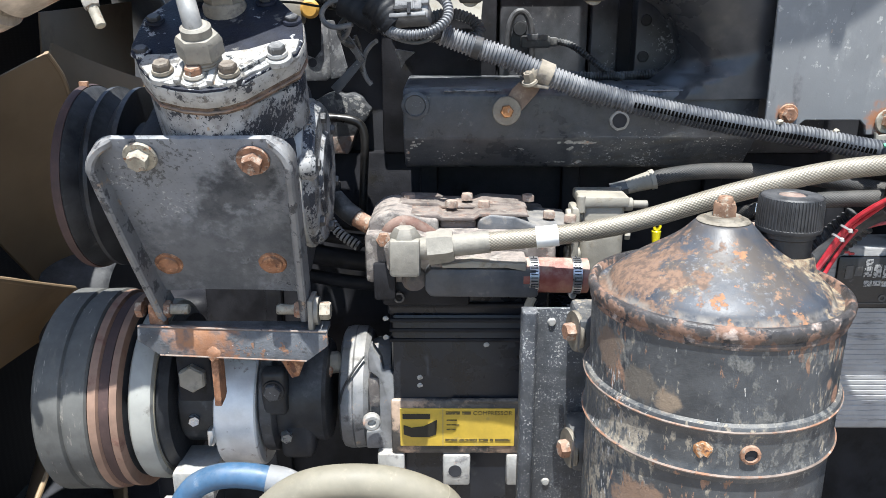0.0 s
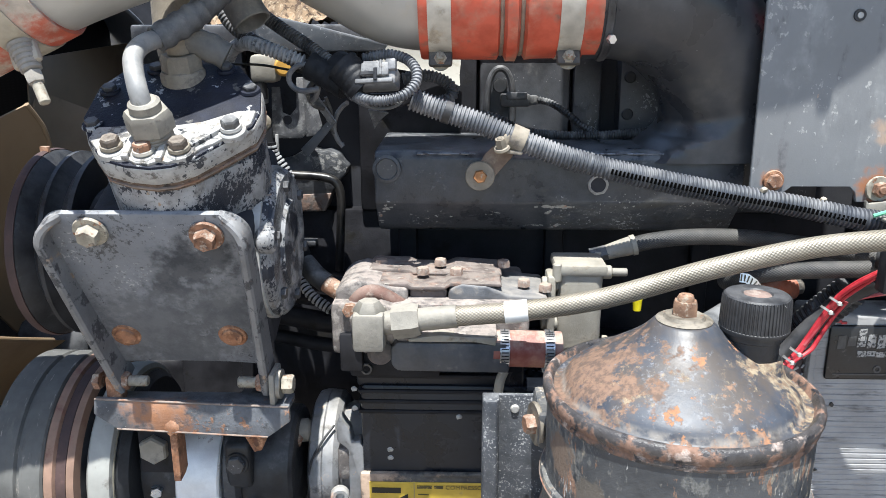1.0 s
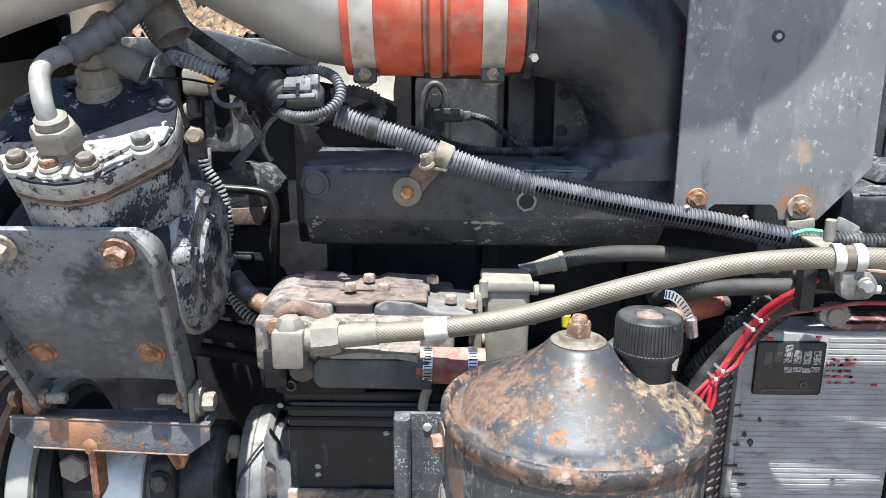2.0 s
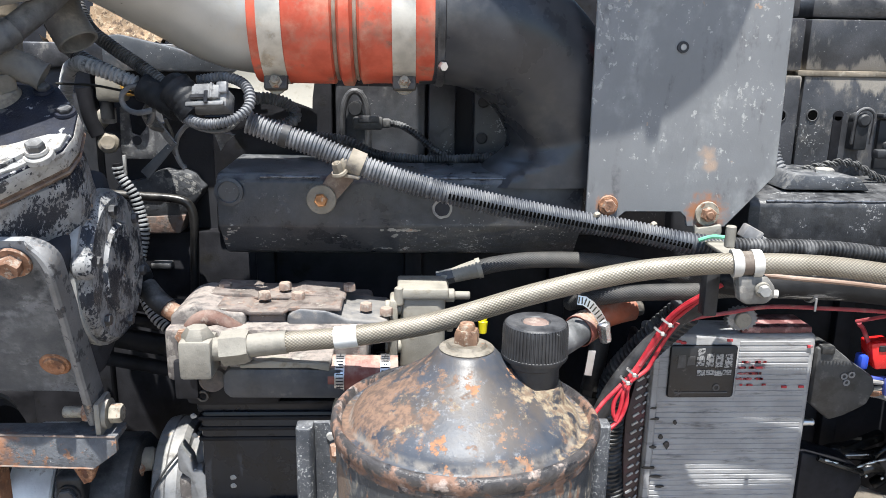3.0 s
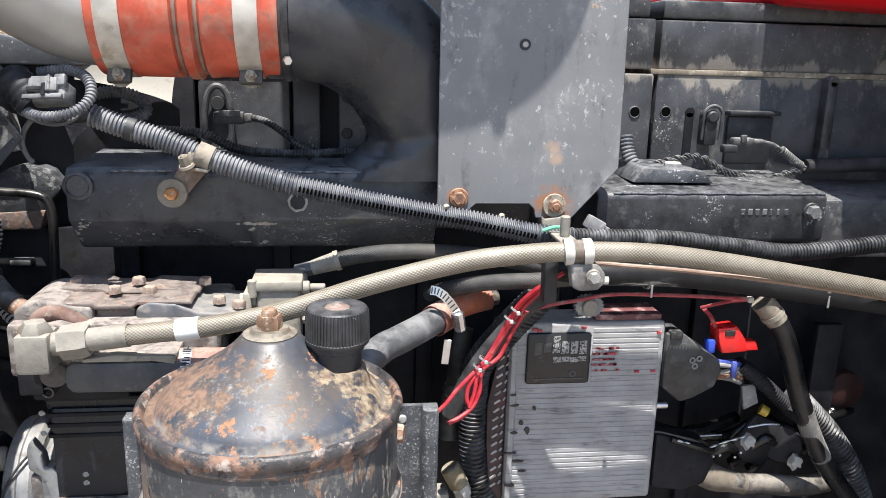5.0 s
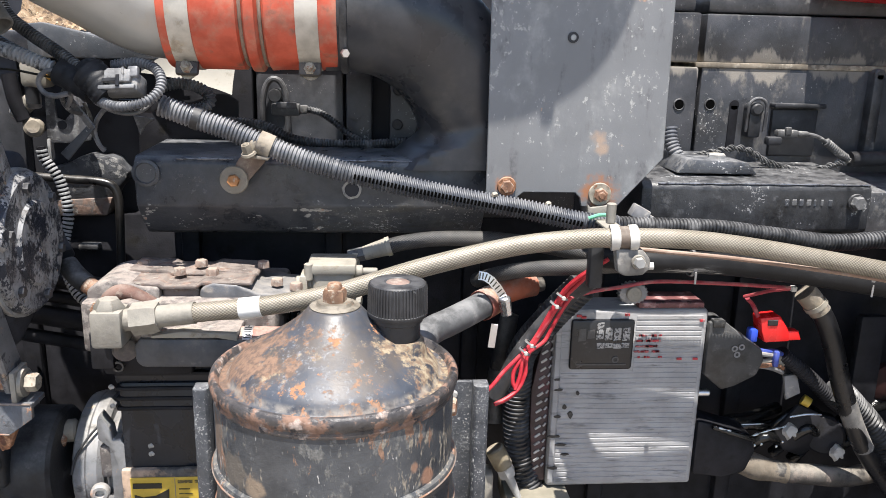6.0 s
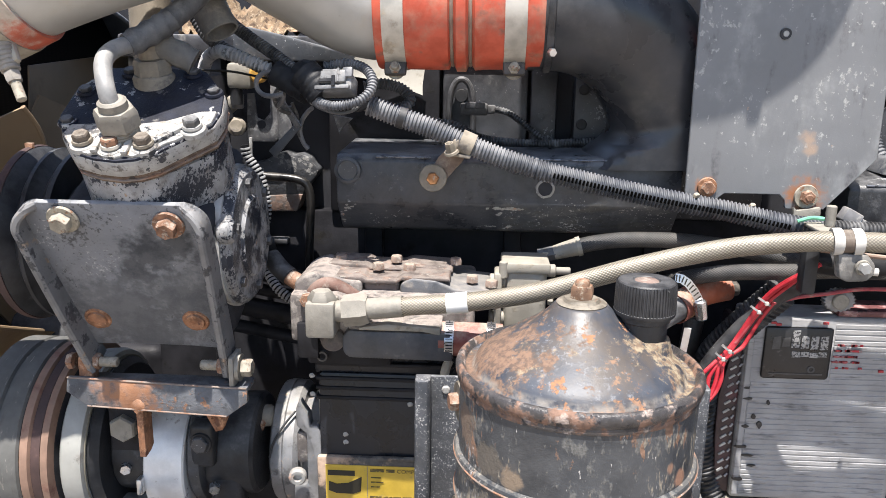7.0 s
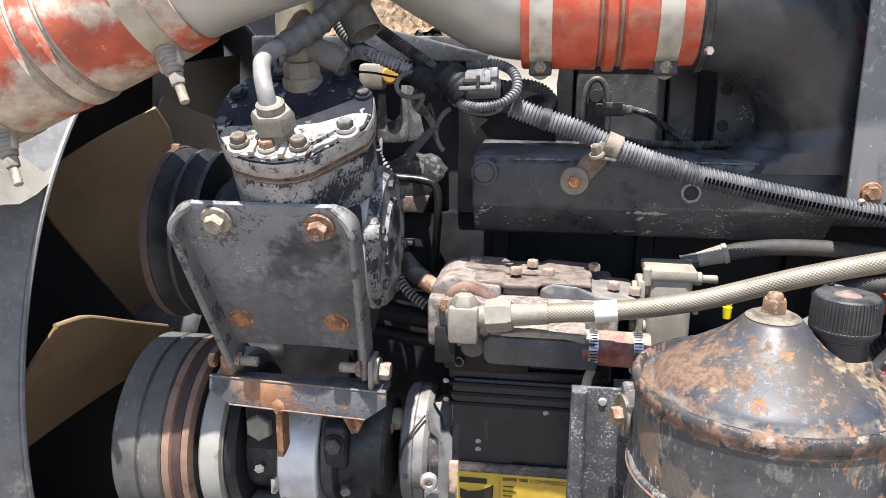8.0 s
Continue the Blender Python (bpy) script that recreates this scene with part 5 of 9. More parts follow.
    b = lathe([(0.0, 0), (0.0165, 0.0), (0.0165, 0.002), (0.0155, 0.003), (0.0165, 0.0045), (0.0155, 0.006), (0.0165, 0.0075), (0.0155, 0.009), (0.0165, 0.0105), (0.0155, 0.012), (0.0, 0.012)], p, ax, 30)
    part("thread", b, M_FITTING, c)
    part("fitting_nut", hexagon(p + ax * 0.012, ax, 0.0345, 0.018, None, 8), M_FITTING, c, "dusty brass hexagon nut")
    part("collar", lathe([(0, 0), (0.0130, 0), (0.0130, 0.008), (0.0105, 0.010), (0, 0.010)], p + ax * 0.029, ax, 26), M_FITTING, c)
    return c


ac_compressor()


M_HOSE_RIB = worn("ribbed_rubber", (0.085, 0.086, 0.088), 0.6, 0, 0.3, 40, [((0.15, 0.145, 0.14), 0.9, 0, 0.5, 0.66, 45)], (GREY_DUST, 0.45, 40), 0.25)
M_TUBE_GREY = worn("dull_tube", (0.29, 0.29, 0.285), 0.6, 0.15, 0.2, 50, [((0.24, 0.23, 0.21), 0.8, 0, 0.52, 0.66, 60)], (DUST, 0.4, 50), 0.15)


def suction_tube():
    s = thing("suction_line", tuple(lean(0.012, 0.028, 0.17)), "grey aluminium tube bending into a dusty rubber hose", "hose")
    part("tube", tube([top(0.018, 0.033, 0.166), (-0.2075, 0.636, 1.5216), (-0.2132, 0.645, 1.5374), (-0.2159, 0.655, 1.5491), (-0.2155, 0.675, 1.5575), (-0.2099, 0.7, 1.5628)], 0.0080, 20, 0.003), M_TUBE_GREY, s, "bent grey aluminium tube")
    part("hose", tube([(-0.2121, 0.695, 1.5612), (-0.1961, 0.71, 1.5729), (-0.1837, 0.722, 1.5832), (-0.1659, 0.745, 1.6044), (-0.1529, 0.775, 1.628)], lambda q, w: 0.0113 + 0.0012 * (int(q / 0.007) % 2) * (q < 0.05), 20, 0.0025), M_HOSE_RIB, s)
    return s


suction_tube()


def discharge_fitting():
    s = thing("discharge_fitting", (-0.205, 0.735, 1.515), "dusty brown angled fitting with a hose stub on the head", "fitting")
    p, ax = Vector((-0.206, 0.740, 1.514)), Vector((0, -0.25, 1)).normalized()
    part("base", lathe([(0, 0), (0.0205, 0), (0.0205, 0.018), (0.0185, 0.021), (0, 0.021)], p, ax, 30, wobble=0.02), M_FIT_BROWN, s)
    part("hexagon", hexagon(p + ax * 0.020, ax, 0.032, 0.016, None, 10), M_FIT_BROWN, s)
    part("neck", rod(p + ax * 0.034, p + ax * 0.060, 0.011, seg=20, edge=0.003), M_FIT_BROWN, s)
    part("stub", tube([(-0.200, 0.735, 1.562), (-0.184, 0.738, 1.556), (-0.166, 0.742, 1.546)], lambda q, w: 0.0135 - 0.001 * (int(q / 0.009) % 2), 22, 0.003), M_HOSE_STUB, s, "grey rubber hose stub")
    part("valve_body", tube([(-0.225, 0.79, 1.545), (-0.232, 0.80, 1.575), (-0.235, 0.81, 1.63)], 0.022, 20, 0.005), M_FIT_BROWN, s)
    # an open breather elbow that hangs behind the charge pipe
    h = thing("breather_elbow", (-0.165, 0.81, 1.64), "dusty rubber breather elbow with an open end", "hose")
    pts = [(-0.178, 0.818, 1.665), (-0.177, 0.812, 1.628), (-0.169, 0.806, 1.600), (-0.156, 0.800, 1.578)]
    b = tube(pts, lambda q, w: 0.0155 + 0.0035 * min(1, q / w * 1.4) + 0.001 * (abs(q / w - 0.55) < 0.06), 28, 0.003, None, False)
    part("hose", b, M_HOSE_STUB, h)
    b = tube(pts, lambda q, w: 0.0130 + 0.0035 * min(1, q / w * 1.4), 28, 0.003, None, False)
    part("bore", b, M_HOSE_STUB, h)
    d = (Vector(pts[3]) - Vector(pts[2])).normalized()
    part("lip", lathe([(0.0164, -0.001), (0.0164, 0.0012), (0.0178, 0.0022), (0.0194, 0.0012), (0.0194, -0.003)], pts[3], d, 28), M_HOSE_STUB, h)
    return s


M_FIT_BROWN = worn("brown_fitting", (0.25, 0.215, 0.165), 0.7, 0.1, 0.25, 45, [((0.15, 0.13, 0.11), 0.85, 0, 0.52, 0.66, 50)], (DUST, 0.55, 40), 0.4)
M_HOSE_STUB = worn("dusty_stub", (0.15, 0.145, 0.135), 0.75, 0, 0.25, 35, [((0.27, 0.25, 0.22), 0.9, 0, 0.5, 0.66, 40)], (DUST, 0.5, 40), 0.25)
discharge_fitting()


# ---- drive pulleys and accessory drive below ----
def accessory_drive():
    d = thing("accessory_drive", (-0.3, 0.83, 1.09), "stack of belt pulleys on the accessory drive shaft", "pulley drive")
    y0, z0, ax = 0.828, 1.085, (1, 0, 0)
    part("outer_pulley", lathe([(0.04, 0), (0.105, 0), (0.117, 0.002), (0.121, 0.006), (0.1205, 0.032), (0.117, 0.034), (0.117, 0.037)], (-0.447, y0, z0), ax, 90), M_PULLEY, d, "grey grooved pulley")
    part("second_pulley", lathe([(0.1165, 0.0), (0.1205, 0.002), (0.1210, 0.024), (0.118, 0.026)], (-0.4105, y0, z0), ax, 90), M_PULLEY, d)
    part("rust_ring", lathe([(0.116, 0.0), (0.1195, 0.0015), (0.119, 0.010), (0.114, 0.012)], (-0.3845, y0, z0), ax, 90), M_PULLEY_TAN, d, "tan rusted pulley flank")
    part("belt", lathe([(0.106, 0.0), (0.1155, 0.001), (0.1155, 0.0115), (0.106, 0.013)], (-0.3735, y0, z0), ax, 90), M_BELT, d, "dark brown drive belt")
    part("rust_ring", lathe([(0.108, 0.0), (0.117, 0.001), (0.117, 0.009), (0.100, 0.011)], (-0.3615, y0, z0), ax, 90), M_PULLEY_TAN, d)
    part("groove", lathe([(0.108, 0.0), (0.095, 0.004), (0.095, 0.012), (0.03, 0.012)], (-0.352, y0, z0), ax, 70), M_BLACK, d)
    part("white_disc", lathe([(0.03, 0), (0.104, 0), (0.1075, 0.003), (0.1085, 0.018), (0.106, 0.025), (0.101, 0.0265), (0.03, 0.0265)], (-0.345, y0, z0), ax, 90), M_WHITE_HUB, d, "pale painted pulley disc")
    part("yellow_line", lathe([(0.1005, 0), (0.1010, 0.0003), (0.1005, 0.0010), (0.0990, 0.0012)], (-0.3185, y0, z0), ax, 90), M_HOSE_TAN, d)
    part("black_disc", lathe([(0.03, 0.0), (0.096, 0.0), (0.098, 0.004), (0.09, 0.012), (0.03, 0.014)], (-0.318, y0, z0), ax, 80), M_BLACK, d)
    part("shaft_housing", rod((-0.306, y0 - 0.005, z0), (-0.135, y0 - 0.005, z0), 0.062, seg=48, edge=0.004), M_BLACK, d)
    part("silver_collar", lathe([(0.05, 0), (0.080, 0), (0.082, 0.002), (0.082, 0.046), (0.080, 0.048), (0.05, 0.048)], (-0.260, y0, z0 - 0.012), ax, 60), M_SILVER_TAPE, d, "silver collar with stains")
    part("dark_collar", lathe([(0.05, 0), (0.074, 0), (0.076, 0.002), (0.076, 0.014), (0.07, 0.018), (0.05, 0.018)], (-0.2095, y0, z0), ax, 60), M_BLOCK, d)
    part("dark_cover", box(-0.19, -0.150, 0.765, 0.86, 1.02, 1.108, 0.01, seg=3), M_BLACK, d)
    part("lug", box(-0.296, -0.258, 0.750, 0.80, 1.105, 1.168, 0.003), M_NEAR_BLACK, d)
    bolt(d, (-0.2775, 0.750, 1.136), (0, -1, 0), 0.028, 0.009, 0, M_FITTING, None, 90)
    for x, z in ((-0.287, 1.077), (-0.182, 1.055)):
        bolt(d, (x, 0.764, z), (0.3, -1, 0), 0.012, 0.010, 0, M_STEEL, None, 15)
    part("collar_clip", box(-0.265, -0.258, 0.738, 0.752, 1.055, 1.075, 0.002), M_STEEL, d)
    part("collar_lug", box(-0.205, -0.176, 0.752, 0.775, 1.085, 1.140, 0.006, seg=3), M_BLACK, d)
    bolt(d, (-0.190, 0.752, 1.118), (0, -1, 0), 0.018, 0.006, 0.013, M_BLOCK, M_BLACK, 10)
    part("bracket_foot", box(-0.310, -0.262, 0.735, 0.80, 0.985, 1.022, 0.005), M_CAST, d)
    bolt(d, (-0.314, 0.735, 0.985), (0, -1, 0.3), 0.014, 0.009, 0, M_CAST)
    part("stub", rod((-0.150, 0.822, 1.119), (-0.124, 0.826, 1.119), 0.0135, seg=20, edge=0.003), M_FITTING, d)
    part("stub_rust", hexagon((-0.140, 0.815, 1.114), (-0.45, -0.85, 0.1), 0.019, 0.010, None, 12), M_BOLT_RUST, d)
    return d


accessory_drive()


def air_compressor():
    c = thing("air_compressor", (0.01, 0.85, 0.95), "black cast air brake compressor with a yellow data plate", "compressor")
    # end flange, a thick rounded housing
    ax = (1, 0, 0)
    part("end_flange", lathe([(0.03, 0), (0.070, 0), (0.0755, 0.003), (0.0775, 0.010), (0.0775, 0.0165), (0.0760, 0.0175), (0.0775, 0.0185), (0.0765, 0.030), (0.071, 0.036), (0.03, 0.036)], (-0.125, 0.868, 1.066), ax, 70), M_FLANGE, c, "ribbed grey end flange")
    part("mid_housing", lathe([(0.03, 0), (0.060, 0.0), (0.063, 0.008), (0.063, 0.026), (0.03, 0.026)], (-0.090, 0.868, 1.066), ax, 60), M_FLANGE, c)
    part("seam", tube([(-0.0945, 0.815, 1.131), (-0.106, 0.803, 1.118), (-0.118, 0.7955, 1.098), (-0.1225, 0.7915, 1.080)], 0.0014, 8, 0.004), M_BLACK, c)
    # stepped casting that carries the port
    cast = [(-0.091, 1.026), (-0.048, 1.026), (-0.048, 1.077), (-0.055, 1.083), (-0.055, 1.117), (-0.0605, 1.130), (-0.0690, 1.128), (-0.0705, 1.141), (-0.082, 1.160), (-0.086, 1.150), (-0.086, 1.128), (-0.074, 1.118), (-0.074, 1.052), (-0.091, 1.048)]
    part("stepped_casting", prism(cast, 0.782, 0.800, "y", 0.0025), M_FLANGE, c, "stepped bare grey casting")
    part("rusty_pocket", box(-0.087, -0.073, 0.785, 0.81, 1.078, 1.118, 0.004), M_PUMP, c)
    b = lathe([(0.004, 0), (0.0095, 0), (0.0105, 0.002), (0.0105, 0.008), (0.0085, 0.010), (0.005, 0.010), (0.004, 0.006), (0, 0.006)], (-0.083, 0.772, 1.071), (0.15, -1, 0), 26)
    part("port", b, M_CAST, c)
    part("foot", box(-0.077, -0.045, 0.770, 0.83, 0.975, 1.026, 0.003), M_CAST, c)
    # body
    part("body", box(-0.058, 0.30, 0.778, 0.96, 0.80, 1.20, 0.006), M_BODY, c)
    part("upper_body", box(-0.062, 0.12, 0.782, 0.93, 1.196, 1.245, 0.004), M_BODY, c)
    for z in (1.166, 1.178, 1.190, 1.208, 1.222, 1.234):
        part("ledge", box(-0.060, 0.10, 0.776, 0.80, z, z + 0.005, 0.002), M_NEAR_BLACK if z < 1.23 else M_PUMP_DARK, c)
    # raised rusty frame with the data plate
    fr = box(-0.060, 0.0925, 0.7705, 0.78, 1.026, 1.096, 0.004)
    part("plate_frame", fr, M_FRAME, c, "worn cast frame, rusty at its foot")
    part("frame_edge", box(0.010, 0.0885, 0.7690, 0.776, 1.0925, 1.0975, 0.002), M_FRAME, c)
    lab = part("data_plate", box(-0.0495, 0.0835, 0.7688, 0.7704, 1.038, 1.0868, 0.0004, seg=1), M_LABEL, c, "yellow data plate with black printing")
    y = 0.7686
    bars(lab, [(-0.0465, -0.0145, 1.0735, 1.0800)], y, M_INK, "brand_bar")
    part("brand_shape", prism([(-0.0455, 1.0655), (-0.036, 1.0622), (-0.022, 1.0640), (-0.0065, 1.0725), (-0.0075, 1.0535), (-0.0165, 1.0500), (-0.036, 1.0500), (-0.0455, 1.0535)], y - 0.0005, y + 0.0004, "y"), M_INK, lab)
    part("divider", box(0.0000, 0.0006, y - 0.0004, y + 0.0004, 1.039, 1.086), M_GREYINK, lab)
    bars(lab, [(0.0035, 0.0200, 1.0796, 1.0832), (0.0225, 0.0325, 1.0796, 1.0832)], y, M_INK_FADED)
    bars(lab, [(0.0045, 0.0165, 1.0715, 1.0727), (0.0045, 0.0195, 1.0655, 1.0667), (0.0045, 0.0150, 1.0595, 1.0607)], y, M_INK_FADED)
    bars(lab, [(0.0030, 0.0170, 1.0448, 1.0478), (0.0190, 0.0400, 1.0448, 1.0478), (0.0420, 0.0530, 1.0448, 1.0478), (0.0550, 0.0590, 1.0448, 1.0478), (0.0610, 0.0790, 1.0448, 1.0478)], y, M_INK_FADED)
    cu = bpy.data.curves.new("lettering", "FONT")
    cu.body, cu.size, cu.extrude = "COMPRESSOR", 0.0068, 0.0002
    tmp = bpy.data.objects.new("tmp", cu)
    scene.collection.objects.link(tmp)
    bpy.context.view_layer.update()
    me = bpy.data.meshes.new_from_object(tmp.evaluated_get(bpy.context.evaluated_depsgraph_get()))
    bpy.data.objects.remove(tmp)
    b = bmesh.new()
    b.from_mesh(me)
    w = max(v.co.x for v in b.verts)
    b.transform(Matrix.Translation((0.0350, y - 0.0003, 1.0790)) @ Matrix.Rotation(radians(90), 4, "X") @ Matrix.Diagonal((0.0455 / w, 1, 1, 1)))
    part("lettering", b, M_INK_FADED, lab)
    # lugs with holes under the plate
    for x0, x1 in ((0.000, 0.0325), (0.075, 0.095)):
        part("lug", box(x0, x1, 0.768, 0.80, 0.985, 1.0255, 0.003), M_CAST, c)
    part("lug_hole", rod((0.0145, 0.770, 1.005), (0.0145, 0.7672, 1.005), 0.0078, seg=20), M_DARKBAY, c)
    for x, z in ((-0.064, 1.195), (-0.064, 1.172), (-0.026, 1.122), (-0.026, 1.112), (0.050, 1.163)):
        part("chip", lathe([(0, 0), (0.0035, 0), (0.002, 0.001), (0, 0.0012)], (x, 0.7778, z), (0, -1, 0), 9, wobble=0.4), M_CAST, c)
    return c


M_FLANGE = worn("flange_grey", (0.21, 0.215, 0.225), 0.42, 0.30, 0.25, 40, [((0.10, 0.10, 0.105), 0.7, 0.1, 0.52, 0.66, 45), ((0.40, 0.31, 0.24), 0.9, 0, 0.62, 0.68, 40)], (DUST, 0.35, 35), 0.4)
M_GOVERNOR = worn("governor_grey", (0.050, 0.054, 0.062), 0.5, 0.1, 0.3, 20, [((0.13, 0.125, 0.12), 0.85, 0, 0.56, 0.7, 40)], (DUST, 0.3, 35), 0.25)
M_BODY = worn("compressor_black", (0.010, 0.012, 0.017), 0.28, 0, 0.5, 14, [((0.06, 0.062, 0.066), 0.7, 0, 0.60, 0.74, 18)], None, 0.2, spec=0.35)
M_PUMP_DARK = worn("pump_dark", (0.03, 0.028, 0.027), 0.5, 0, 0.5, 30, [((0.14, 0.11, 0.095), 0.9, 0, 0.55, 0.68, 22)], (DUST, 0.5, 40), 0.4)
M_FRAME = worn("worn_frame", (0.035, 0.033, 0.033), 0.5, 0, 0.5, 30, [((0.40, 0.28, 0.20), 0.9, 0, 0.48, 0.6, 26, 9.0)], (DUST, 0.6, 40), 0.4)
air_compressor()


# ---- fuel pump on top of the air compressor ----
def fuel_pump():
    p = thing("fuel_pump", (0.03, 0.8, 1.2), "dusty cast fuel pump with rusty bolts along its cover", "pump")
    part("body", box(-0.083, 0.122, 0.758, 0.90, 1.243, 1.300, 0.006), M_PUMP, p)
    # lower body and side block are much darker than the casting
    part("lower_body", box(-0.066, 0.030, 0.762, 0.88, 1.215, 1.246, 0.005), M_NEAR_BLACK, p)
    # stepped cover with three humps
    for prof, y0, mt in (([(-0.080, 1.288), (-0.080, 1.308), (-0.070, 1.316), (-0.056, 1.320), (-0.040, 1.318), (-0.022, 1.313), (-0.004, 1.312), (-0.004, 1.288)], 0.772, M_PUMP),
                         ([(-0.003, 1.288), (-0.003, 1.3115), (0.037, 1.3115), (0.037, 1.288)], 0.780, M_PUMP_MID),
                         ([(0.038, 1.288), (0.038, 1.308), (0.044, 1.314), (0.052, 1.317), (0.078, 1.3145), (0.088, 1.310), (0.100, 1.305), (0.142, 1.302), (0.142, 1.288)], 0.774, M_PUMP_GREY)):
        part("cover", prism(prof, y0, 0.86, "y", 0.004, seg=3), mt, p)
    part("seam_plate", prism([(-0.046, 1.3120), (-0.040, 1.3165), (-0.004, 1.3155), (0.0, 1.3125), (0.034, 1.3125), (0.041, 1.317), (0.092, 1.3165), (0.094, 1.3130), (0.040, 1.3130), (0.034, 1.3085), (-0.002, 1.3085), (-0.008, 1.3115)], 0.7755, 0.82, "y", 0.001), M_PUMP_MID, p, "brown gasket plate along the cover")
    part("arch", tube([(-0.066, 0.7715, 1.284), (-0.054, 0.7705, 1.302), (-0.040, 0.770, 1.3085), (-0.024, 0.7705, 1.302), (-0.006, 0.7715, 1.290)], 0.0082, 12, 0.004, squash=1.0), M_ARCH, p, "rust-red arched rib")
    prof = [(-0.052, 1.315), (-0.048, 1.3205), (-0.006, 1.3195), (0.0, 1.316), (0.036, 1.3155), (0.046, 1.3195), (0.094, 1.3165), (0.096, 1.312), (-0.050, 1.312)]
    part("cover_rail", prism(prof, 0.815, 0.868, "y", 0.002), M_PUMP_MID, p)
    for x, y, h in ((-0.038, 0.840, 0), (0.010, 0.808, 0), (0.028, 0.835, 0.002), (0.046, 0.806, 0), (0.098, 0.838, 0), (0.118, 0.80, -0.01), (0.140, 0.79, -0.012)):
        bolt(p, (x, y, 1.3165 + h), (0, 0, 1), 0.0125, 0.0075, 0, M_BOLT_PINK, None, random.uniform(0, 50))
    # lobed port flange and the boss behind the elbow
    prof = [(-0.062, 1.288), (-0.050, 1.300), (-0.030, 1.3045), (-0.010, 1.298), (0.004, 1.286), (0.0, 1.262), (-0.058, 1.262)]
    part("port_flange", prism(prof, 0.744, 0.762, "y", 0.003), M_PUMP, p)
    bolt(p, (-0.062, 0.757, 1.294), (0, -1, 0), 0.014, 0.007, 0, M_BOLT_RUST)
    part("dark_side", box(-0.074, -0.050, 0.752, 0.80, 1.226, 1.268, 0.003), M_NEAR_BLACK, p)
    b = lathe([(0.004, 0), (0.006, 0), (0.006, 0.004), (0.004, 0.004)], (-0.047, 0.759, 1.228), (0, -1, 0), 16)
    part("hole_rim", b, M_PUMP_DARK, p)
    # governor housing in front
    part("governor", prism([(-0.018, 1.2475), (-0.012, 1.2405), (0.10, 1.2395), (0.10, 1.2715), (-0.012, 1.2725), (-0.018, 1.266)], 0.722, 0.775, "y", 0.004), M_GOVERNOR, p, "dark grey housing in front of the pump")
    part("end_boss", lathe([(0, 0), (0.0095, 0.0), (0.0125, 0.002), (0.0135, 0.006), (0.0115, 0.012), (0, 0.012)], (-0.031, 0.735, 1.2590), (0.35, -0.9, 0), 26), M_PUMP_DARK, p)
    part("barrel_saddle", box(-0.012, 0.088, 0.726, 0.78, 1.270, 1.280, 0.003), M_PUMP, p)
    part("dirt_edge", prism([(0.0, 1.2765), (0.03, 1.281), (0.06, 1.279), (0.086, 1.2785), (0.086, 1.270), (0.066, 1.2735), (0.0, 1.2735)], 0.7205, 0.735, "y", 0.001), M_CREAM, p, "pale dried dirt on the ledge")
    part("linkage", tube([(0.09, 0.74, 1.212), (0.092, 0.738, 1.226), (0.096, 0.74, 1.235)], 0.005, 10, 0.003), M_CREAM, p)
    return p


fuel_pump()


def coupling_hose():
    h = thing("coupling_hose", (0.12, 0.74, 1.24), "short red silicone coupling with two worm clamps", "hose")
    part("sleeve", tube([(0.084, 0.740, 1.2600), (0.12, 0.740, 1.2595), (0.152, 0.741, 1.2585)], 0.0185, 28, 0.004), M_SILICONE_DARK, h)
    for x in (0.0955, 0.140):
        c = part("worm_clamp", lathe([(0.0188, 0), (0.0197, 0), (0.0197, 0.0095), (0.0188, 0.0095)], (x - 0.005, 0.740, 1.2595), (1, 0, -0.02), 40), M_STEEL, h, "bright slotted clamp band")
        for i in range(18):
            a = radians(-170 + i * 10)
            d = Vector((0, math.sin(a), math.cos(a)))
            part("slot", box(-0.0036, 0.0036, -0.0005, 0.0005, -0.0004, 0.0004, 0, Matrix.Translation(Vector((x, 0.740, 1.2595)) + d * 0.0198) @ d.to_track_quat("Z", "X").to_matrix().to_4x4() @ Matrix.Rotation(radians(90), 4, "Z")), M_DARKBAY, c)
        part("screw", rod((x - 0.003, 0.731, 1.240), (x - 0.003, 0.749, 1.238), 0.004, seg=12, edge=0.001), M_STEEL, c)
    return h


M_SILICONE_DARK = worn("maroon_silicone", (0.22, 0.05, 0.035), 0.55, 0, 0.2, 30, [((0.34, 0.15, 0.09), 0.85, 0, 0.5, 0.68, 22, 8.0)], (DUST, 0.8, 30), 0.15)
coupling_hose()


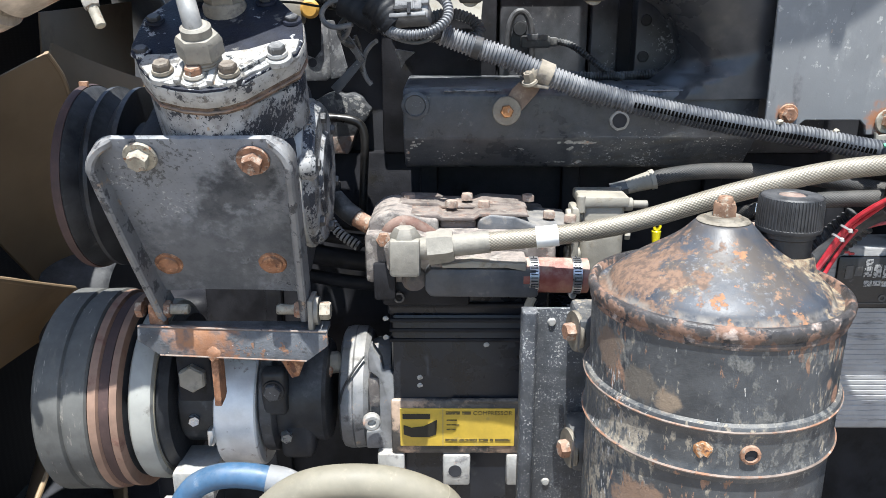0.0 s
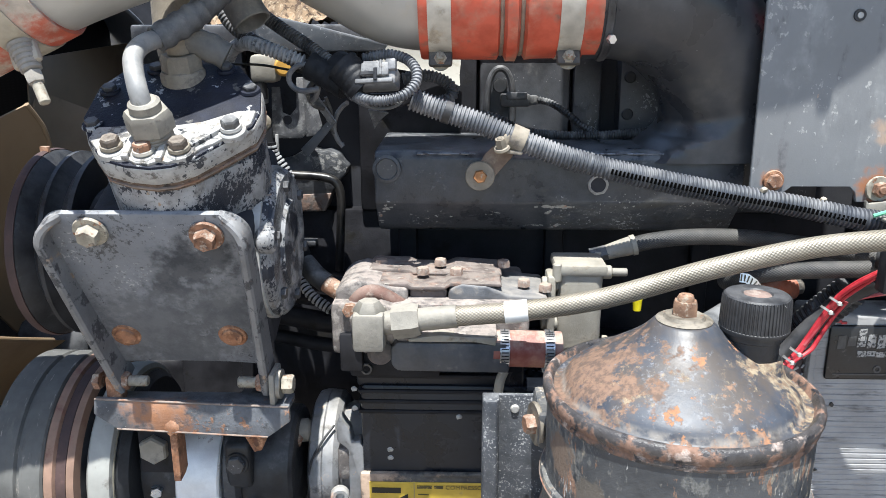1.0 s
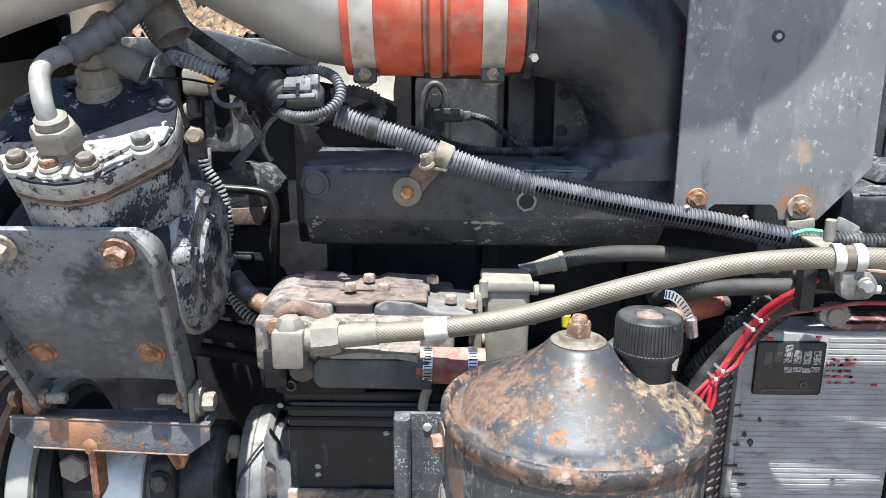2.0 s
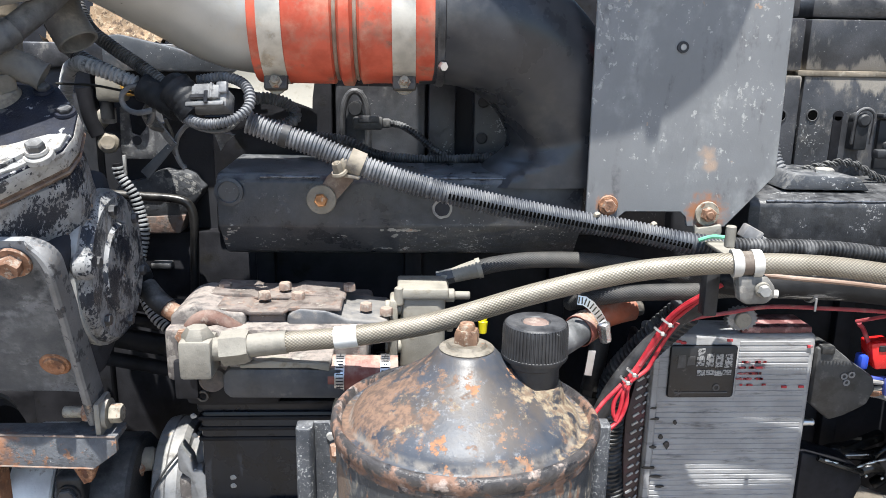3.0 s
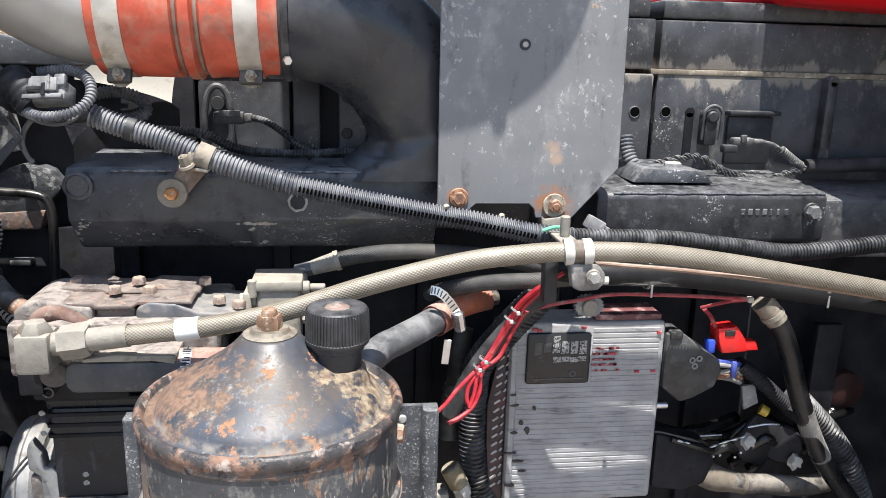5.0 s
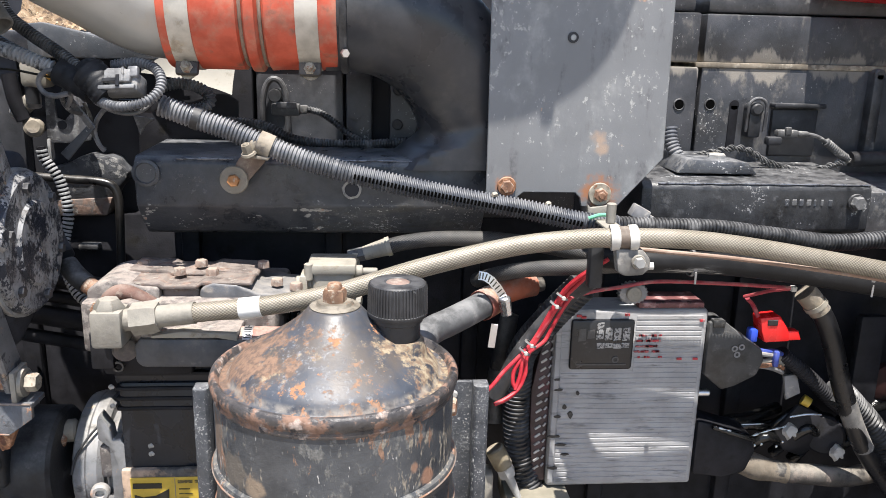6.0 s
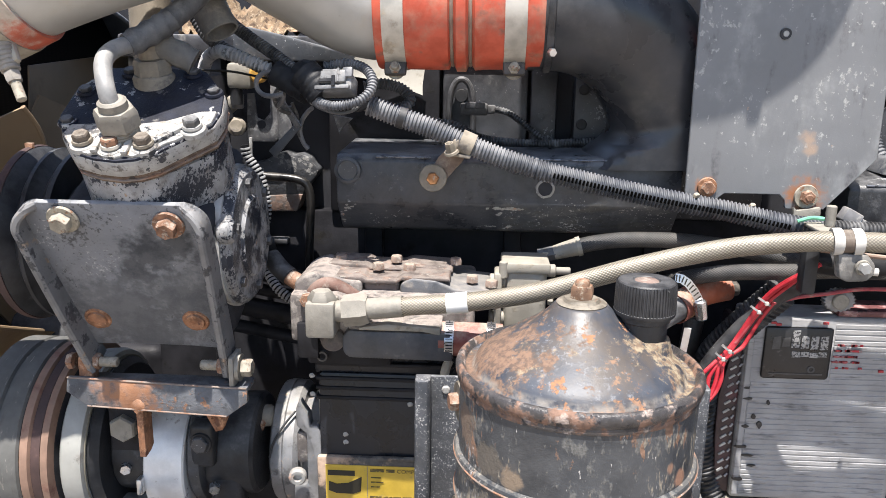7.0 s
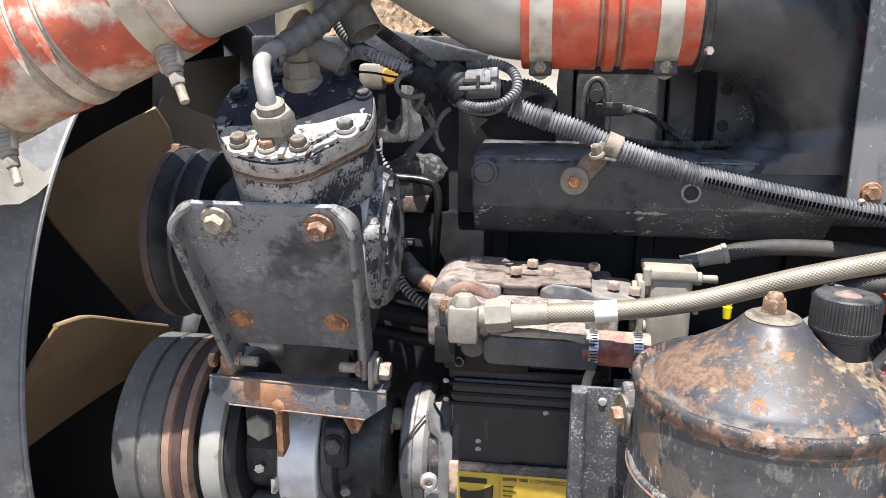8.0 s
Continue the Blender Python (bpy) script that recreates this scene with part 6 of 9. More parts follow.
def solenoid():
    s = thing("fuel_solenoid", (0.18, 0.81, 1.24), "cream painted shut-off solenoid beside the pump", "solenoid")
    part("body", box(0.154, 0.203, 0.80, 0.85, 1.228, 1.325, 0.009, seg=3), M_CREAM, s)
    part("cap", box(0.151, 0.206, 0.797, 0.853, 1.318, 1.330, 0.003), M_CREAM, s)
    for x, y in ((0.153, 0.800), (0.204, 0.850)):
        part("boss", rod((x, y, 1.312), (x, y, 1.3315), 0.005, seg=14, edge=0.001), M_CREAM, s)
    t = part("terminal", rod((0.203, 0.815, 1.318), (0.213, 0.815, 1.318), 0.0075, seg=18, edge=0.001), M_FITTING, s)
    part("terminal_stud", rod((0.213, 0.815, 1.318), (0.230, 0.815, 1.318), 0.0045, seg=14, edge=0.001), M_FITTING, t)
    for z in (1.306, 1.262):
        part("side_boss", rod((0.138, 0.81, z), (0.156, 0.81, z), 0.008, seg=18, edge=0.001), M_CREAM, s)
        bolt(s, (0.206, 0.812, z - 0.022), (1, -0.2, 0), 0.011, 0.006, 0, M_CREAM)
    part("side_flange", box(0.143, 0.152, 0.795, 0.83, 1.245, 1.318, 0.003), M_CREAM, s)
    return s


solenoid()
part_tip = thing("cable_tip", (0.247, 0.832, 1.27), "small bright yellow plastic cable tip", "cable end")
part("tip", rod((0.247, 0.832, 1.268), (0.247, 0.832, 1.283), 0.0045, 0.0055, 14, 0.001), M_YELLOW, part_tip)
part("loop", lathe([(0.0022, 0), (0.0048, 0), (0.0048, 0.004), (0.0022, 0.004)], (0.247, 0.829, 1.288), (0, 1, 0), 16), M_YELLOW, part_tip)


# ---- charge air pipe with its silicone boots ----
def boot(parent, p0, p1, r, mats, start, hang):
    """A silicone sleeve from p0 to p1 with two convolutions, clamps near its ends."""
    p0, p1 = Vector(p0), Vector(p1)
    w, length = (p1 - p0).normalized(), (p1 - p0).length
    prof = [(r - 0.006, 0), (r - 0.001, 0), (r, 0.002)]
    for u, q in ((0.40, r + 0.001), (0.435, r + 0.001), (0.45, r - 0.005), (0.465, r - 0.005), (0.485, r + 0.003), (0.54, r + 0.003), (0.56, r - 0.005), (0.575, r - 0.005), (0.595, r + 0.0015), (0.65, r + 0.0005)):
        prof.append((q, length * u))
    prof += [(r, length - 0.002), (r - 0.001, length), (r - 0.006, length)]
    s = part("boot", lathe(prof, p0, w, 56), mats[0], parent, "ribbed silicone boot")
    for u in (0.457, 0.5675):
        part("wire_ring", lathe([(r - 0.0052, -0.0022), (r - 0.0030, -0.0018), (r - 0.0020, 0), (r - 0.0030, 0.0018), (r - 0.0052, 0.0022)], p0 + w * length * u, w, 56), M_RING, s)
    for u in start:
        c = p0 + w * length * u
        k = part("clamp", lathe([(r + 0.0002, -0.0115), (r + 0.0014, -0.0115), (r + 0.0016, 0), (r + 0.0014, 0.0115), (r + 0.0002, 0.0115)], c, w, 56), mats[1], parent, "flat steel T-bolt clamp")
        # the T-bolt and its nut at the lower front
        d = Vector(hang[0])
        d = (d - w * d.dot(w)).normalized()
        t = Vector(hang[1])
        t = (t - w * t.dot(w)).normalized()
        q = c + d * (r + hang[2])
        part("trunnion", box(-0.0120, 0.0120, -0.004, 0.004, -0.008, 0.011, 0.003, Matrix.Translation(c + d * (r + 0.004) + t * 0.004) @ Matrix((w, d.cross(w), d)).transposed().to_4x4()), M_PUMP_DARK if hang[3] < 0.03 else mats[1], k)
        part("stud", rod(q - t * 0.012, q + t * hang[3], 0.0044, seg=14, edge=0.001), M_BOLT_TAN, k)
        part("clamp_nut", hexagon(q + t * hang[4], t, 0.0125, 0.009), M_SPRING if hang[3] > 0.03 else M_BOLT_TAN, k)
        if hang[3] > 0.03:
            # a stack of spring washers, tapering, thick with dust
            stack = [(0.003, -0.008)]
            for i in range(6):
                r2 = 0.0112 - 0.0006 * i
                stack += [(r2, -0.008 + 0.004 * i), (r2, -0.0055 + 0.004 * i), (r2 - 0.0012, -0.0045 + 0.004 * i)]
            part("spring", lathe(stack + [(0.003, 0.0165)], q, t, 20, wobble=0.03), M_SPRING, k, "dusty stack of spring washers")
        else:
            part("spring", lathe([(0.003, 0), (0.0098, 0), (0.0098, 0.0015), (0.0066, 0.002), (0.003, 0.002)], q - t * 0.002, t, 20), M_BOLT_TAN, k)
    return s


def charge_pipe():
    c = thing("charge_air_pipe", (-0.1, 0.74, 1.6), "grey aluminium charge air pipe with red silicone boots", "pipe")
    def rad(s, total):
        return 0.0605
    p = tube([(-0.43, 0.655, 1.562), (-0.35, 0.660, 1.598), (-0.27, 0.672, 1.634), (-0.19, 0.714, 1.666), (-0.13, 0.772, 1.676), (-0.07, 0.824, 1.644), (-0.02, 0.844, 1.616), (0.03, 0.848, 1.608), (0.09, 0.848, 1.608)], rad, 48, 0.006)
    part("pipe", p, M_GREYPIPE, c)
    boot(c, (0.008, 0.848, 1.6065), (0.187, 0.848, 1.6085), 0.0665, (M_SILICONE, M_CLAMP), (0.115, 0.832), ((0, -0.45, -1), (0, -1, 0.45), 0.0075, 0.016, 0.0))
    w = Vector((-0.86, -0.05, -0.40)).normalized()
    e = Vector((-0.322, 0.664, 1.6125)) - w * 0.030
    boot(c, e, e + w * 0.24, 0.0665, (M_SILICONE_DUSTY, M_CLAMP_DUSTY), (0.134, 0.89), ((0.35, -0.42, -0.85), (0.14, -0.30, -0.95), 0.008, 0.044, 0.017))
    part("lower_pipe", tube([e + w * 0.20, e + w * 0.29, e + w * 0.40], 0.0605, 40, 0.01), M_GREYPIPE, c)
    return c


M_SPRING = worn("dusty_spring", (0.29, 0.268, 0.235), 0.75, 0.15, 0.3, 60, [((0.11, 0.10, 0.09), 0.85, 0, 0.52, 0.66, 60)], (DUST, 0.5, 50), 0.35)
M_RING = worn("wire_ring", (0.36, 0.32, 0.26), 0.5, 0.5, 0.2, 60, [((0.22, 0.19, 0.15), 0.8, 0.1, 0.5, 0.66, 60)], (DUST, 0.4, 50), 0.2)
M_CLAMP_DUSTY = worn("dusty_clamp", (0.46, 0.42, 0.34), 0.6, 0.35, 0.2, 40, [((0.40, 0.33, 0.24), 0.9, 0, 0.48, 0.66, 30)], (DUST, 0.8, 40), 0.2)
charge_pipe()


# ---- fan, shroud and radiator ----
FY, FZ, FX = 1.25, 1.03, -0.63


def fan():
    f = thing("cooling_fan", (FX, FY, FZ), "large tan-brown plastic engine cooling fan", "fan")
    part("hub", rod((FX - 0.04, FY, FZ), (FX + 0.07, FY, FZ), 0.12, 0.10, 48, 0.008), M_BLACK, f)
    for i in range(7):
        a = radians(117.5 + 360 / 7 * i)
        b = bmesh.new()
        rings = []
        for k in range(9):
            q = k / 8
            r, half, pitch = 0.10 + 0.345 * q, 0.058 + 0.070 * q - 0.02 * max(0, q - 0.85) / 0.15, radians(42 - 16 * q)
            row = []
            for j in range(9):
                s = (j / 4 - 1) * half
                dx, dt = -s * math.sin(pitch) - 0.012 * (1 - (j / 4 - 1) ** 2), s * math.cos(pitch)
                for th in (-0.0022, 0.0022):
                    row.append(b.verts.new((FX + dx + th, FY + r * math.cos(a) - dt * math.sin(a), FZ + r * math.sin(a) + dt * math.cos(a))))
            rings.append(row)
        for p, q in zip(rings, rings[1:]):
            for j in range(8):
                b.faces.new((p[2 * j], p[2 * j + 2], q[2 * j + 2], q[2 * j]))
                b.faces.new((p[2 * j + 1], q[2 * j + 1], q[2 * j + 3], p[2 * j + 3]))
            b.faces.new((p[0], q[0], q[1], p[1])), b.faces.new((p[16], p[17], q[17], q[16]))
        for row in (rings[0], rings[-1]):
            for j in range(8):
                b.faces.new((row[2 * j], row[2 * j + 2], row[2 * j + 3], row[2 * j + 1]))
        tube([row[0].co + Vector((0.002, 0, 0)) for row in rings[1:]], 0.0042, 10, 0.02, b)
        bmesh.ops.recalc_face_normals(b, faces=b.faces[:])
        part("blade", b, M_FAN, f)
    return f


fan()


M_APRON = worn("dusty_sheet", (0.24, 0.23, 0.205), 0.7, 0.05, 0.2, 14, [((0.16, 0.155, 0.14), 0.8, 0, 0.5, 0.68, 30), ((0.32, 0.29, 0.24), 0.9, 0, 0.56, 0.68, 50)], (DUST, 0.4, 30), 0.2)


def shroud():
    s = thing("fan_shroud", (-0.64, 1.1, 0.6), "galvanised steel fan shroud with a round opening", "shroud")
    b = bmesh.new()
    n, SY, RY, RZ = 96, 1.36, 0.595, 0.615
    inner, outer, inner2, outer2 = [], [], [], []
    for i in range(n):
        a = 2 * math.pi * i / n
        c, d = math.cos(a), math.sin(a)
        m = 1 / max(abs(c) / 0.90, abs(d) / 0.70)
        for ring, x, y, z in ((inner, -0.60, SY + RY * c, FZ + RZ * d), (outer, -0.60 - (m - 0.60), SY + m * c, FZ + m * d), (inner2, -0.615, SY + RY * c * 1.02, FZ + RZ * d * 1.02), (outer2, -0.615 - (m - 0.60), SY + m * c, FZ + m * d)):
            ring.append(b.verts.new((x, y, z)))
    for i in range(n):
        j = (i + 1) % n
        b.faces.new((inner[i], inner[j], outer[j], outer[i]))
        b.faces.new((inner[i], inner2[i], inner2[j], inner[j]))
        b.faces.new((outer[i], outer[j], outer2[j], outer2[i]))
    bmesh.ops.recalc_face_normals(b, faces=b.faces[:])
    part("panel", b, M_SHROUD, s)
    part("hem", tube([(-0.598, SY + RY * math.cos(2 * math.pi * i / 48), FZ + RZ * math.sin(2 * math.pi * i / 48)) for i in range(49)], 0.004, 8, 0.02), M_SHROUD, s)
    part("baffle", prism([(1.361, 1.527), (1.772, 1.551), (1.743, 1.362), (1.327, 1.33)], -0.704, -0.700, "x", 0.001), M_FAN, s, "flat brown baffle behind the blades")
    # torn apron of sheet that leans back above the edge
    b = bmesh.new()
    low = [(0.72, 1.376), (0.785, 1.380), (0.814, 1.375), (0.847, 1.381), (0.877, 1.392), (0.898, 1.413), (0.927, 1.447), (0.961, 1.482)]
    rows_ = []
    for i, (y, z) in enumerate(low):
        q = i / 7
        rows_.append([b.verts.new(p) for p in ((-0.597, y, z), (-0.600, y, z + 0.003), (-0.63 - 0.01 * q, y + 0.01, z + 0.05), (-0.67, y + 0.03, z + 0.11), (-0.70, y + 0.05, z + 0.17), (-0.703, y + 0.05, z + 0.165), (-0.634, y + 0.01, z + 0.046), (-0.600, y, z))])
    for p, q in zip(rows_, rows_[1:]):
        for k in range(8):
            b.faces.new((p[k], q[k], q[(k + 1) % 8], p[(k + 1) % 8]))
    b.faces.new(rows_[0]), b.faces.new(rows_[-1])
    bmesh.ops.recalc_face_normals(b, faces=b.faces[:])
    part("apron", b, M_APRON, s, "dusty sheet apron with a torn lower edge", 60)
    return s


shroud()


def radiator():
    r = thing("radiator", (-0.80, 1.1, 0.6), "black radiator core behind the fan", "radiator")
    part("core", box(-0.90, -0.84, 0.50, 2.0, 0.62, 1.66), M_FINS, r)
    part("tank", box(-0.91, -0.83, 0.48, 2.02, 1.66, 1.78, 0.01), M_BLACK, r)
    part("side_frame", box(-0.92, -0.66, 0.455, 0.47, 0.60, 1.68, 0.003), M_SHROUD, r)
    return r


radiator()


# ---- hoses and harnesses ----
def braided_hose():
    h = thing("braided_hose", (0.47, 0.7, 1.385), "stainless braided hose with a dusty elbow fitting", "hose")
    part("braid", tube([(0.034, 0.712, 1.3025), (0.07, 0.708, 1.3075), (0.103, 0.705, 1.3115), (0.15, 0.702, 1.3195), (0.20, 0.70, 1.3315), (0.28, 0.698, 1.357), (0.36, 0.696, 1.377), (0.42, 0.694, 1.3855), (0.475, 0.693, 1.3885), (0.55, 0.696, 1.3855), (0.62, 0.702, 1.376), (0.70, 0.708, 1.362), (0.80, 0.716, 1.343), (0.95, 0.735, 1.312), (1.3, 0.80, 1.25)], 0.0098, 20, 0.004), M_BRAID, h)
    part("crimp", tube([(0.010, 0.7135, 1.2995), (0.04, 0.7115, 1.3035), (0.048, 0.711, 1.3045)], 0.0112, 22, 0.004), M_FITTING, h, "smooth crimped collar")
    part("swivel_nut", hexagon((-0.014, 0.7148, 1.2965), (0.99, -0.04, 0.12), 0.029, 0.026, None, 8), M_FITTING, h, "dusty hexagon nut")
    b = box(-0.0525, -0.0215, 0.699, 0.732, 1.270, 1.3085, 0.004)
    part("elbow_block", b, M_FITTING, h, "square forged elbow")
    part("elbow_top", lathe([(0, 0), (0.0155, 0), (0.0155, 0.004), (0.010, 0.012), (0.0, 0.014)], (-0.037, 0.7155, 1.306), (0, 0, 1), 6), M_FITTING, h)
    part("elbow_neck", rod((-0.024, 0.7150, 1.2953), (-0.010, 0.7146, 1.297), 0.0115, seg=22), M_FITTING, h)
    part("elbow_stub", rod((-0.037, 0.725, 1.288), (-0.037, 0.752, 1.286), 0.013, seg=22), M_FITTING, h)
    part("tape", tube([(0.0935, 0.7058, 1.3103), (0.104, 0.705, 1.3116), (0.115, 0.7043, 1.3133)], 0.0108, 24, 0.004), M_TAPE, h, "band of white tape")
    return h


braided_hose()


def hose_clamp():
    k = thing("hose_clamp", (0.478, 0.69, 1.39), "white cushioned clamp on a dusty bracket holding the hose", "clamp")
    for x in (0.4655, 0.4845):
        part("white_band", tube([(x - 0.0035, 0.6935, 1.3880), (x, 0.693, 1.3884), (x + 0.0035, 0.693, 1.3886)], 0.0132, 28, 0.002), M_TIE, k)
    part("cushion", tube([(0.469, 0.693, 1.3884), (0.475, 0.693, 1.3885), (0.481, 0.693, 1.3886)], 0.0115, 28, 0.002), M_BRACKET_BROWN, k)
    part("tab", prism([(0.468, 1.400), (0.472, 1.396), (0.497, 1.400), (0.498, 1.392), (0.492, 1.376), (0.470, 1.374)], 0.806, 0.812, "y", 0.001), M_FITTING, k)
    part("arm", box(0.470, 0.490, 0.712, 0.810, 1.3845, 1.3885, 0.0015), M_FITTING, k)
    part("lug", prism([(0.466, 1.378), (0.470, 1.354), (0.478, 1.350), (0.496, 1.351), (0.503, 1.358), (0.503, 1.367), (0.494, 1.378)], 0.685, 0.698, "y", 0.0025), M_LUG, k, "dusty grey clamp lug")
    bolt(k, (0.489, 0.683, 1.366), (0, -1, 0), 0.010, 0.006, 0.0075, M_CAST, M_FITTING, 12)
    part("lug_stud", rod((0.500, 0.690, 1.360), (0.507, 0.689, 1.360), 0.004, seg=12), M_TIE, k)
    part("post", box(0.452, 0.466, 0.722, 0.738, 1.326, 1.378, 0.002), M_BLACK, k)
    part("pin", rod((0.468, 0.716, 1.398), (0.468, 0.716, 1.419), 0.005, seg=14, edge=0.001), M_FITTING, k)
    part("saddle", prism([(0.440, 1.378), (0.458, 1.386), (0.470, 1.392), (0.490, 1.390), (0.488, 1.384), (0.466, 1.380)], 0.70, 0.716, "y", 0.001), M_FITTING, k)
    # toothed plastic wheel under it
    n = 20
    ring = []
    for i in range(n * 2):
        a = math.pi * i / n
        r = 0.0185 if i % 2 else 0.0155
        ring.append((0.527 + r * math.cos(a), 1.297 + r * 0.75 * math.sin(a)))
    part("toothed_wheel", prism(ring, 0.796, 0.806, "y", 0.0006, seg=1), M_TIE_GREY, k, "grey toothed plastic wheel")
    part("wheel_hub", rod((0.527, 0.797, 1.297), (0.527, 0.792, 1.297), 0.009, seg=22, edge=0.001), M_FITTING, k)
    return k


M_BRACKET_BROWN = worn("brown_rubber", (0.09, 0.065, 0.05), 0.7, 0, 0.3, 40, (), (DUST, 0.5, 50), 0.2)
M_LUG = worn("dusty_lug", (0.17, 0.165, 0.155), 0.65, 0.1, 0.3, 50, [((0.30, 0.28, 0.25), 0.9, 0, 0.5, 0.64, 60, 9.0), ((0.07, 0.068, 0.065), 0.7, 0, 0.58, 0.68, 80, 9.0)], (DUST, 0.4, 50), 0.3)
M_CONNECTOR = worn("connector_grey", (0.145, 0.147, 0.152), 0.5, 0, 0.25, 60, [((0.26, 0.25, 0.235), 0.85, 0, 0.53, 0.66, 80, 9.0), ((0.05, 0.05, 0.053), 0.6, 0, 0.58, 0.66, 110, 9.0)], (GREY_DUST, 0.35, 60), 0.2)
M_TIE_GREY = worn("grey_plastic", (0.20, 0.20, 0.205), 0.55, 0, 0.2, 50, [((0.4, 0.38, 0.35), 0.9, 0, 0.55, 0.7, 60)], (DUST, 0.4, 50), 0.15)
hose_clamp()


def main_harness():
    h = thing("harness_conduit", (0.2, 0.815, 1.43), "dusty grey corrugated wiring conduit over the manifold", "wiring conduit")
    part("conduit", corrugated([(0.000, 0.812, 1.502), (0.03, 0.812, 1.491), (0.07, 0.812, 1.4775), (0.107, 0.811, 1.462), (0.15, 0.811, 1.446), (0.185, 0.811, 1.4358)], 0.0118, 0.0041, 0.17, 18), M_CONDUIT, h)
    part("conduit", corrugated([(0.183, 0.811, 1.4364), (0.205, 0.811, 1.4305), (0.27, 0.810, 1.4165), (0.34, 0.806, 1.4035), (0.40, 0.800, 1.394), (0.455, 0.79, 1.384), (0.50, 0.79, 1.379)], 0.0117, 0.0041, 0.17, 18), M_CONDUIT_MID, h, "darker stretch of the conduit, split along its side")
    slit = [(0.205, 0.7992, 1.4300), (0.27, 0.7982, 1.4160), (0.34, 0.7942, 1.4030), (0.40, 0.7882, 1.3935), (0.455, 0.7782, 1.3835)]
    for q, _ in spline(slit, 0.0041):
        part("slot", box(-0.0011, 0.0011, -0.0006, 0.0016, -0.0030, 0.0026, 0.0003, Matrix.Translation(q) @ Matrix.Rotation(radians(14), 4, "Y"), 1), M_SLOT, h)
    part("rear_conduit", corrugated([(0.49, 0.79, 1.380), (0.55, 0.793, 1.3780), (0.62, 0.793, 1.3755), (0.69, 0.794, 1.3670), (0.76, 0.798, 1.3590), (0.82, 0.80, 1.362), (0.90, 0.80, 1.369), (1.05, 0.82, 1.36)], 0.0104, 0.0042, 0.15, 16), M_CONDUIT_DARK, h, "thinner black conduit")
    part("tape_wrap", tube([(0.033, 0.812, 1.490), (0.040, 0.812, 1.4876)], 0.0122, 18, 0.004), M_RUBBER, h)
    for x, z in ((0.421, 1.391), (0.36, 1.401)):
        part("dirt_clod", lathe([(0, 0), (0.004, 0.001), (0.003, 0.004), (0, 0.005)], (x, 0.800, z + 0.009), (0, -0.6, 1), 9, wobble=0.5), M_FIT_BROWN, h)
    return h


main_harness()


M_BRACKET_BROWN2 = worn("brown_strap", (0.17, 0.115, 0.085), 0.65, 0, 0.3, 50, [((0.3, 0.25, 0.2), 0.9, 0, 0.5, 0.62, 60)], (DUST, 0.4, 50), 0.3)


def conduit_clip():
    k = thing("conduit_clip", (0.0705, 0.83, 1.42), "rusty steel P-clip holding the conduit to the manifold", "clip")
    bolt(k, (0.0705, 0.827, 1.4205), (0, -1, 0), 0.0125, 0.007, 0.0160, M_BOLT_ORANGE, M_FIT_BROWN, 10)
    part("spacer", rod((0.0705, 0.828, 1.4205), (0.0705, 0.851, 1.4205), 0.0105, seg=22), M_PUMP_DARK, k)
    part("strap", prism([(0.0585, 1.412), (0.0665, 1.4065), (0.078, 1.410), (0.104, 1.440), (0.110, 1.452), (0.084, 1.452), (0.076, 1.444)], 0.828, 0.8315, "y", 0.001), M_BRACKET_BROWN2, k)
    part("ledge", prism([(0.084, 1.4500), (0.112, 1.446), (0.114, 1.4495), (0.086, 1.4535)], 0.800, 0.832, "y", 0.001), M_FIT_BROWN, k, "dusty folded tongue")
    d = Vector((0.92, 0, -0.38)).normalized()
    p = Vector((0.108, 0.811, 1.4615))
    part("loop", lathe([(0.0122, -0.008), (0.0138, -0.008), (0.0138, 0.008), (0.0122, 0.008)], p, d, 30), M_FIT_BROWN, k)
    b = box(0.092, 0.101, 0.799, 0.809, 1.452, 1.468, 0.003)
    part("buckle", b, M_FIT_BROWN, k)
    bolt(k, (0.0925, 0.800, 1.4525), (-0.25, -0.35, 0.9), 0.010, 0.010, 0.0085, M_FIT_BROWN, M_FIT_BROWN, 10, 0.004)
    return k


conduit_clip()


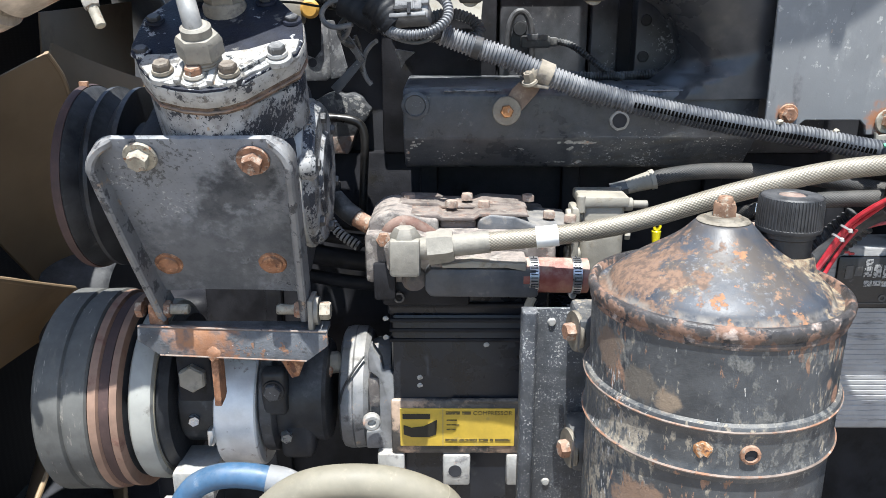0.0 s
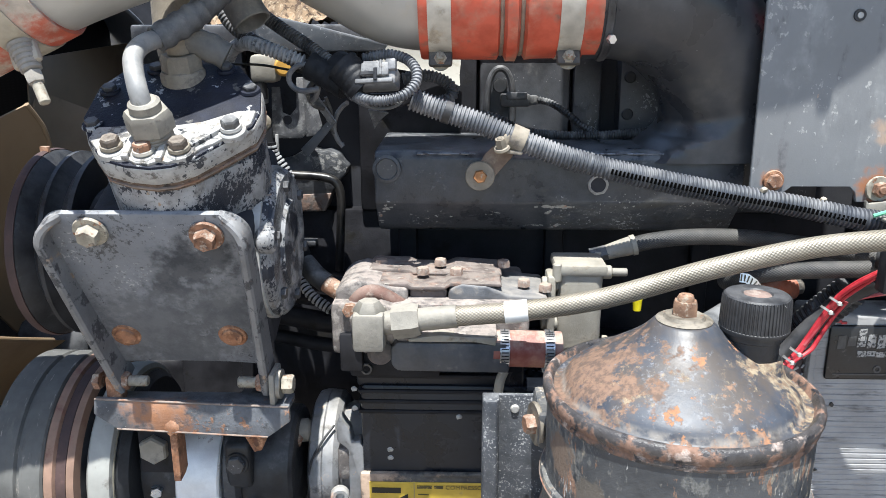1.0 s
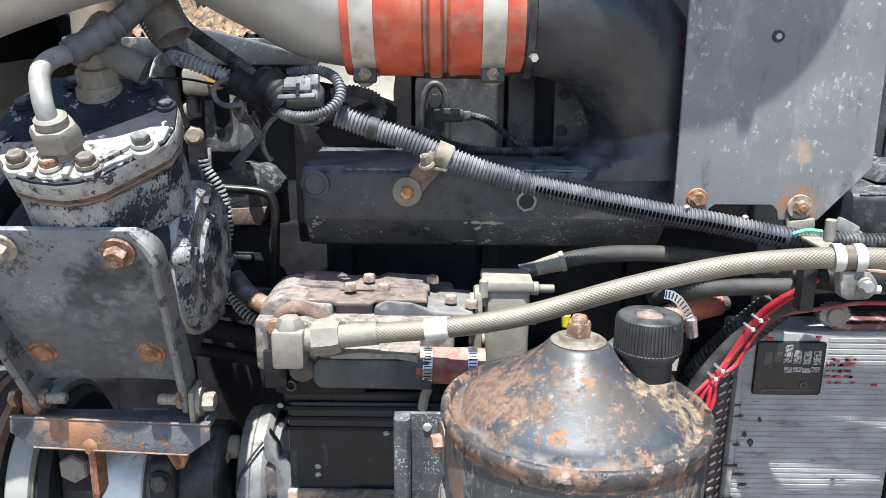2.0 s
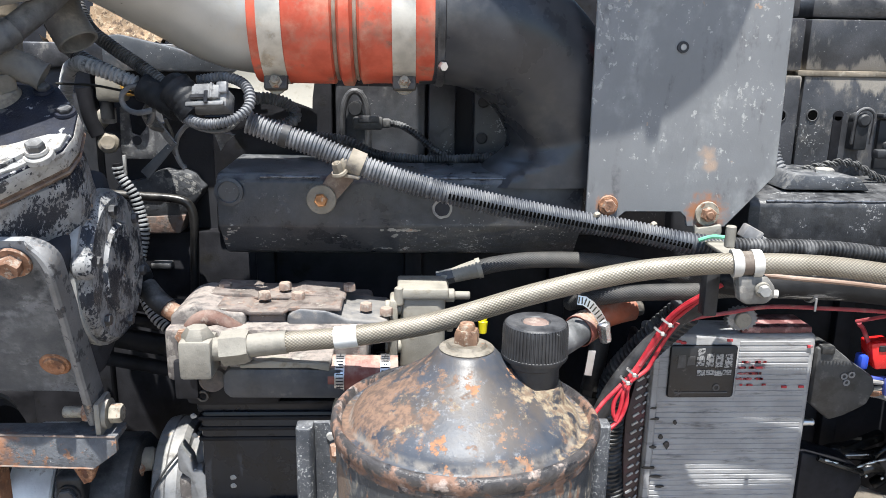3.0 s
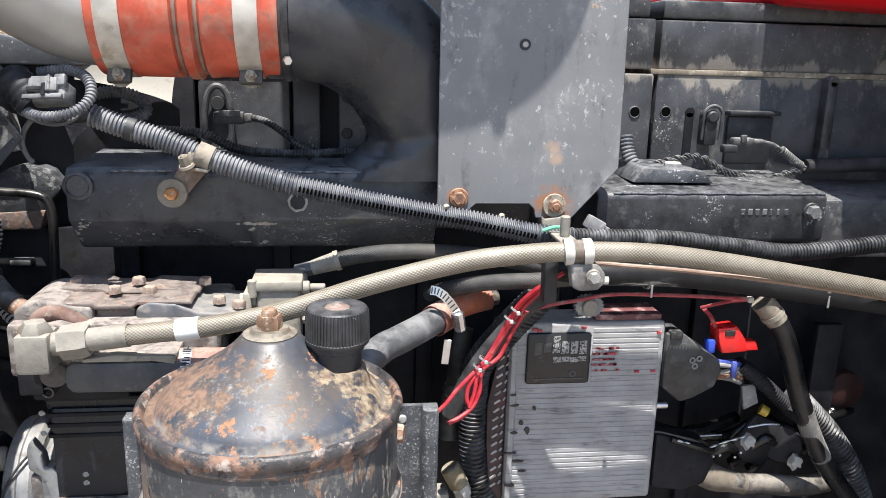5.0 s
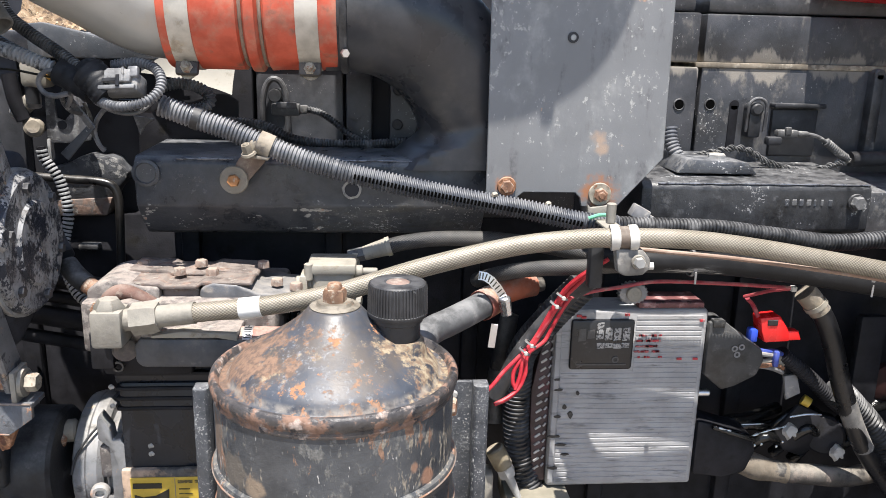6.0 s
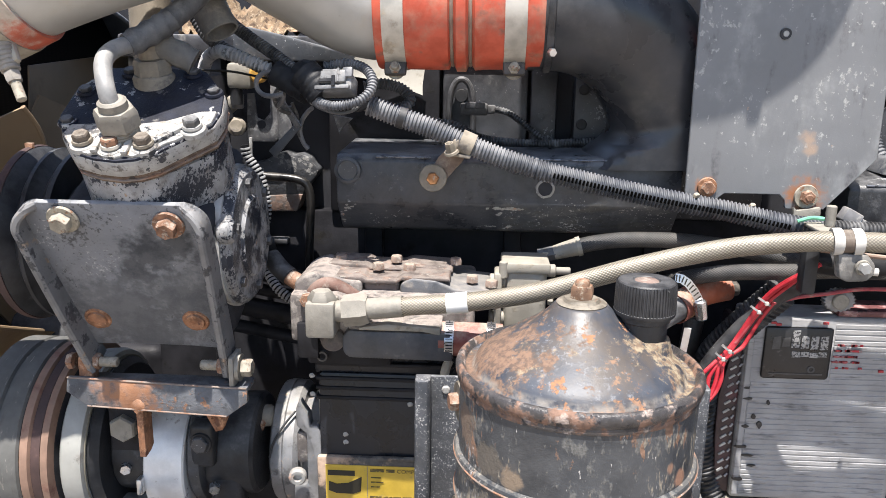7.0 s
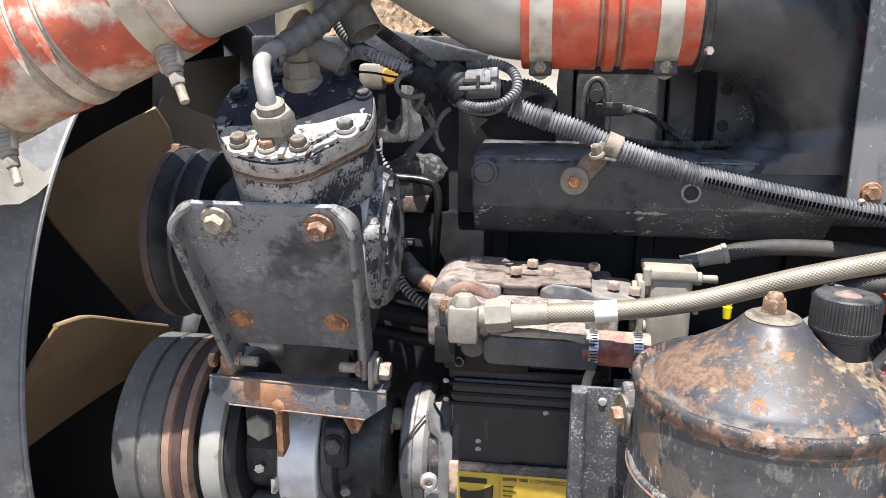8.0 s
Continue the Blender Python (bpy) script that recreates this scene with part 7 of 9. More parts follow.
def small_hoses():
    h = thing("fuel_hose", (0.3, 0.85, 1.34), "black fabric-covered fuel hose with a crimped end", "hose")
    part("hose", tube([(0.238, 0.852, 1.337), (0.262, 0.851, 1.3435), (0.30, 0.85, 1.3485), (0.36, 0.85, 1.3485), (0.42, 0.85, 1.342), (0.50, 0.84, 1.33), (0.62, 0.84, 1.32), (0.8, 0.85, 1.31)], 0.0092, 18, 0.005), M_BRAID_BLACK, h)
    part("ferrule", tube([(0.214, 0.853, 1.3295), (0.228, 0.853, 1.334), (0.244, 0.852, 1.3390)], lambda s, t: 0.0085 + 0.0025 * s / t, 20, 0.003), M_FITTING, h, "crimped steel end")
    part("ferrule_ring", tube([(0.2405, 0.852, 1.3378), (0.2455, 0.852, 1.3393)], 0.0118, 22, 0.003), M_CREAM, h)
    part("nut", tube([(0.196, 0.854, 1.325), (0.216, 0.853, 1.330)], 0.0088, 6, 0.004), M_BLOCK, h)
    h = thing("return_hose", (0.5, 0.77, 1.34), "black braided fuel hose running along the engine", "hose")
    part("hose", tube([(0.352, 0.868, 1.292), (0.3640, 0.842, 1.3045), (0.3789, 0.822, 1.3145), (0.3982, 0.810, 1.3215), (0.4202, 0.800, 1.3265), (0.4427, 0.793, 1.3292), (0.4661, 0.789, 1.331), (0.53, 0.7875, 1.3345), (0.62, 0.7835, 1.3330), (0.72, 0.776, 1.3270), (0.84, 0.77, 1.315), (1.0, 0.79, 1.29), (1.3, 0.85, 1.25)], 0.0092, 18, 0.005), M_BRAID_BLACK, h)
    h = thing("coolant_hose", (0.6, 0.74, 1.35), "black rubber hose with chalky dust on top", "hose")
    part("hose", tube([(0.47, 0.775, 1.349), (0.51, 0.753, 1.349), (0.56, 0.752, 1.3475), (0.62, 0.755, 1.3435), (0.70, 0.757, 1.3335), (0.80, 0.752, 1.3195), (0.92, 0.755, 1.300), (1.2, 0.82, 1.25)], 0.0125, 18, 0.006), M_RUBBER_CHALK, h)
    for x, z in ((0.575, 1.340), (0.78, 1.325)):
        part("tie", lathe([(0.0132, -0.002), (0.0144, -0.002), (0.0144, 0.002), (0.0132, 0.002)], (x, 0.755, z + 0.005), (0.97, 0, -0.1), 24), M_TIE_GREY, h, "grey cable tie")
        part("tie_tail", box(x - 0.0012, x + 0.0012, 0.740, 0.7415, z - 0.015, z - 0.001, 0.0004, seg=1), M_TIE_GREY, h)
    h = thing("pink_line", (0.6, 0.715, 1.36), "thin faded pink plastic line beside the braided hose", "line")
    part("line", tube([(0.47, 0.742, 1.368), (0.53, 0.722, 1.3665), (0.60, 0.720, 1.3605), (0.68, 0.722, 1.350), (0.78, 0.728, 1.334), (0.95, 0.75, 1.30)], 0.0024, 10, 0.006), M_PINK, h)
    # drain hose from the reservoir to the engine
    h = thing("reservoir_hose", (0.35, 0.78, 1.29), "dusty grey rubber hose joined to a rust-red sleeve", "hose")
    part("hose", tube([(0.246, 0.640, 1.232), (0.262, 0.710, 1.256), (0.2876, 0.755, 1.2662), (0.308, 0.775, 1.2692), (0.3253, 0.790, 1.2722), (0.3438, 0.808, 1.275), (0.362, 0.827, 1.2775)], 0.0158, 24, 0.005), M_HOSE_DARK, h)
    part("sleeve", tube([(0.358, 0.824, 1.2755), (0.366, 0.830, 1.2800), (0.379, 0.834, 1.2868), (0.4009, 0.840, 1.2910), (0.4200, 0.846, 1.2922)], lambda q, w: 0.0166 - 0.0035 * q / w, 24, 0.004), M_SLEEVE, h, "rust-red silicone sleeve")
    w = Vector((0.69, 0.71, 0.12)).normalized()
    for s, mt in ((0.0, M_BOLT_RUST), (-0.010, M_SILICONE_DARK)):
        p = Vector((0.3620, 0.8270, 1.2775)) + w * s
        part("worm_clamp", lathe([(0.0172, -0.005), (0.0184, -0.005), (0.0184, 0.005), (0.0172, 0.005)], p, w, 36), mt, h, "rusty slotted clamp" if s == 0 else "")
    # the slotted end of the band stands off the hose
    path = [Vector(v) for v in [(0.3453, 0.800, 1.3178), (0.3525, 0.799, 1.3169), (0.3602, 0.799, 1.3117), (0.3670, 0.800, 1.3037), (0.3738, 0.803, 1.2935), (0.3786, 0.808, 1.2833)]]
    b, prev, way = bmesh.new(), None, []
    for i, v in enumerate(path):
        d = (path[min(i + 1, 5)] - path[max(i - 1, 0)]).normalized()
        wide = Vector((-d.z, 0.25, d.x)).normalized() * 0.0050
        way.append((v, d, wide))
        ring = [b.verts.new(v + wide), b.verts.new(v - wide), b.verts.new(v - wide + Vector((0, 0.0012, 0))), b.verts.new(v + wide + Vector((0, 0.0012, 0)))]
        if prev:
            for j in range(4):
                b.faces.new((prev[j], prev[(j + 1) % 4], ring[(j + 1) % 4], ring[j]))
        else:
            b.faces.new(ring)
        prev = ring
    b.faces.new(prev)
    bmesh.ops.recalc_face_normals(b, faces=b.faces[:])
    strap = part("clamp_band_end", b, M_STEEL, h, "bright slotted clamp band end", 60)
    for i in range(10):
        u = 0.2 + i * 0.47
        v, d, wide = way[min(4, int(u))]
        c0 = v.lerp(way[min(4, int(u)) + 1][0], u - int(u))
        part("slot", box(-0.0036, 0.0036, -0.0008, 0.0008, -0.0007, 0.0007, 0.0002, Matrix.Translation(c0) @ Matrix((wide.normalized(), wide.cross(d).normalized(), d)).transposed().to_4x4(), 1), M_INK, strap)
    part("clamp_screw", rod((0.3766, 0.806, 1.2900), (0.3812, 0.806, 1.2670), 0.0075, 0.0065, 8, 0.0015), M_STEEL, h)
    part("clamp_tail", box(-0.0042, 0.0042, -0.0006, 0.0006, -0.030, 0.0, 0.0003, Matrix.Translation((0.368, 0.812, 1.2548)) @ Matrix.Rotation(radians(6), 4, "Y"), 1), M_STEEL, h)
    part("stub", rod((0.4190, 0.846, 1.2922), (0.4320, 0.847, 1.2935), 0.0105, 0.009, 8, 0.002), M_PUMP_DARK, h)


M_HOSE_DARK = worn("hose_dark", (0.075, 0.077, 0.08), 0.5, 0, 0.25, 30, [((0.16, 0.16, 0.16), 0.8, 0, 0.55, 0.72, 45)], (GREY_DUST, 0.4, 40), 0.12)
M_RUBBER_CHALK = worn("chalky_rubber", (0.011, 0.011, 0.012), 0.55, 0, 0.3, 40, [((0.050, 0.050, 0.051), 0.8, 0, 0.56, 0.70, 30, 8.0, (0.25, 1, 1)), ((0.34, 0.33, 0.31), 0.9, 0, 0.62, 0.66, 26, 9.0, (0.15, 1, 1))], None, 0.2, spec=0.25)
M_PINK = worn("pink_line", (0.26, 0.17, 0.13), 0.6, 0, 0.15, 40, [((0.35, 0.28, 0.24), 0.9, 0, 0.55, 0.7, 40)], (DUST, 0.4, 50), 0.1)
M_SLEEVE = worn("sleeve_red", (0.33, 0.085, 0.036), 0.6, 0, 0.2, 40, [((0.2, 0.08, 0.05), 0.85, 0, 0.52, 0.68, 30)], (DUST, 0.4, 50), 0.15)
small_hoses()


def coolant_loops():
    """Two large hoses at the foot of the accessory drive."""
    h = thing("blue_hose", (-0.22, 0.69, 1.03), "blue silicone heater hose with a taped end", "hose")
    part("hose", tube([(-0.312, 0.71, 0.93), (-0.300, 0.702, 0.972), (-0.290, 0.70, 0.997), (-0.281, 0.70, 1.015), (-0.267, 0.70, 1.031), (-0.245, 0.70, 1.041), (-0.220, 0.70, 1.043), (-0.195, 0.70, 1.040), (-0.180, 0.70, 1.034)], 0.0138, 26, 0.006), M_HOSE_BLUE, h)
    part("taped_end", tube([(-0.190, 0.70, 1.0385), (-0.171, 0.70, 1.034), (-0.156, 0.70, 1.022), (-0.146, 0.703, 1.000), (-0.141, 0.712, 0.965), (-0.14, 0.72, 0.93)], 0.0156, 26, 0.005), M_HOSE_GREY, h, "grey tape wound round the hose")
    h = thing("tan_hose", (-0.08, 0.70, 1.03), "dusty tan heater hose arching forward", "hose")
    part("hose", tube([(-0.205, 0.68, 0.94), (-0.190, 0.678, 1.001), (-0.177, 0.677, 1.020), (-0.155, 0.677, 1.037), (-0.127, 0.677, 1.047), (-0.091, 0.677, 1.050), (-0.055, 0.677, 1.047), (-0.025, 0.678, 1.037), (-0.001, 0.68, 1.021), (0.013, 0.682, 0.995), (0.022, 0.69, 0.95)], 0.0192, 28, 0.006), M_HOSE_TAN, h)
    part("end_band", tube([(-0.006, 0.6795, 1.026), (0.002, 0.6805, 1.017), (0.008, 0.681, 1.006)], 0.0204, 28, 0.004), M_HOSE_TAN, h)


coolant_loops()


# ---- control module ----
def control_module():
    e = thing("control_module", (0.547, 0.9, 1.015), "ribbed aluminium engine control module with a black badge", "control module")
    x0, x1, y0, z0, z1 = 0.450, 0.6455, 0.850, 1.015, 1.259
    part("case", box(x0, x1, y0, 0.905, z0, z1, 0.005, seg=3), M_ECM, e)
    # ribs across the face
    n = 33
    for i in range(n):
        z = z0 + 0.007 + (z1 - z0 - 0.014) * (i + 0.5) / n
        left = 0.553 if 1.178 < z < 1.256 else x0 + 0.010
        part("rib", box(left, x1 - 0.007, y0 - 0.0007, y0 + 0.001, z - 0.0026, z + 0.0026, 0.0005, seg=1), M_ECM, e)
    part("left_margin", box(x0 + 0.0015, x0 + 0.009, y0 - 0.002, y0 + 0.001, z0 + 0.006, z1 - 0.006, 0.001, seg=1), M_ECM, e)
    bd = part("badge", box(0.470, 0.550, y0 - 0.0045, y0 + 0.001, 1.181, 1.247, 0.0035), M_BADGE, e, "black badge with worn silver lettering bars")
    yb = y0 - 0.0047
    for i in range(6):
        x = 0.479 + i * 0.0112
        lo, hi = (1.2190, 1.2225, 1.2215, 1.2205, 1.2200, 1.2195)[i], (1.2360, 1.2345, 1.2440, 1.2375, 1.2370, 1.2375)[i]
        part("letter_bar", prism([(x, lo), (x + 0.0095, lo + 0.001), (x + 0.0092, hi), (x + 0.0006, hi - 0.0008)], yb - 0.0004, yb + 0.0006, "y"), M_BADGE_INK if i > 1 else M_BADGE_FAINT, bd)
    for i in range(4):
        x = 0.503 + i * 0.0105
        part("letter_bar", box(x, x + 0.0098, yb - 0.0004, yb + 0.0006, 1.2095 + 0.0012 * (i % 2), 1.2170 - 0.001 * (i == 2)), M_BADGE_INK, bd)
    part("underline", box(0.478, 0.542, yb - 0.0003, yb + 0.0006, 1.1872, 1.1890), M_BADGE_FAINT, bd)
    for x in (0.528,):
        part("badge_ring", lathe([(0.0025, 0), (0.0045, 0), (0.0045, 0.0006), (0.0025, 0.0006)], (x, yb, 1.1945), (0, -1, 0), 16), M_BADGE_FAINT, bd)
    # smeared red marks on the ribs and along the top
    rnd = random.Random(5)
    for i in range(34):
        x, z = rnd.uniform(0.555, 0.586), rnd.choice((1.2255, 1.2185, 1.211, 1.204, 1.1965))
        w = rnd.uniform(0.0015, 0.0045)
        part("red_mark", box(x, x + w, y0 - 0.0027, y0 - 0.0020, z - 0.0012, z + 0.0014), M_REDPAINT, e)
    for i in range(16):
        x, z = rnd.uniform(0.554, 0.584), rnd.choice((1.2255, 1.2185, 1.211, 1.204))
        w, h = rnd.uniform(0.004, 0.010), rnd.uniform(0.0010, 0.0022)
        ring = [(x + w * (0.35 + 0.35 * rnd.random()) * math.cos(a), z + h * (0.6 + 0.6 * rnd.random()) * math.sin(a)) for a in (math.pi * 2 * q / 9 for q in range(9))]
        part("red_smear", prism(ring, y0 - 0.0023, y0 - 0.0006, "y"), M_RED_SMEAR, e)
    for x, z in ((0.609, 1.1935), (0.630, 1.1935), (0.476, 1.2515), (0.482, 1.2495), (0.537, 1.2525), (0.634, 1.2445)):
        part("red_mark", box(x, x + 0.006, y0 - 0.0027, y0 - 0.0004, z - 0.0012, z + 0.0015), M_REDPAINT, e)
    for x, z, w, h in ((0.459, 1.116, 0.008, 0.0026), (0.476, 1.118, 0.005, 0.006), (0.457, 1.088, 0.011, 0.0024), (0.466, 1.076, 0.012, 0.0022), (0.458, 1.043, 0.010, 0.0030), (0.468, 1.129, 0.004, 0.005), (0.459, 1.153, 0.009, 0.0020), (0.472, 1.062, 0.009, 0.0018), (0.456, 1.167, 0.006, 0.0024), (0.484, 1.148, 0.003, 0.004)):
        ring = [(x + w * (0.5 + 0.35 * rnd.random()) * math.cos(a), z + h * (0.6 + 0.4 * rnd.random()) * math.sin(a)) for a in (math.pi * 2 * q / 9 for q in range(9))]
        part("black_drip", prism(ring, y0 - 0.0024, y0 - 0.0004, "y"), M_BADGE, e)
    # cooler plate at its side with a column of slots
    side = part("side_plate", prism([(0.4325, 1.02), (0.4495, 1.02), (0.4495, 1.245), (0.4425, 1.245), (0.4255, 1.15), (0.4265, 1.10)], 0.856, 0.92, "y", 0.002), M_ECM_SIDE, e, "dark maroon cooler plate with slots")
    for i in range(17):
        z = 1.04 + i * 0.0115
        x = 0.4375 + 0.006 * max(0, (z - 1.13) / 0.11)
        part("slot_edge", box(-0.0045, 0.0045, -0.001, 0.001, -0.0016, 0.0016, 0.0005, Matrix.Translation((x - 0.001, 0.8555, z)) @ Matrix.Rotation(radians(-35), 4, "Y"), 1), M_CAST, side)
        part("slot_edge", box(-0.0028, 0.0028, -0.001, 0.001, -0.0013, 0.0013, 0.0004, Matrix.Translation((x + 0.0075, 0.8552, z + 0.004)) @ Matrix.Rotation(radians(-55), 4, "Y"), 1), M_ECM, side)
    part("top_flange", box(0.555, 0.640, 0.853, 0.90, 1.2595, 1.2675, 0.002), M_RED_FADED, e, "red-stained top edge")
    # plugs on its rear end
    pl = part("plug", prism([(0.646, 1.243), (0.668, 1.243), (0.690, 1.226), (0.720, 1.206), (0.724, 1.190), (0.716, 1.170), (0.690, 1.156), (0.672, 1.150), (0.646, 1.172)], 0.846, 0.892, "y", 0.004), M_PLUG, e, "dusty black connector plug")
    part("plug_latch", box(0.650, 0.666, 0.843, 0.86, 1.236, 1.2465, 0.002), M_PLUG, pl)
    for i, (dx, dz) in enumerate(((0, 0), (0.009, 0.002), (0.004, -0.008))):
        part("pin_ring", lathe([(0.0022, 0), (0.0042, 0), (0.0042, 0.001), (0.0022, 0.001)], (0.682 + dx, 0.8455, 1.208 + dz), (0, -1, 0), 14), M_TIE_GREY, pl)
    part("stud", rod((0.645, 0.865, 1.139), (0.664, 0.865, 1.139), 0.0048, seg=14, edge=0.001), M_STEEL, e)
    lp = part("plug", prism([(0.648, 1.105), (0.668, 1.100), (0.725, 1.082), (0.733, 1.060), (0.722, 1.028), (0.690, 1.020), (0.648, 1.026)], 0.852, 0.90, "y", 0.006), M_NEAR_BLACK, e, "oily black connector plug")
    part("plug_band", tube([(0.668, 0.850, 1.098), (0.700, 0.846, 1.088), (0.726, 0.850, 1.078)], 0.004, 10, 0.004), M_GLOSS, lp)
    return e


M_RED_SMEAR = worn("red_smear", (0.36, 0.10, 0.105), 0.6, 0, 0.3, 60, [((0.27, 0.24, 0.24), 0.6, 0, 0.50, 0.60, 240, 8.0)], None, 0.2)
M_RED_FADED = worn("faded_red", (0.16, 0.06, 0.06), 0.6, 0, 0.3, 60, [((0.36, 0.22, 0.21), 0.8, 0, 0.5, 0.62, 60), ((0.03, 0.02, 0.02), 0.6, 0, 0.56, 0.64, 90)], None, 0.3)
M_BADGE_FAINT = worn("badge_faint", (0.07, 0.07, 0.072), 0.5, 0.1, 0.3, 100, (), None, 0.1)
M_PLUG = worn("plug_plastic", (0.03, 0.03, 0.03), 0.5, 0, 0.3, 40, [((0.12, 0.115, 0.11), 0.9, 0, 0.54, 0.7, 60)], (GREY_DUST, 0.3, 40), 0.2)
M_GLOSS = worn("oily_black", (0.008, 0.008, 0.008), 0.14, 0, 0.3, 30, [((0.03, 0.028, 0.025), 0.5, 0, 0.62, 0.74, 90, 9.0)], None, 1.0, 90, spec=0.5)
control_module()


def red_wires():
    w = thing("red_wiring", (0.43, 0.78, 1.25), "bundle of bright red wires held by white cable ties", "wiring")
    sets = [[(0.478, 0.745, 1.352), (0.4706, 0.75, 1.3448), (0.4524, 0.765, 1.3262), (0.4399, 0.778, 1.3063), (0.4299, 0.784, 1.2838), (0.418, 0.786, 1.2585), (0.4065, 0.785, 1.2394), (0.3877, 0.78, 1.2207), (0.375, 0.776, 1.2095), (0.3627, 0.77, 1.1967), (0.3529, 0.768, 1.1873)],
            [(0.4647, 0.752, 1.3394), (0.4479, 0.768, 1.319), (0.438, 0.78, 1.2993), (0.4261, 0.785, 1.2719), (0.4143, 0.786, 1.2488), (0.3987, 0.783, 1.2272), (0.3876, 0.779, 1.2093), (0.3865, 0.776, 1.194), (0.3905, 0.775, 1.1857), (0.3789, 0.771, 1.1773), (0.3656, 0.766, 1.1741)],
            [(0.4612, 0.757, 1.3318), (0.4454, 0.779, 1.3027), (0.4342, 0.784, 1.2838), (0.4222, 0.786, 1.2598), (0.4097, 0.785, 1.2381), (0.4019, 0.782, 1.2209), (0.4009, 0.779, 1.2057), (0.3929, 0.775, 1.1884), (0.3785, 0.77, 1.1791), (0.3641, 0.765, 1.174)],
            [(0.4486, 0.78, 1.2979), (0.4393, 0.785, 1.2782), (0.4291, 0.787, 1.2547), (0.4222, 0.786, 1.2421), (0.4074, 0.784, 1.2319), (0.3986, 0.782, 1.2236), (0.3946, 0.778, 1.203), (0.3889, 0.774, 1.1876)]]
    for s in sets:
        part("wire", tube(s, 0.0024, 10, 0.005), M_WIRE_RED, w)
    part("long_wire", tube([(0.414, 0.785, 1.248), (0.440, 0.786, 1.288), (0.470, 0.79, 1.300), (0.510, 0.79, 1.307), (0.552, 0.79, 1.3135), (0.62, 0.79, 1.3115), (0.68, 0.792, 1.3075), (0.717, 0.792, 1.3045)], 0.0024, 8, 0.005), M_WIRE_DARKRED, w, "thin dark red wire")
    part("long_wire", tube([(0.717, 0.792, 1.3045), (0.700, 0.81, 1.296), (0.690, 0.83, 1.285), (0.683, 0.84, 1.279)], 0.0022, 8, 0.005), M_WIRE_DARKRED, w)
    for x, y, z in ((0.3996, 0.783, 1.2318), (0.4060, 0.783, 1.2410), (0.4324, 0.783, 1.288), (0.4390, 0.781, 1.2985)):
        d = Vector((0.55, 0.05, 0.83))
        part("tie", lathe([(0.0068, -0.0012), (0.0077, -0.0012), (0.0077, 0.0012), (0.0068, 0.0012)], (x, y, z), d, 18), M_TIE_GREY, w, "pale cable tie")
        part("tie_head", box(x - 0.002, x + 0.002, y - 0.0095, y - 0.006, z - 0.0022, z + 0.0022, 0.0008, seg=1), M_TIE, w)
    part("tie_knot", box(0.7135, 0.7205, 0.787, 0.795, 1.301, 1.308, 0.002), M_TIE, w)
    return w


M_WIRE_DARKRED = worn("dark_red_wire", (0.33, 0.03, 0.045), 0.45, 0, 0.2, 60, [((0.3, 0.16, 0.14), 0.85, 0, 0.55, 0.7, 60)], (DUST, 0.3, 60), 0.05)
red_wires()


def behind_module():
    h = thing("large_conduit", (0.415, 0.86, 1.1), "large black corrugated conduit beside the module", "wiring conduit")
    part("conduit", corrugated([(0.470, 0.815, 1.30), (0.440, 0.835, 1.255), (0.412, 0.858, 1.20), (0.410, 0.868, 1.14), (0.413, 0.870, 1.08), (0.424, 0.868, 1.03), (0.445, 0.86, 0.98)], 0.0185, 0.0062, 0.14, 20), M_CONDUIT_DARK, h)
    h = thing("black_tube", (0.44, 0.80, 1.28), "smooth black hose passing down behind the red wires", "hose")
    part("hose", tube([(0.475, 0.775, 1.322), (0.455, 0.795, 1.298), (0.425, 0.805, 1.258), (0.395, 0.805, 1.215), (0.37, 0.80, 1.165)], 0.0095, 16, 0.005), M_RUBBER, h)
    s = thing("pressure_sensor", (0.385, 0.9, 1.15), "grimy brass and black pressure sensor in a port", "sensor")
    part("body", tube([(0.402, 0.905, 1.235), (0.396, 0.90, 1.20), (0.392, 0.90, 1.17)], 0.012, 18, 0.005), M_PUMP_DARK, s)
    part("collar", hexagon((0.392, 0.90, 1.172), (-0.1, 0, -1), 0.022, 0.014), M_PUMP_DARK, s)
    part("lower", tube([(0.391, 0.90, 1.16), (0.385, 0.895, 1.12), (0.383, 0.89, 1.09)], 0.014, 18, 0.005), M_PUMP_DARK, s)
    part("band", rod((0.390, 0.887, 1.148), (0.3885, 0.887, 1.138), 0.0125, seg=18), M_CREAM_DARK, s)
    f = thing("hose_fitting", (0.39, 0.85, 1.05), "tan hose end with a steel fitting and lock nut", "fitting")
    part("sleeve", rod((0.378, 0.84, 1.078), (0.392, 0.838, 1.052), 0.0125, seg=20, edge=0.002), M_CREAM_DARK, f)
    part("nut", hexagon((0.392, 0.838, 1.052), (0.45, -0.05, -0.9), 0.020, 0.014), M_CAST, f)
    part("nipple", rod((0.398, 0.836, 1.040), (0.412, 0.832, 1.010), 0.0065, 0.004, 16, 0.001), M_CAST, f)
    part("block", box(0.350, 0.378, 0.83, 0.86, 0.995, 1.045, 0.004), M_FITTING, f)
    t = thing("tan_tray", (0.43, 0.83, 1.0), "weathered tan wooden block under the module", "block")
    part("block", box(0.395, 0.478, 0.815, 0.90, 0.985, 1.0125, 0.002), M_HOSE_TAN, t)


M_CREAM_DARK = worn("dull_brass", (0.22, 0.18, 0.11), 0.6, 0.2, 0.3, 40, [((0.09, 0.075, 0.06), 0.8, 0, 0.52, 0.68, 40)], (DUST, 0.5, 50), 0.3)
behind_module()


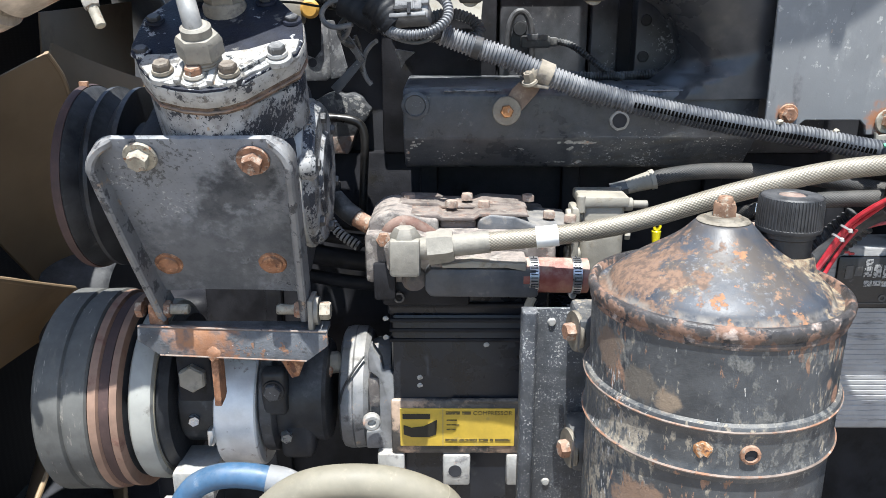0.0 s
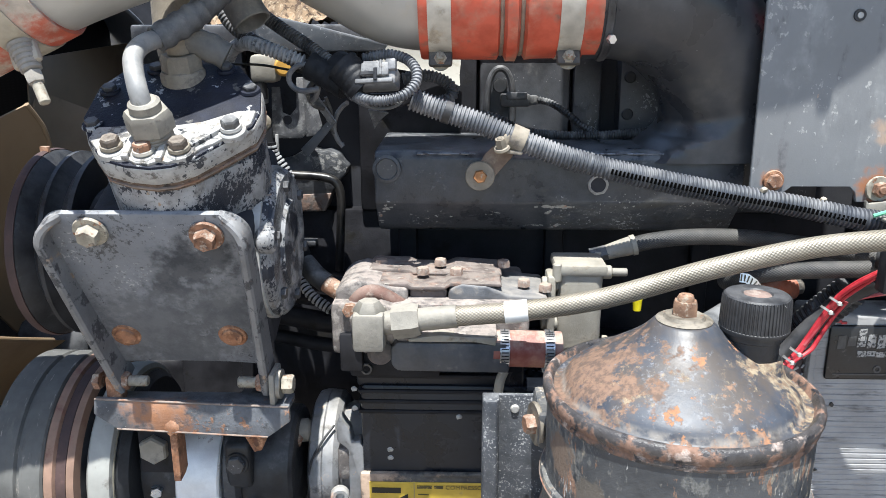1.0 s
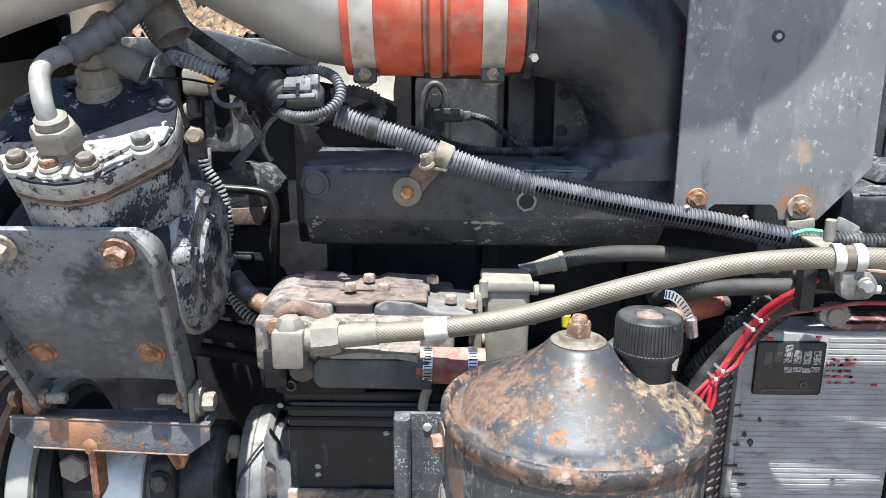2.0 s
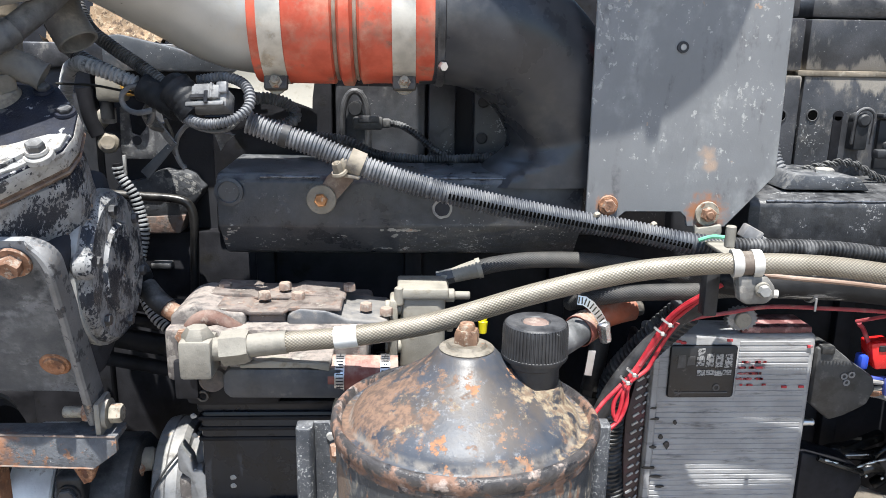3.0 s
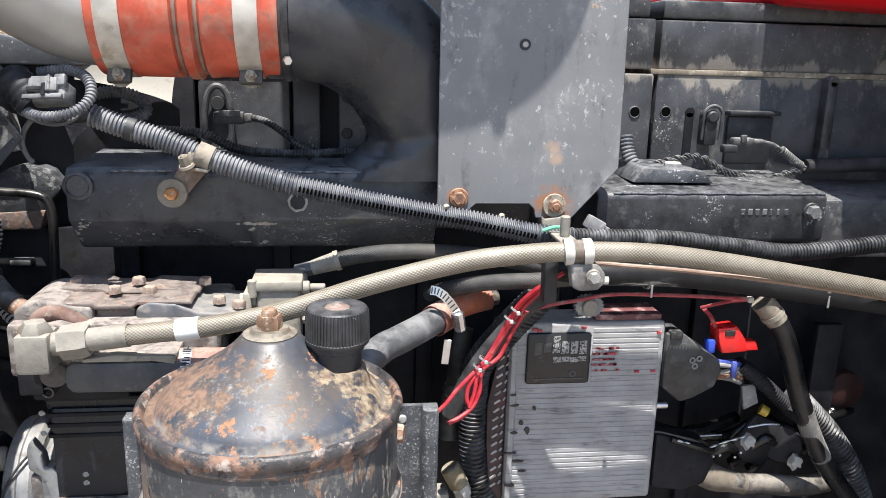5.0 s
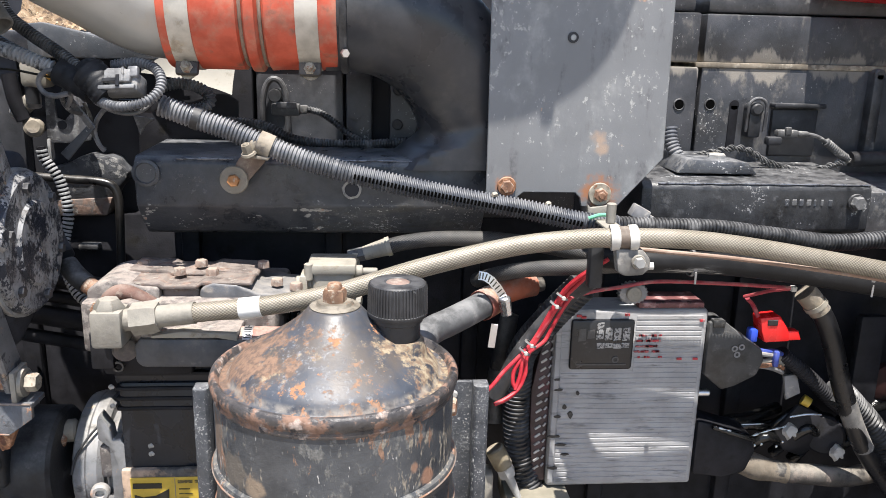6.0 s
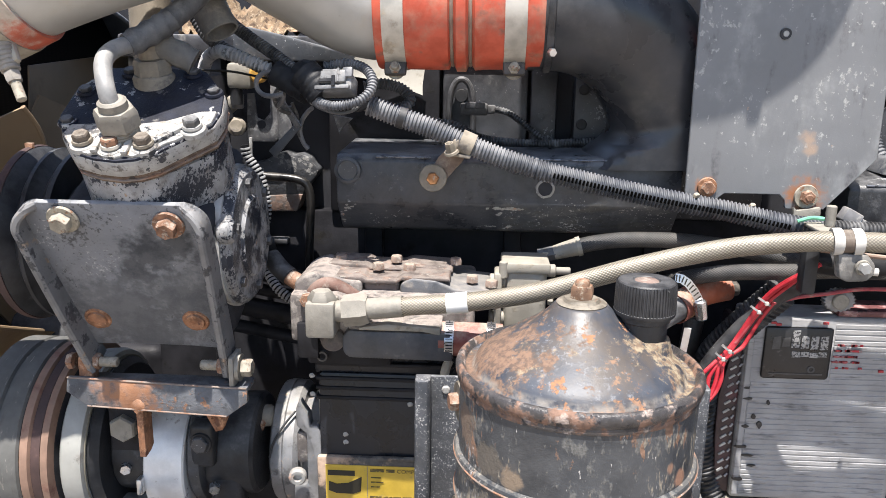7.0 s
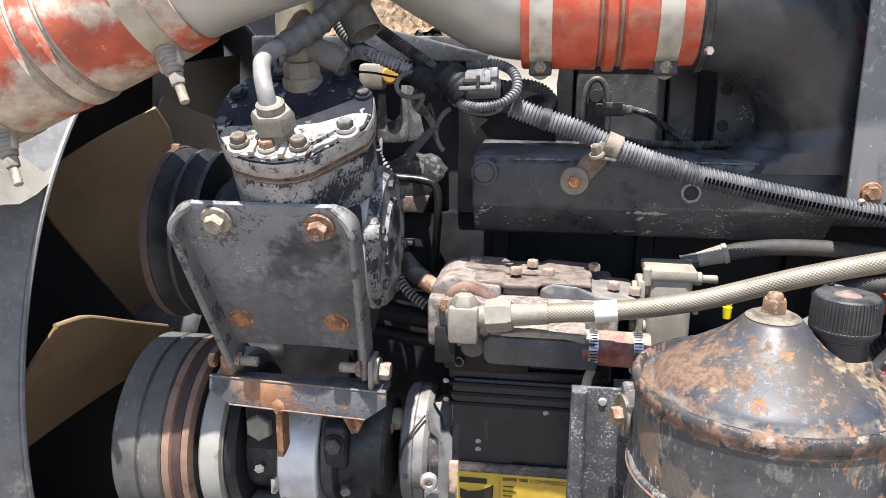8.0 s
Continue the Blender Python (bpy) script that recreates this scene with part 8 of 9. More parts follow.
M_WRAP = worn("cloth_wrap", (0.15, 0.125, 0.095), 0.8, 0, 0.3, 40, [((0.09, 0.08, 0.07), 0.9, 0, 0.5, 0.66, 40)], None, 0.4)


def rear_cluster():
    f = thing("fuse_holder", (0.745, 0.88, 1.21), "bright red plastic inline fuse holder", "fuse holder")
    part("body", prism([(0.718, 1.244), (0.745, 1.247), (0.758, 1.228), (0.762, 1.212), (0.728, 1.210), (0.722, 1.225)], 0.858, 0.884, "y", 0.003), M_FUSE, f)
    part("flap", prism([(0.745, 1.224), (0.776, 1.224), (0.781, 1.211), (0.750, 1.210)], 0.865, 0.880, "y", 0.002), M_FUSE, f)
    part("window", box(0.728, 0.742, 0.8565, 0.860, 1.234, 1.242, 0.001, seg=1), M_BADGE, f)
    part("lead", tube([(0.722, 0.87, 1.240), (0.706, 0.86, 1.262), (0.694, 0.85, 1.272), (0.690, 0.845, 1.276)], 0.0028, 8, 0.004), M_WIRE_DARKRED, f)
    w = thing("plug_wiring", (0.74, 0.87, 1.19), "short blue, grey and red wires into the plug", "wiring")
    for i, mt in enumerate((M_BLUE_DULL, M_TIE_GREY, M_FITTING, M_RUST, M_TIE_GREY)):
        z = 1.198 - i * 0.006
        part("wire", tube([(0.705, 0.868, z + 0.004), (0.728, 0.862 - 0.003 * (i % 2), z + 0.003 * math.sin(i * 2)), (0.750, 0.870, z - 0.004), (0.772, 0.885, z - 0.016)], 0.0034, 8, 0.004), mt, w)
    part("blue_seal", box(0.706, 0.716, 0.854, 0.870, 1.212, 1.230, 0.003), M_BLUE, w)
    part("blue_seal", box(0.744, 0.751, 0.858, 0.868, 1.176, 1.198, 0.002), M_BLUE_DULL, w)
    part("sheath", corrugated([(0.765, 0.882, 1.186), (0.790, 0.89, 1.168), (0.825, 0.90, 1.140), (0.870, 0.91, 1.10), (0.93, 0.92, 1.06)], 0.0105, 0.005, 0.12, 16), M_NEAR_BLACK, w)
    h = thing("heater_hose", (0.84, 0.87, 1.15), "worn black rubber hose with a brass end", "hose")
    part("hose", tube([(0.790, 0.862, 1.262), (0.806, 0.860, 1.240), (0.822, 0.860, 1.205), (0.840, 0.860, 1.155), (0.862, 0.860, 1.105), (0.890, 0.862, 1.055), (0.935, 0.87, 1.0), (0.98, 0.88, 0.95)], 0.0128, 22, 0.006), M_HOSE_OILY, h)
    # the sunlit length of the hose, painted as a paler sleeve
    part("sunlit_stretch", tube([(0.853, 0.860, 1.126), (0.862, 0.860, 1.105), (0.876, 0.861, 1.079), (0.890, 0.862, 1.055)], 0.0130, 22, 0.006), M_RUBBER_LIT, h, "grey stretch of the hose with sunlight put into its colour")
    part("end", tube([(0.775, 0.864, 1.278), (0.783, 0.863, 1.270), (0.798, 0.861, 1.252)], lambda s, t: 0.0145 if s < t * 0.5 else 0.0138, 20, 0.004), M_FIT_BROWN, h, "tan worn brass end")
    part("collar", tube([(0.789, 0.8625, 1.263), (0.793, 0.862, 1.258)], 0.0152, 22, 0.003), M_CREAM, h)
    c = thing("lower_conduit", (0.95, 0.92, 1.05), "black corrugated conduit with dust in its ribs", "wiring conduit")
    part("conduit", corrugated([(0.865, 0.90, 1.125), (0.900, 0.915, 1.095), (0.935, 0.918, 1.06), (0.970, 0.92, 1.015), (1.0, 0.92, 0.96), (1.02, 0.92, 0.9)], 0.0185, 0.0068, 0.15, 20), M_CONDUIT_DARK, c)
    t = thing("wrapped_cable", (0.8, 0.9, 1.0), "tan cloth-wrapped cable under the plugs", "cable")
    part("cable", tube([(0.715, 0.90, 1.028), (0.755, 0.895, 1.012), (0.800, 0.89, 1.005), (0.845, 0.89, 1.000), (0.90, 0.90, 0.99), (1.0, 0.93, 0.985)], 0.0145, 18, 0.006), M_PUMP_DARK, t)
    part("wrap", tube([(0.738, 0.898, 1.018), (0.758, 0.8945, 1.012), (0.778, 0.892, 1.0075), (0.800, 0.890, 1.0045)], lambda s, q: 0.0165 + 0.002 * math.sin(s * 90), 18, 0.004), M_WRAP, t, "dusty tan wrapping")
    # oily black hoses and brackets in the gloom
    rnd = random.Random(11)
    m = thing("oily_lines", (0.8, 0.95, 1.05), "tangle of oily black lines below the module plugs", "lines")
    for i in range(7):
        x, z = 0.70 + 0.03 * i, 1.075 - 0.012 * (i % 3)
        part("line", tube([(x - 0.02, 0.93, z - 0.05), (x + 0.01, 0.905 + 0.01 * (i % 2), z), (x + 0.05, 0.92, z + rnd.uniform(-0.02, 0.02)), (x + 0.11, 0.95, z + rnd.uniform(-0.04, 0.03))], rnd.uniform(0.005, 0.009), 12, 0.006), M_GLOSS, m)
    part("bracket", prism([(0.785, 1.060), (0.815, 1.100), (0.850, 1.085), (0.862, 1.045), (0.83, 1.02), (0.80, 1.03)], 0.905, 0.912, "y", 0.003), M_NEAR_BLACK, m)
    part("cup", rod((0.855, 0.90, 1.055), (0.87, 0.93, 1.05), 0.028, 0.026, 26, 0.003), M_NEAR_BLACK, m)
    part("grey_clip", prism([(0.785, 1.145), (0.803, 1.148), (0.812, 1.120), (0.792, 1.110)], 0.90, 0.906, "y", 0.001), M_TIE_GREY, m)
    part("brass_tip", lathe([(0, 0), (0.008, 0.001), (0.007, 0.012), (0, 0.014)], (0.822, 0.912, 1.106), (0.6, -0.3, -0.3), 14), M_LABEL, m)
    part("steel_line", tube([(0.792, 0.885, 1.092), (0.815, 0.882, 1.097), (0.835, 0.882, 1.096)], 0.0015, 8, 0.004), M_STEEL, m)
    # silvery highlights of the oily parts, added as thin steel tubes and dots
    part("highlight_line", tube([(0.7286, 0.8801, 1.064), (0.742, 0.882, 1.0665), (0.755, 0.884, 1.0700), (0.772, 0.884, 1.0745), (0.790, 0.886, 1.0775)], lambda q, w: 0.0014 + 0.0006 * math.sin(q * 420), 8, 0.002), M_STEEL, m, "bright line painted as a highlight on oily parts")
    part("highlight_line", tube([(0.7208, 0.8779, 1.0856), (0.735, 0.879, 1.085), (0.753, 0.881, 1.0845)], 0.0010, 8, 0.003), M_STEEL, m)
    part("highlight_line", tube([(0.674, 0.8455, 1.0979), (0.688, 0.845, 1.094), (0.700, 0.846, 1.090)], lambda q, w: 0.0012 + 0.0005 * math.sin(q * 500), 8, 0.002), M_STEEL, m)
    for x, z in ((0.7475, 1.0500), (0.779, 1.0480), (0.757, 1.0515), (0.787, 1.0545)):
        part("bright_dot", lathe([(0, 0), (0.0022, 0), (0.0015, 0.0012), (0, 0.0015)], (x, 0.885, z), (0, -1, 0.3), 10, wobble=0.3), M_STEEL, m)
    for x, z in ((0.868, 1.038), (0.795, 1.072)):
        part("grime", lathe([(0, 0), (0.011, 0), (0.008, 0.006), (0, 0.007)], (x, 0.885, z), (0, -1, 0.2), 14, wobble=0.5), M_CAST, m)
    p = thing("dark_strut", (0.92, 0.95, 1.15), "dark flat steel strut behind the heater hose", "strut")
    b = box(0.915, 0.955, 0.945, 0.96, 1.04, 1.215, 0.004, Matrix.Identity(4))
    part("strut", b, M_NEAR_BLACK, p)
    part("rust_hub", lathe([(0, 0), (0.03, 0), (0.028, 0.01), (0.012, 0.015), (0, 0.015)], (0.975, 0.96, 1.11), (0, -1, 0), 26), M_HUB, p, "dark red hub")


M_HUB = worn("dark_red_hub", (0.030, 0.012, 0.011), 0.6, 0, 0.3, 40, [((0.012, 0.010, 0.010), 0.6, 0, 0.5, 0.65, 30)], None, 0.3, spec=0.2)
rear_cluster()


def injector_wiring():
    w = thing("twisted_wiring", (0.75, 0.96, 1.44), "dusty twisted pair wires along the rocker housing", "wiring")
    base = spline([(0.622, 0.955, 1.430), (0.650, 0.945, 1.440), (0.690, 0.940, 1.450), (0.715, 0.940, 1.447), (0.750, 0.942, 1.430), (0.800, 0.945, 1.421), (0.845, 0.95, 1.430), (0.870, 0.955, 1.437)], 0.0025)
    for k in range(7):
        off = k * 2 * math.pi / 7
        rr, lift = ((0.0018, -0.003), (0.0022, 0.0035), (0.0030, 0.001))[k % 3]
        pts = [p + Vector((0, math.cos(s * 480 + off) * rr, math.sin(s * 480 + off) * rr + lift * math.cos(s * 21 + k))) for p, s in base]
        part("strand", tube(pts, 0.00105, 6, 0.002), M_STRAND, w)
    part("conduit", corrugated([(0.612, 0.955, 1.475), (0.614, 0.948, 1.455), (0.622, 0.940, 1.437), (0.634, 0.942, 1.43)], 0.0095, 0.005, 0.15, 14), M_CONDUIT, w)
    part("tape", tube([(0.866, 0.955, 1.437), (0.90, 0.957, 1.438), (0.96, 0.957, 1.441), (1.05, 0.96, 1.44)], 0.010, 14, 0.006), M_RUBBER, w)
    s = thing("housing_sensor", (0.76, 0.96, 1.47), "dusty sensor with a clipped lead on the housing", "sensor")
    part("plug", box(0.756, 0.786, 0.947, 0.96, 1.464, 1.475, 0.003), M_STRAND, s)
    part("lock", box(0.766, 0.774, 0.944, 0.950, 1.468, 1.479, 0.0015), M_PLUG, s)
    part("nose", rod((0.786, 0.953, 1.4695), (0.800, 0.953, 1.4690), 0.0045, seg=14, edge=0.001), M_STRAND, s)
    part("clip", box(0.742, 0.762, 0.942, 0.956, 1.455, 1.466, 0.003), M_BLACK, s)
    part("lead", tube([(0.798, 0.952, 1.470), (0.815, 0.95, 1.466), (0.838, 0.95, 1.452), (0.858, 0.952, 1.440)], 0.0027, 10, 0.004), M_STRAND, s)
    part("sleeve", corrugated([(0.826, 0.950, 1.460), (0.845, 0.951, 1.447), (0.860, 0.953, 1.438)], 0.0058, 0.0034, 0.15, 12), M_STRAND, s)
    k = thing("plastic_connector", (0.53, 0.8, 1.39), "small pale grey plastic connector", "connector")
    d = Matrix.Translation((0.530, 0.80, 1.390)) @ Matrix.Rotation(radians(28), 4, "Y")
    part("shell", box(-0.014, 0.006, -0.008, 0.008, -0.0075, 0.0075, 0.002, d), M_TIE_GREY, k)
    part("end", box(0.006, 0.016, -0.006, 0.006, -0.0055, 0.0045, 0.0015, d), M_TIE_GREY, k)
    g = thing("green_wire", (0.48, 0.79, 1.39), "short faded green wire at the conduit", "wire")
    part("wire", tube([(0.462, 0.777, 1.390), (0.475, 0.775, 1.3945), (0.49, 0.775, 1.3935)], 0.0022, 8, 0.003), M_GREENWIRE, g)


M_STRAND = worn("dusty_strand", (0.060, 0.059, 0.058), 0.6, 0, 0.4, 90, [((0.27, 0.26, 0.24), 0.9, 0, 0.54, 0.66, 90)], (GREY_DUST, 0.3, 60), 0.1)
M_GREENWIRE = worn("green_wire", (0.15, 0.45, 0.28), 0.5, 0, 0.2, 60, (), None, 0.1)
injector_wiring()


# ---- wiring and brackets above the manifold's front end ----
def front_wiring():
    c = thing("grey_connector", (-0.03, 0.8, 1.52), "grey plastic connector wrapped by a ribbed conduit loop", "connector")
    m = Matrix.Translation((-0.030, 0.798, 1.524)) @ Matrix.Rotation(radians(-24), 4, "X") @ Matrix.Rotation(radians(-8), 4, "Z")
    part("shell", box(-0.022, 0.018, -0.012, 0.012, -0.0115, 0.0085, 0.003, m), M_CONNECTOR, c)
    part("latch", box(-0.016, 0.012, -0.017, -0.011, -0.004, 0.010, 0.002, m), M_CONNECTOR, c)
    part("latch_bar", box(-0.022, 0.016, -0.0155, -0.010, -0.0105, -0.006, 0.001, m), M_CONNECTOR, c)
    part("slot", box(-0.017, -0.001, -0.0178, -0.0165, -0.0035, 0.0005, 0.0005, m, 1), M_BADGE, c)
    part("slot", box(-0.003, 0.001, -0.0178, -0.0165, -0.0085, 0.004, 0.0005, m, 1), M_BADGE, c)
    part("rib", box(0.003, 0.0055, -0.0185, -0.011, -0.004, 0.0115, 0.0006, m, 1), M_CONNECTOR, c)
    part("wing", box(0.008, 0.019, -0.016, -0.009, 0.002, 0.0135, 0.002, m), M_CONDUIT, c)
    part("clip", box(-0.014, 0.006, -0.016, 0.004, 0.0080, 0.0115, 0.001, m), M_CONNECTOR, c)
    part("loop", corrugated([(-0.058, 0.795, 1.507), (-0.035, 0.782, 1.502), (-0.010, 0.782, 1.506), (0.005, 0.79, 1.518), (0.005, 0.80, 1.532), (-0.006, 0.812, 1.542), (-0.025, 0.818, 1.546), (-0.05, 0.82, 1.542)], 0.0055, 0.0036, 0.24, 14), M_CONDUIT, c, "ribbed grey conduit loop")
    part("boot", tube([(-0.078, 0.826, 1.536), (-0.062, 0.815, 1.525), (-0.044, 0.803, 1.519)], lambda s, t: 0.016 - 0.002 * s / t, 18, 0.004), M_TAPE_BLACK, c)
    part("bracket", prism([(-0.06, 1.507), (0.0, 1.508), (0.008, 1.502), (-0.010, 1.494), (-0.034, 1.494), (-0.058, 1.498)], 0.812, 0.822, "y", 0.002), M_NEAR_BLACK, c)
    part("tape_wrap", tube([(-0.070, 0.806, 1.536), (-0.058, 0.803, 1.524), (-0.047, 0.800, 1.512)], lambda q, w: 0.0180 + 0.0005 * math.sin(q * 900), 18, 0.002), M_TAPE_BLACK, c, "black tape wound round the connector")
    part("lower_wire", tube([(-0.0643, 0.795, 1.5092), (-0.0502, 0.79, 1.4998), (-0.0293, 0.788, 1.4946), (-0.0131, 0.79, 1.4981), (-0.004, 0.80, 1.5074)], 0.0022, 8, 0.003), M_HOSE_DARK, c)
    h = thing("front_harness", (-0.12, 0.82, 1.55), "black corrugated conduits running up from the connector", "wiring conduit")
    part("conduit", corrugated([(-0.062, 0.817, 1.510), (-0.082, 0.823, 1.519), (-0.1056, 0.830, 1.5309), (-0.1398, 0.840, 1.5469), (-0.1683, 0.850, 1.5589), (-0.1936, 0.860, 1.575), (-0.212, 0.870, 1.600)], 0.0074, 0.0044, 0.15, 14), M_CONDUIT_DUSTY, h)
    part("conduit", corrugated([(-0.0705, 0.815, 1.5288), (-0.1048, 0.830, 1.5523), (-0.1385, 0.840, 1.5733), (-0.1632, 0.850, 1.5917), (-0.178, 0.858, 1.62)], 0.0072, 0.0034, 0.15, 14), M_CONDUIT_DUSTY, h)
    part("side_loop", corrugated([(-0.228, 0.93, 1.505), (-0.2213, 0.92, 1.531), (-0.208, 0.90, 1.548), (-0.1946, 0.88, 1.554), (-0.178, 0.852, 1.557), (-0.1607, 0.830, 1.555), (-0.138, 0.826, 1.548), (-0.112, 0.826, 1.538)], 0.0078, 0.0046, 0.30, 14), M_RIB_PALE, h, "pale ribbed conduit")
    part("tape_knot", tube([(-0.105, 0.825, 1.535), (-0.085, 0.820, 1.525), (-0.066, 0.812, 1.515)], lambda s, t: 0.0150 + 0.0005 * math.sin(s * 500), 16, 0.003), M_TAPE_BLACK, h)
    part("back_conduit", corrugated([(-0.0132, 0.865, 1.5192), (0.0074, 0.868, 1.523), (0.0277, 0.868, 1.5187), (0.0403, 0.865, 1.5088), (0.0375, 0.860, 1.4993), (0.0207, 0.855, 1.4948), (-0.0027, 0.850, 1.4975), (-0.0171, 0.845, 1.5026)], 0.0068, 0.0038, 0.20, 14), M_HOSE_RIB, h)
    # thin wires looped round the knot and hanging from it
    part("thin_loop", tube([(-0.095, 0.82, 1.5360), (-0.1149, 0.82, 1.5354), (-0.1252, 0.822, 1.5286), (-0.128, 0.825, 1.52), (-0.123, 0.825, 1.512), (-0.1116, 0.822, 1.5091), (-0.095, 0.818, 1.5125)], 0.0028, 10, 0.003), M_LOOP_GREY, h, "grey looped wire")
    part("thin_loop", tube([(-0.1108, 0.83, 1.5346), (-0.1026, 0.832, 1.5242), (-0.0996, 0.834, 1.5119), (-0.1043, 0.84, 1.5012), (-0.112, 0.85, 1.496)], 0.0026, 10, 0.003), M_LOOP_GREY, h)
    part("thin_loop", tube([(-0.0983, 0.84, 1.5208), (-0.1081, 0.842, 1.5157), (-0.1135, 0.845, 1.5049), (-0.1084, 0.85, 1.4925), (-0.100, 0.86, 1.488)], 0.0026, 10, 0.003), M_STRAND, h)
    part("hook_wire", tube([(-0.074, 0.862, 1.494), (-0.0812, 0.87, 1.4888), (-0.088, 0.87, 1.4788), (-0.0908, 0.87, 1.4655), (-0.0869, 0.87, 1.4523), (-0.0815, 0.87, 1.4451)], 0.0027, 8, 0.003), M_LOOP_GREY, h)
    part("hook_wire", tube([(-0.1001, 0.865, 1.4957), (-0.0974, 0.87, 1.4779), (-0.0928, 0.872, 1.4629), (-0.0861, 0.872, 1.4496), (-0.081, 0.872, 1.4472)], 0.0024, 8, 0.003), M_STRAND, h)
    part("hook_wire", tube([(-0.0975, 0.862, 1.5000), (-0.0925, 0.866, 1.4839), (-0.0935, 0.868, 1.4689), (-0.0880, 0.870, 1.4557)], 0.0020, 8, 0.003), M_STRAND, h)
    part("thin_wire", tube([(-0.200, 0.845, 1.536), (-0.1619, 0.84, 1.535), (-0.1376, 0.835, 1.5315), (-0.1132, 0.828, 1.5274), (-0.0943, 0.82, 1.521)], 0.0013, 8, 0.004), M_INK, h, "single thin black wire")
    b = thing("wiring_bracket", (-0.165, 0.985, 1.45), "black folded steel bracket with dusty edges", "bracket")
    part("leg", prism([(-0.1861, 1.4414), (-0.1494, 1.4414), (-0.1417, 1.4475), (-0.138, 1.4866), (-0.1434, 1.5155), (-0.1524, 1.5153), (-0.154, 1.479), (-0.1625, 1.4693), (-0.1715, 1.4728), (-0.1737, 1.5042), (-0.1835, 1.5041)], 0.972, 0.976, "y", 0.001), M_BRACKET_GREY, b)
    part("hole", rod((-0.1655, 0.975, 1.4640), (-0.1655, 0.9710, 1.4640), 0.0056, seg=18), M_DARKBAY, b)
    part("side_leg", prism([(-0.1434, 1.5160), (-0.1340, 1.515), (-0.1180, 1.4600), (-0.1250, 1.4480), (-0.1420, 1.4440)], 0.964, 0.968, "y", 0.001, Matrix(((1, 0, 0, 0), (-0.8, 1, 0, -0.8 * 0.142), (0, 0, 1, 0), (0, 0, 0, 1)))), M_BRACKET_GREY, b)
    part("strap", prism([(-0.1106, 1.5079), (-0.0865, 1.4731), (-0.093, 1.470), (-0.1164, 1.5031)], 0.860, 0.863, "y", 0.0008), M_BRACKET_GREY, b)
    part("strap", prism([(-0.0865, 1.4731), (-0.0928, 1.4774), (-0.1272, 1.4432), (-0.1192, 1.435)], 0.861, 0.864, "y", 0.0008), M_DECK, b)
    part("strap_edge", tube([(-0.1106, 0.8600, 1.5079), (-0.098, 0.8600, 1.4897), (-0.0865, 0.8600, 1.4731)], 0.0011, 8, 0.005), M_EDGE, b, "bare bright edge")
    part("tongue", box(-0.177, -0.173, 0.949, 0.953, 1.424, 1.449, 0.001), M_CAST, b, "bare metal tongue")
    part("shield", prism([(-0.056, 1.484), (-0.032, 1.480), (-0.044, 1.470), (-0.049, 1.461)], 0.898, 0.902, "y", 0.0006, seg=1), M_BRACKET_GREY, b)
    v = thing("brass_sensor", (-0.18, 0.99, 1.53), "cream sensor body with an orange brass cap", "sensor")
    part("body", box(-0.205, -0.172, 0.955, 0.985, 1.510, 1.543, 0.006), M_CREAM, v)
    part("cap", rod((-0.163, 0.965, 1.529), (-0.163, 0.952, 1.529), 0.0115, seg=24, edge=0.003), M_ORANGE_CAP, v, "orange round cap")
    part("post", rod((-0.195, 0.965, 1.49), (-0.195, 0.965, 1.512), 0.008, seg=16), M_BLACK, v)
    n = thing("tee_fitting", (-0.2, 0.95, 1.47), "dusty brass tee fitting beside the bracket", "fitting")
    part("body", rod((-0.2230, 0.975, 1.4745), (-0.1995, 0.973, 1.4945), 0.0098, seg=18, edge=0.002), M_FITTING, n)
    part("elbow", lathe([(0, 0), (0.0085, 0), (0.0085, 0.016), (0.006, 0.019), (0, 0.019)], (-0.1965, 0.971, 1.486), (0.1, -0.2, 1), 16), M_TIE_GREY, n)
    part("nut", lathe([(0, 0), (0.0105, 0), (0.0125, 0.004), (0.0120, 0.009), (0.008, 0.012), (0, 0.012)], (-0.198, 0.970, 1.4605), (0.2, -1, 0.2), 20, wobble=0.05), M_FIT_BROWN, n)
    part("stem", tube([(-0.221, 0.965, 1.526), (-0.216, 0.965, 1.4928), (-0.2078, 0.965, 1.4700)], 0.009, 14, 0.005), M_NEAR_BLACK, n)


M_RIB_PALE = worn("pale_ribs", (0.33, 0.335, 0.34), 0.6, 0, 0.2, 50, [((0.12, 0.12, 0.122), 0.7, 0, 0.55, 0.66, 60, 9.0)], None, 0.2)
M_LOOP_GREY = worn("grey_wire", (0.16, 0.162, 0.168), 0.5, 0, 0.25, 60, [((0.27, 0.26, 0.25), 0.85, 0, 0.54, 0.68, 70)], None, 0.1)
M_BRACKET_GREY = worn("bracket_grey", (0.085, 0.085, 0.09), 0.6, 0, 0.35, 40, [((0.20, 0.20, 0.20), 0.85, 0, 0.50, 0.60, 90, 8.0), ((0.40, 0.40, 0.39), 0.85, 0, 0.66, 0.70, 160)], (GREY_DUST, 0.6, 40), 0.35)
M_ORANGE_CAP = worn("orange_cap", (0.62, 0.34, 0.06), 0.5, 0.1, 0.15, 50, (), (DUST, 0.3, 60), 0.1)
front_wiring()


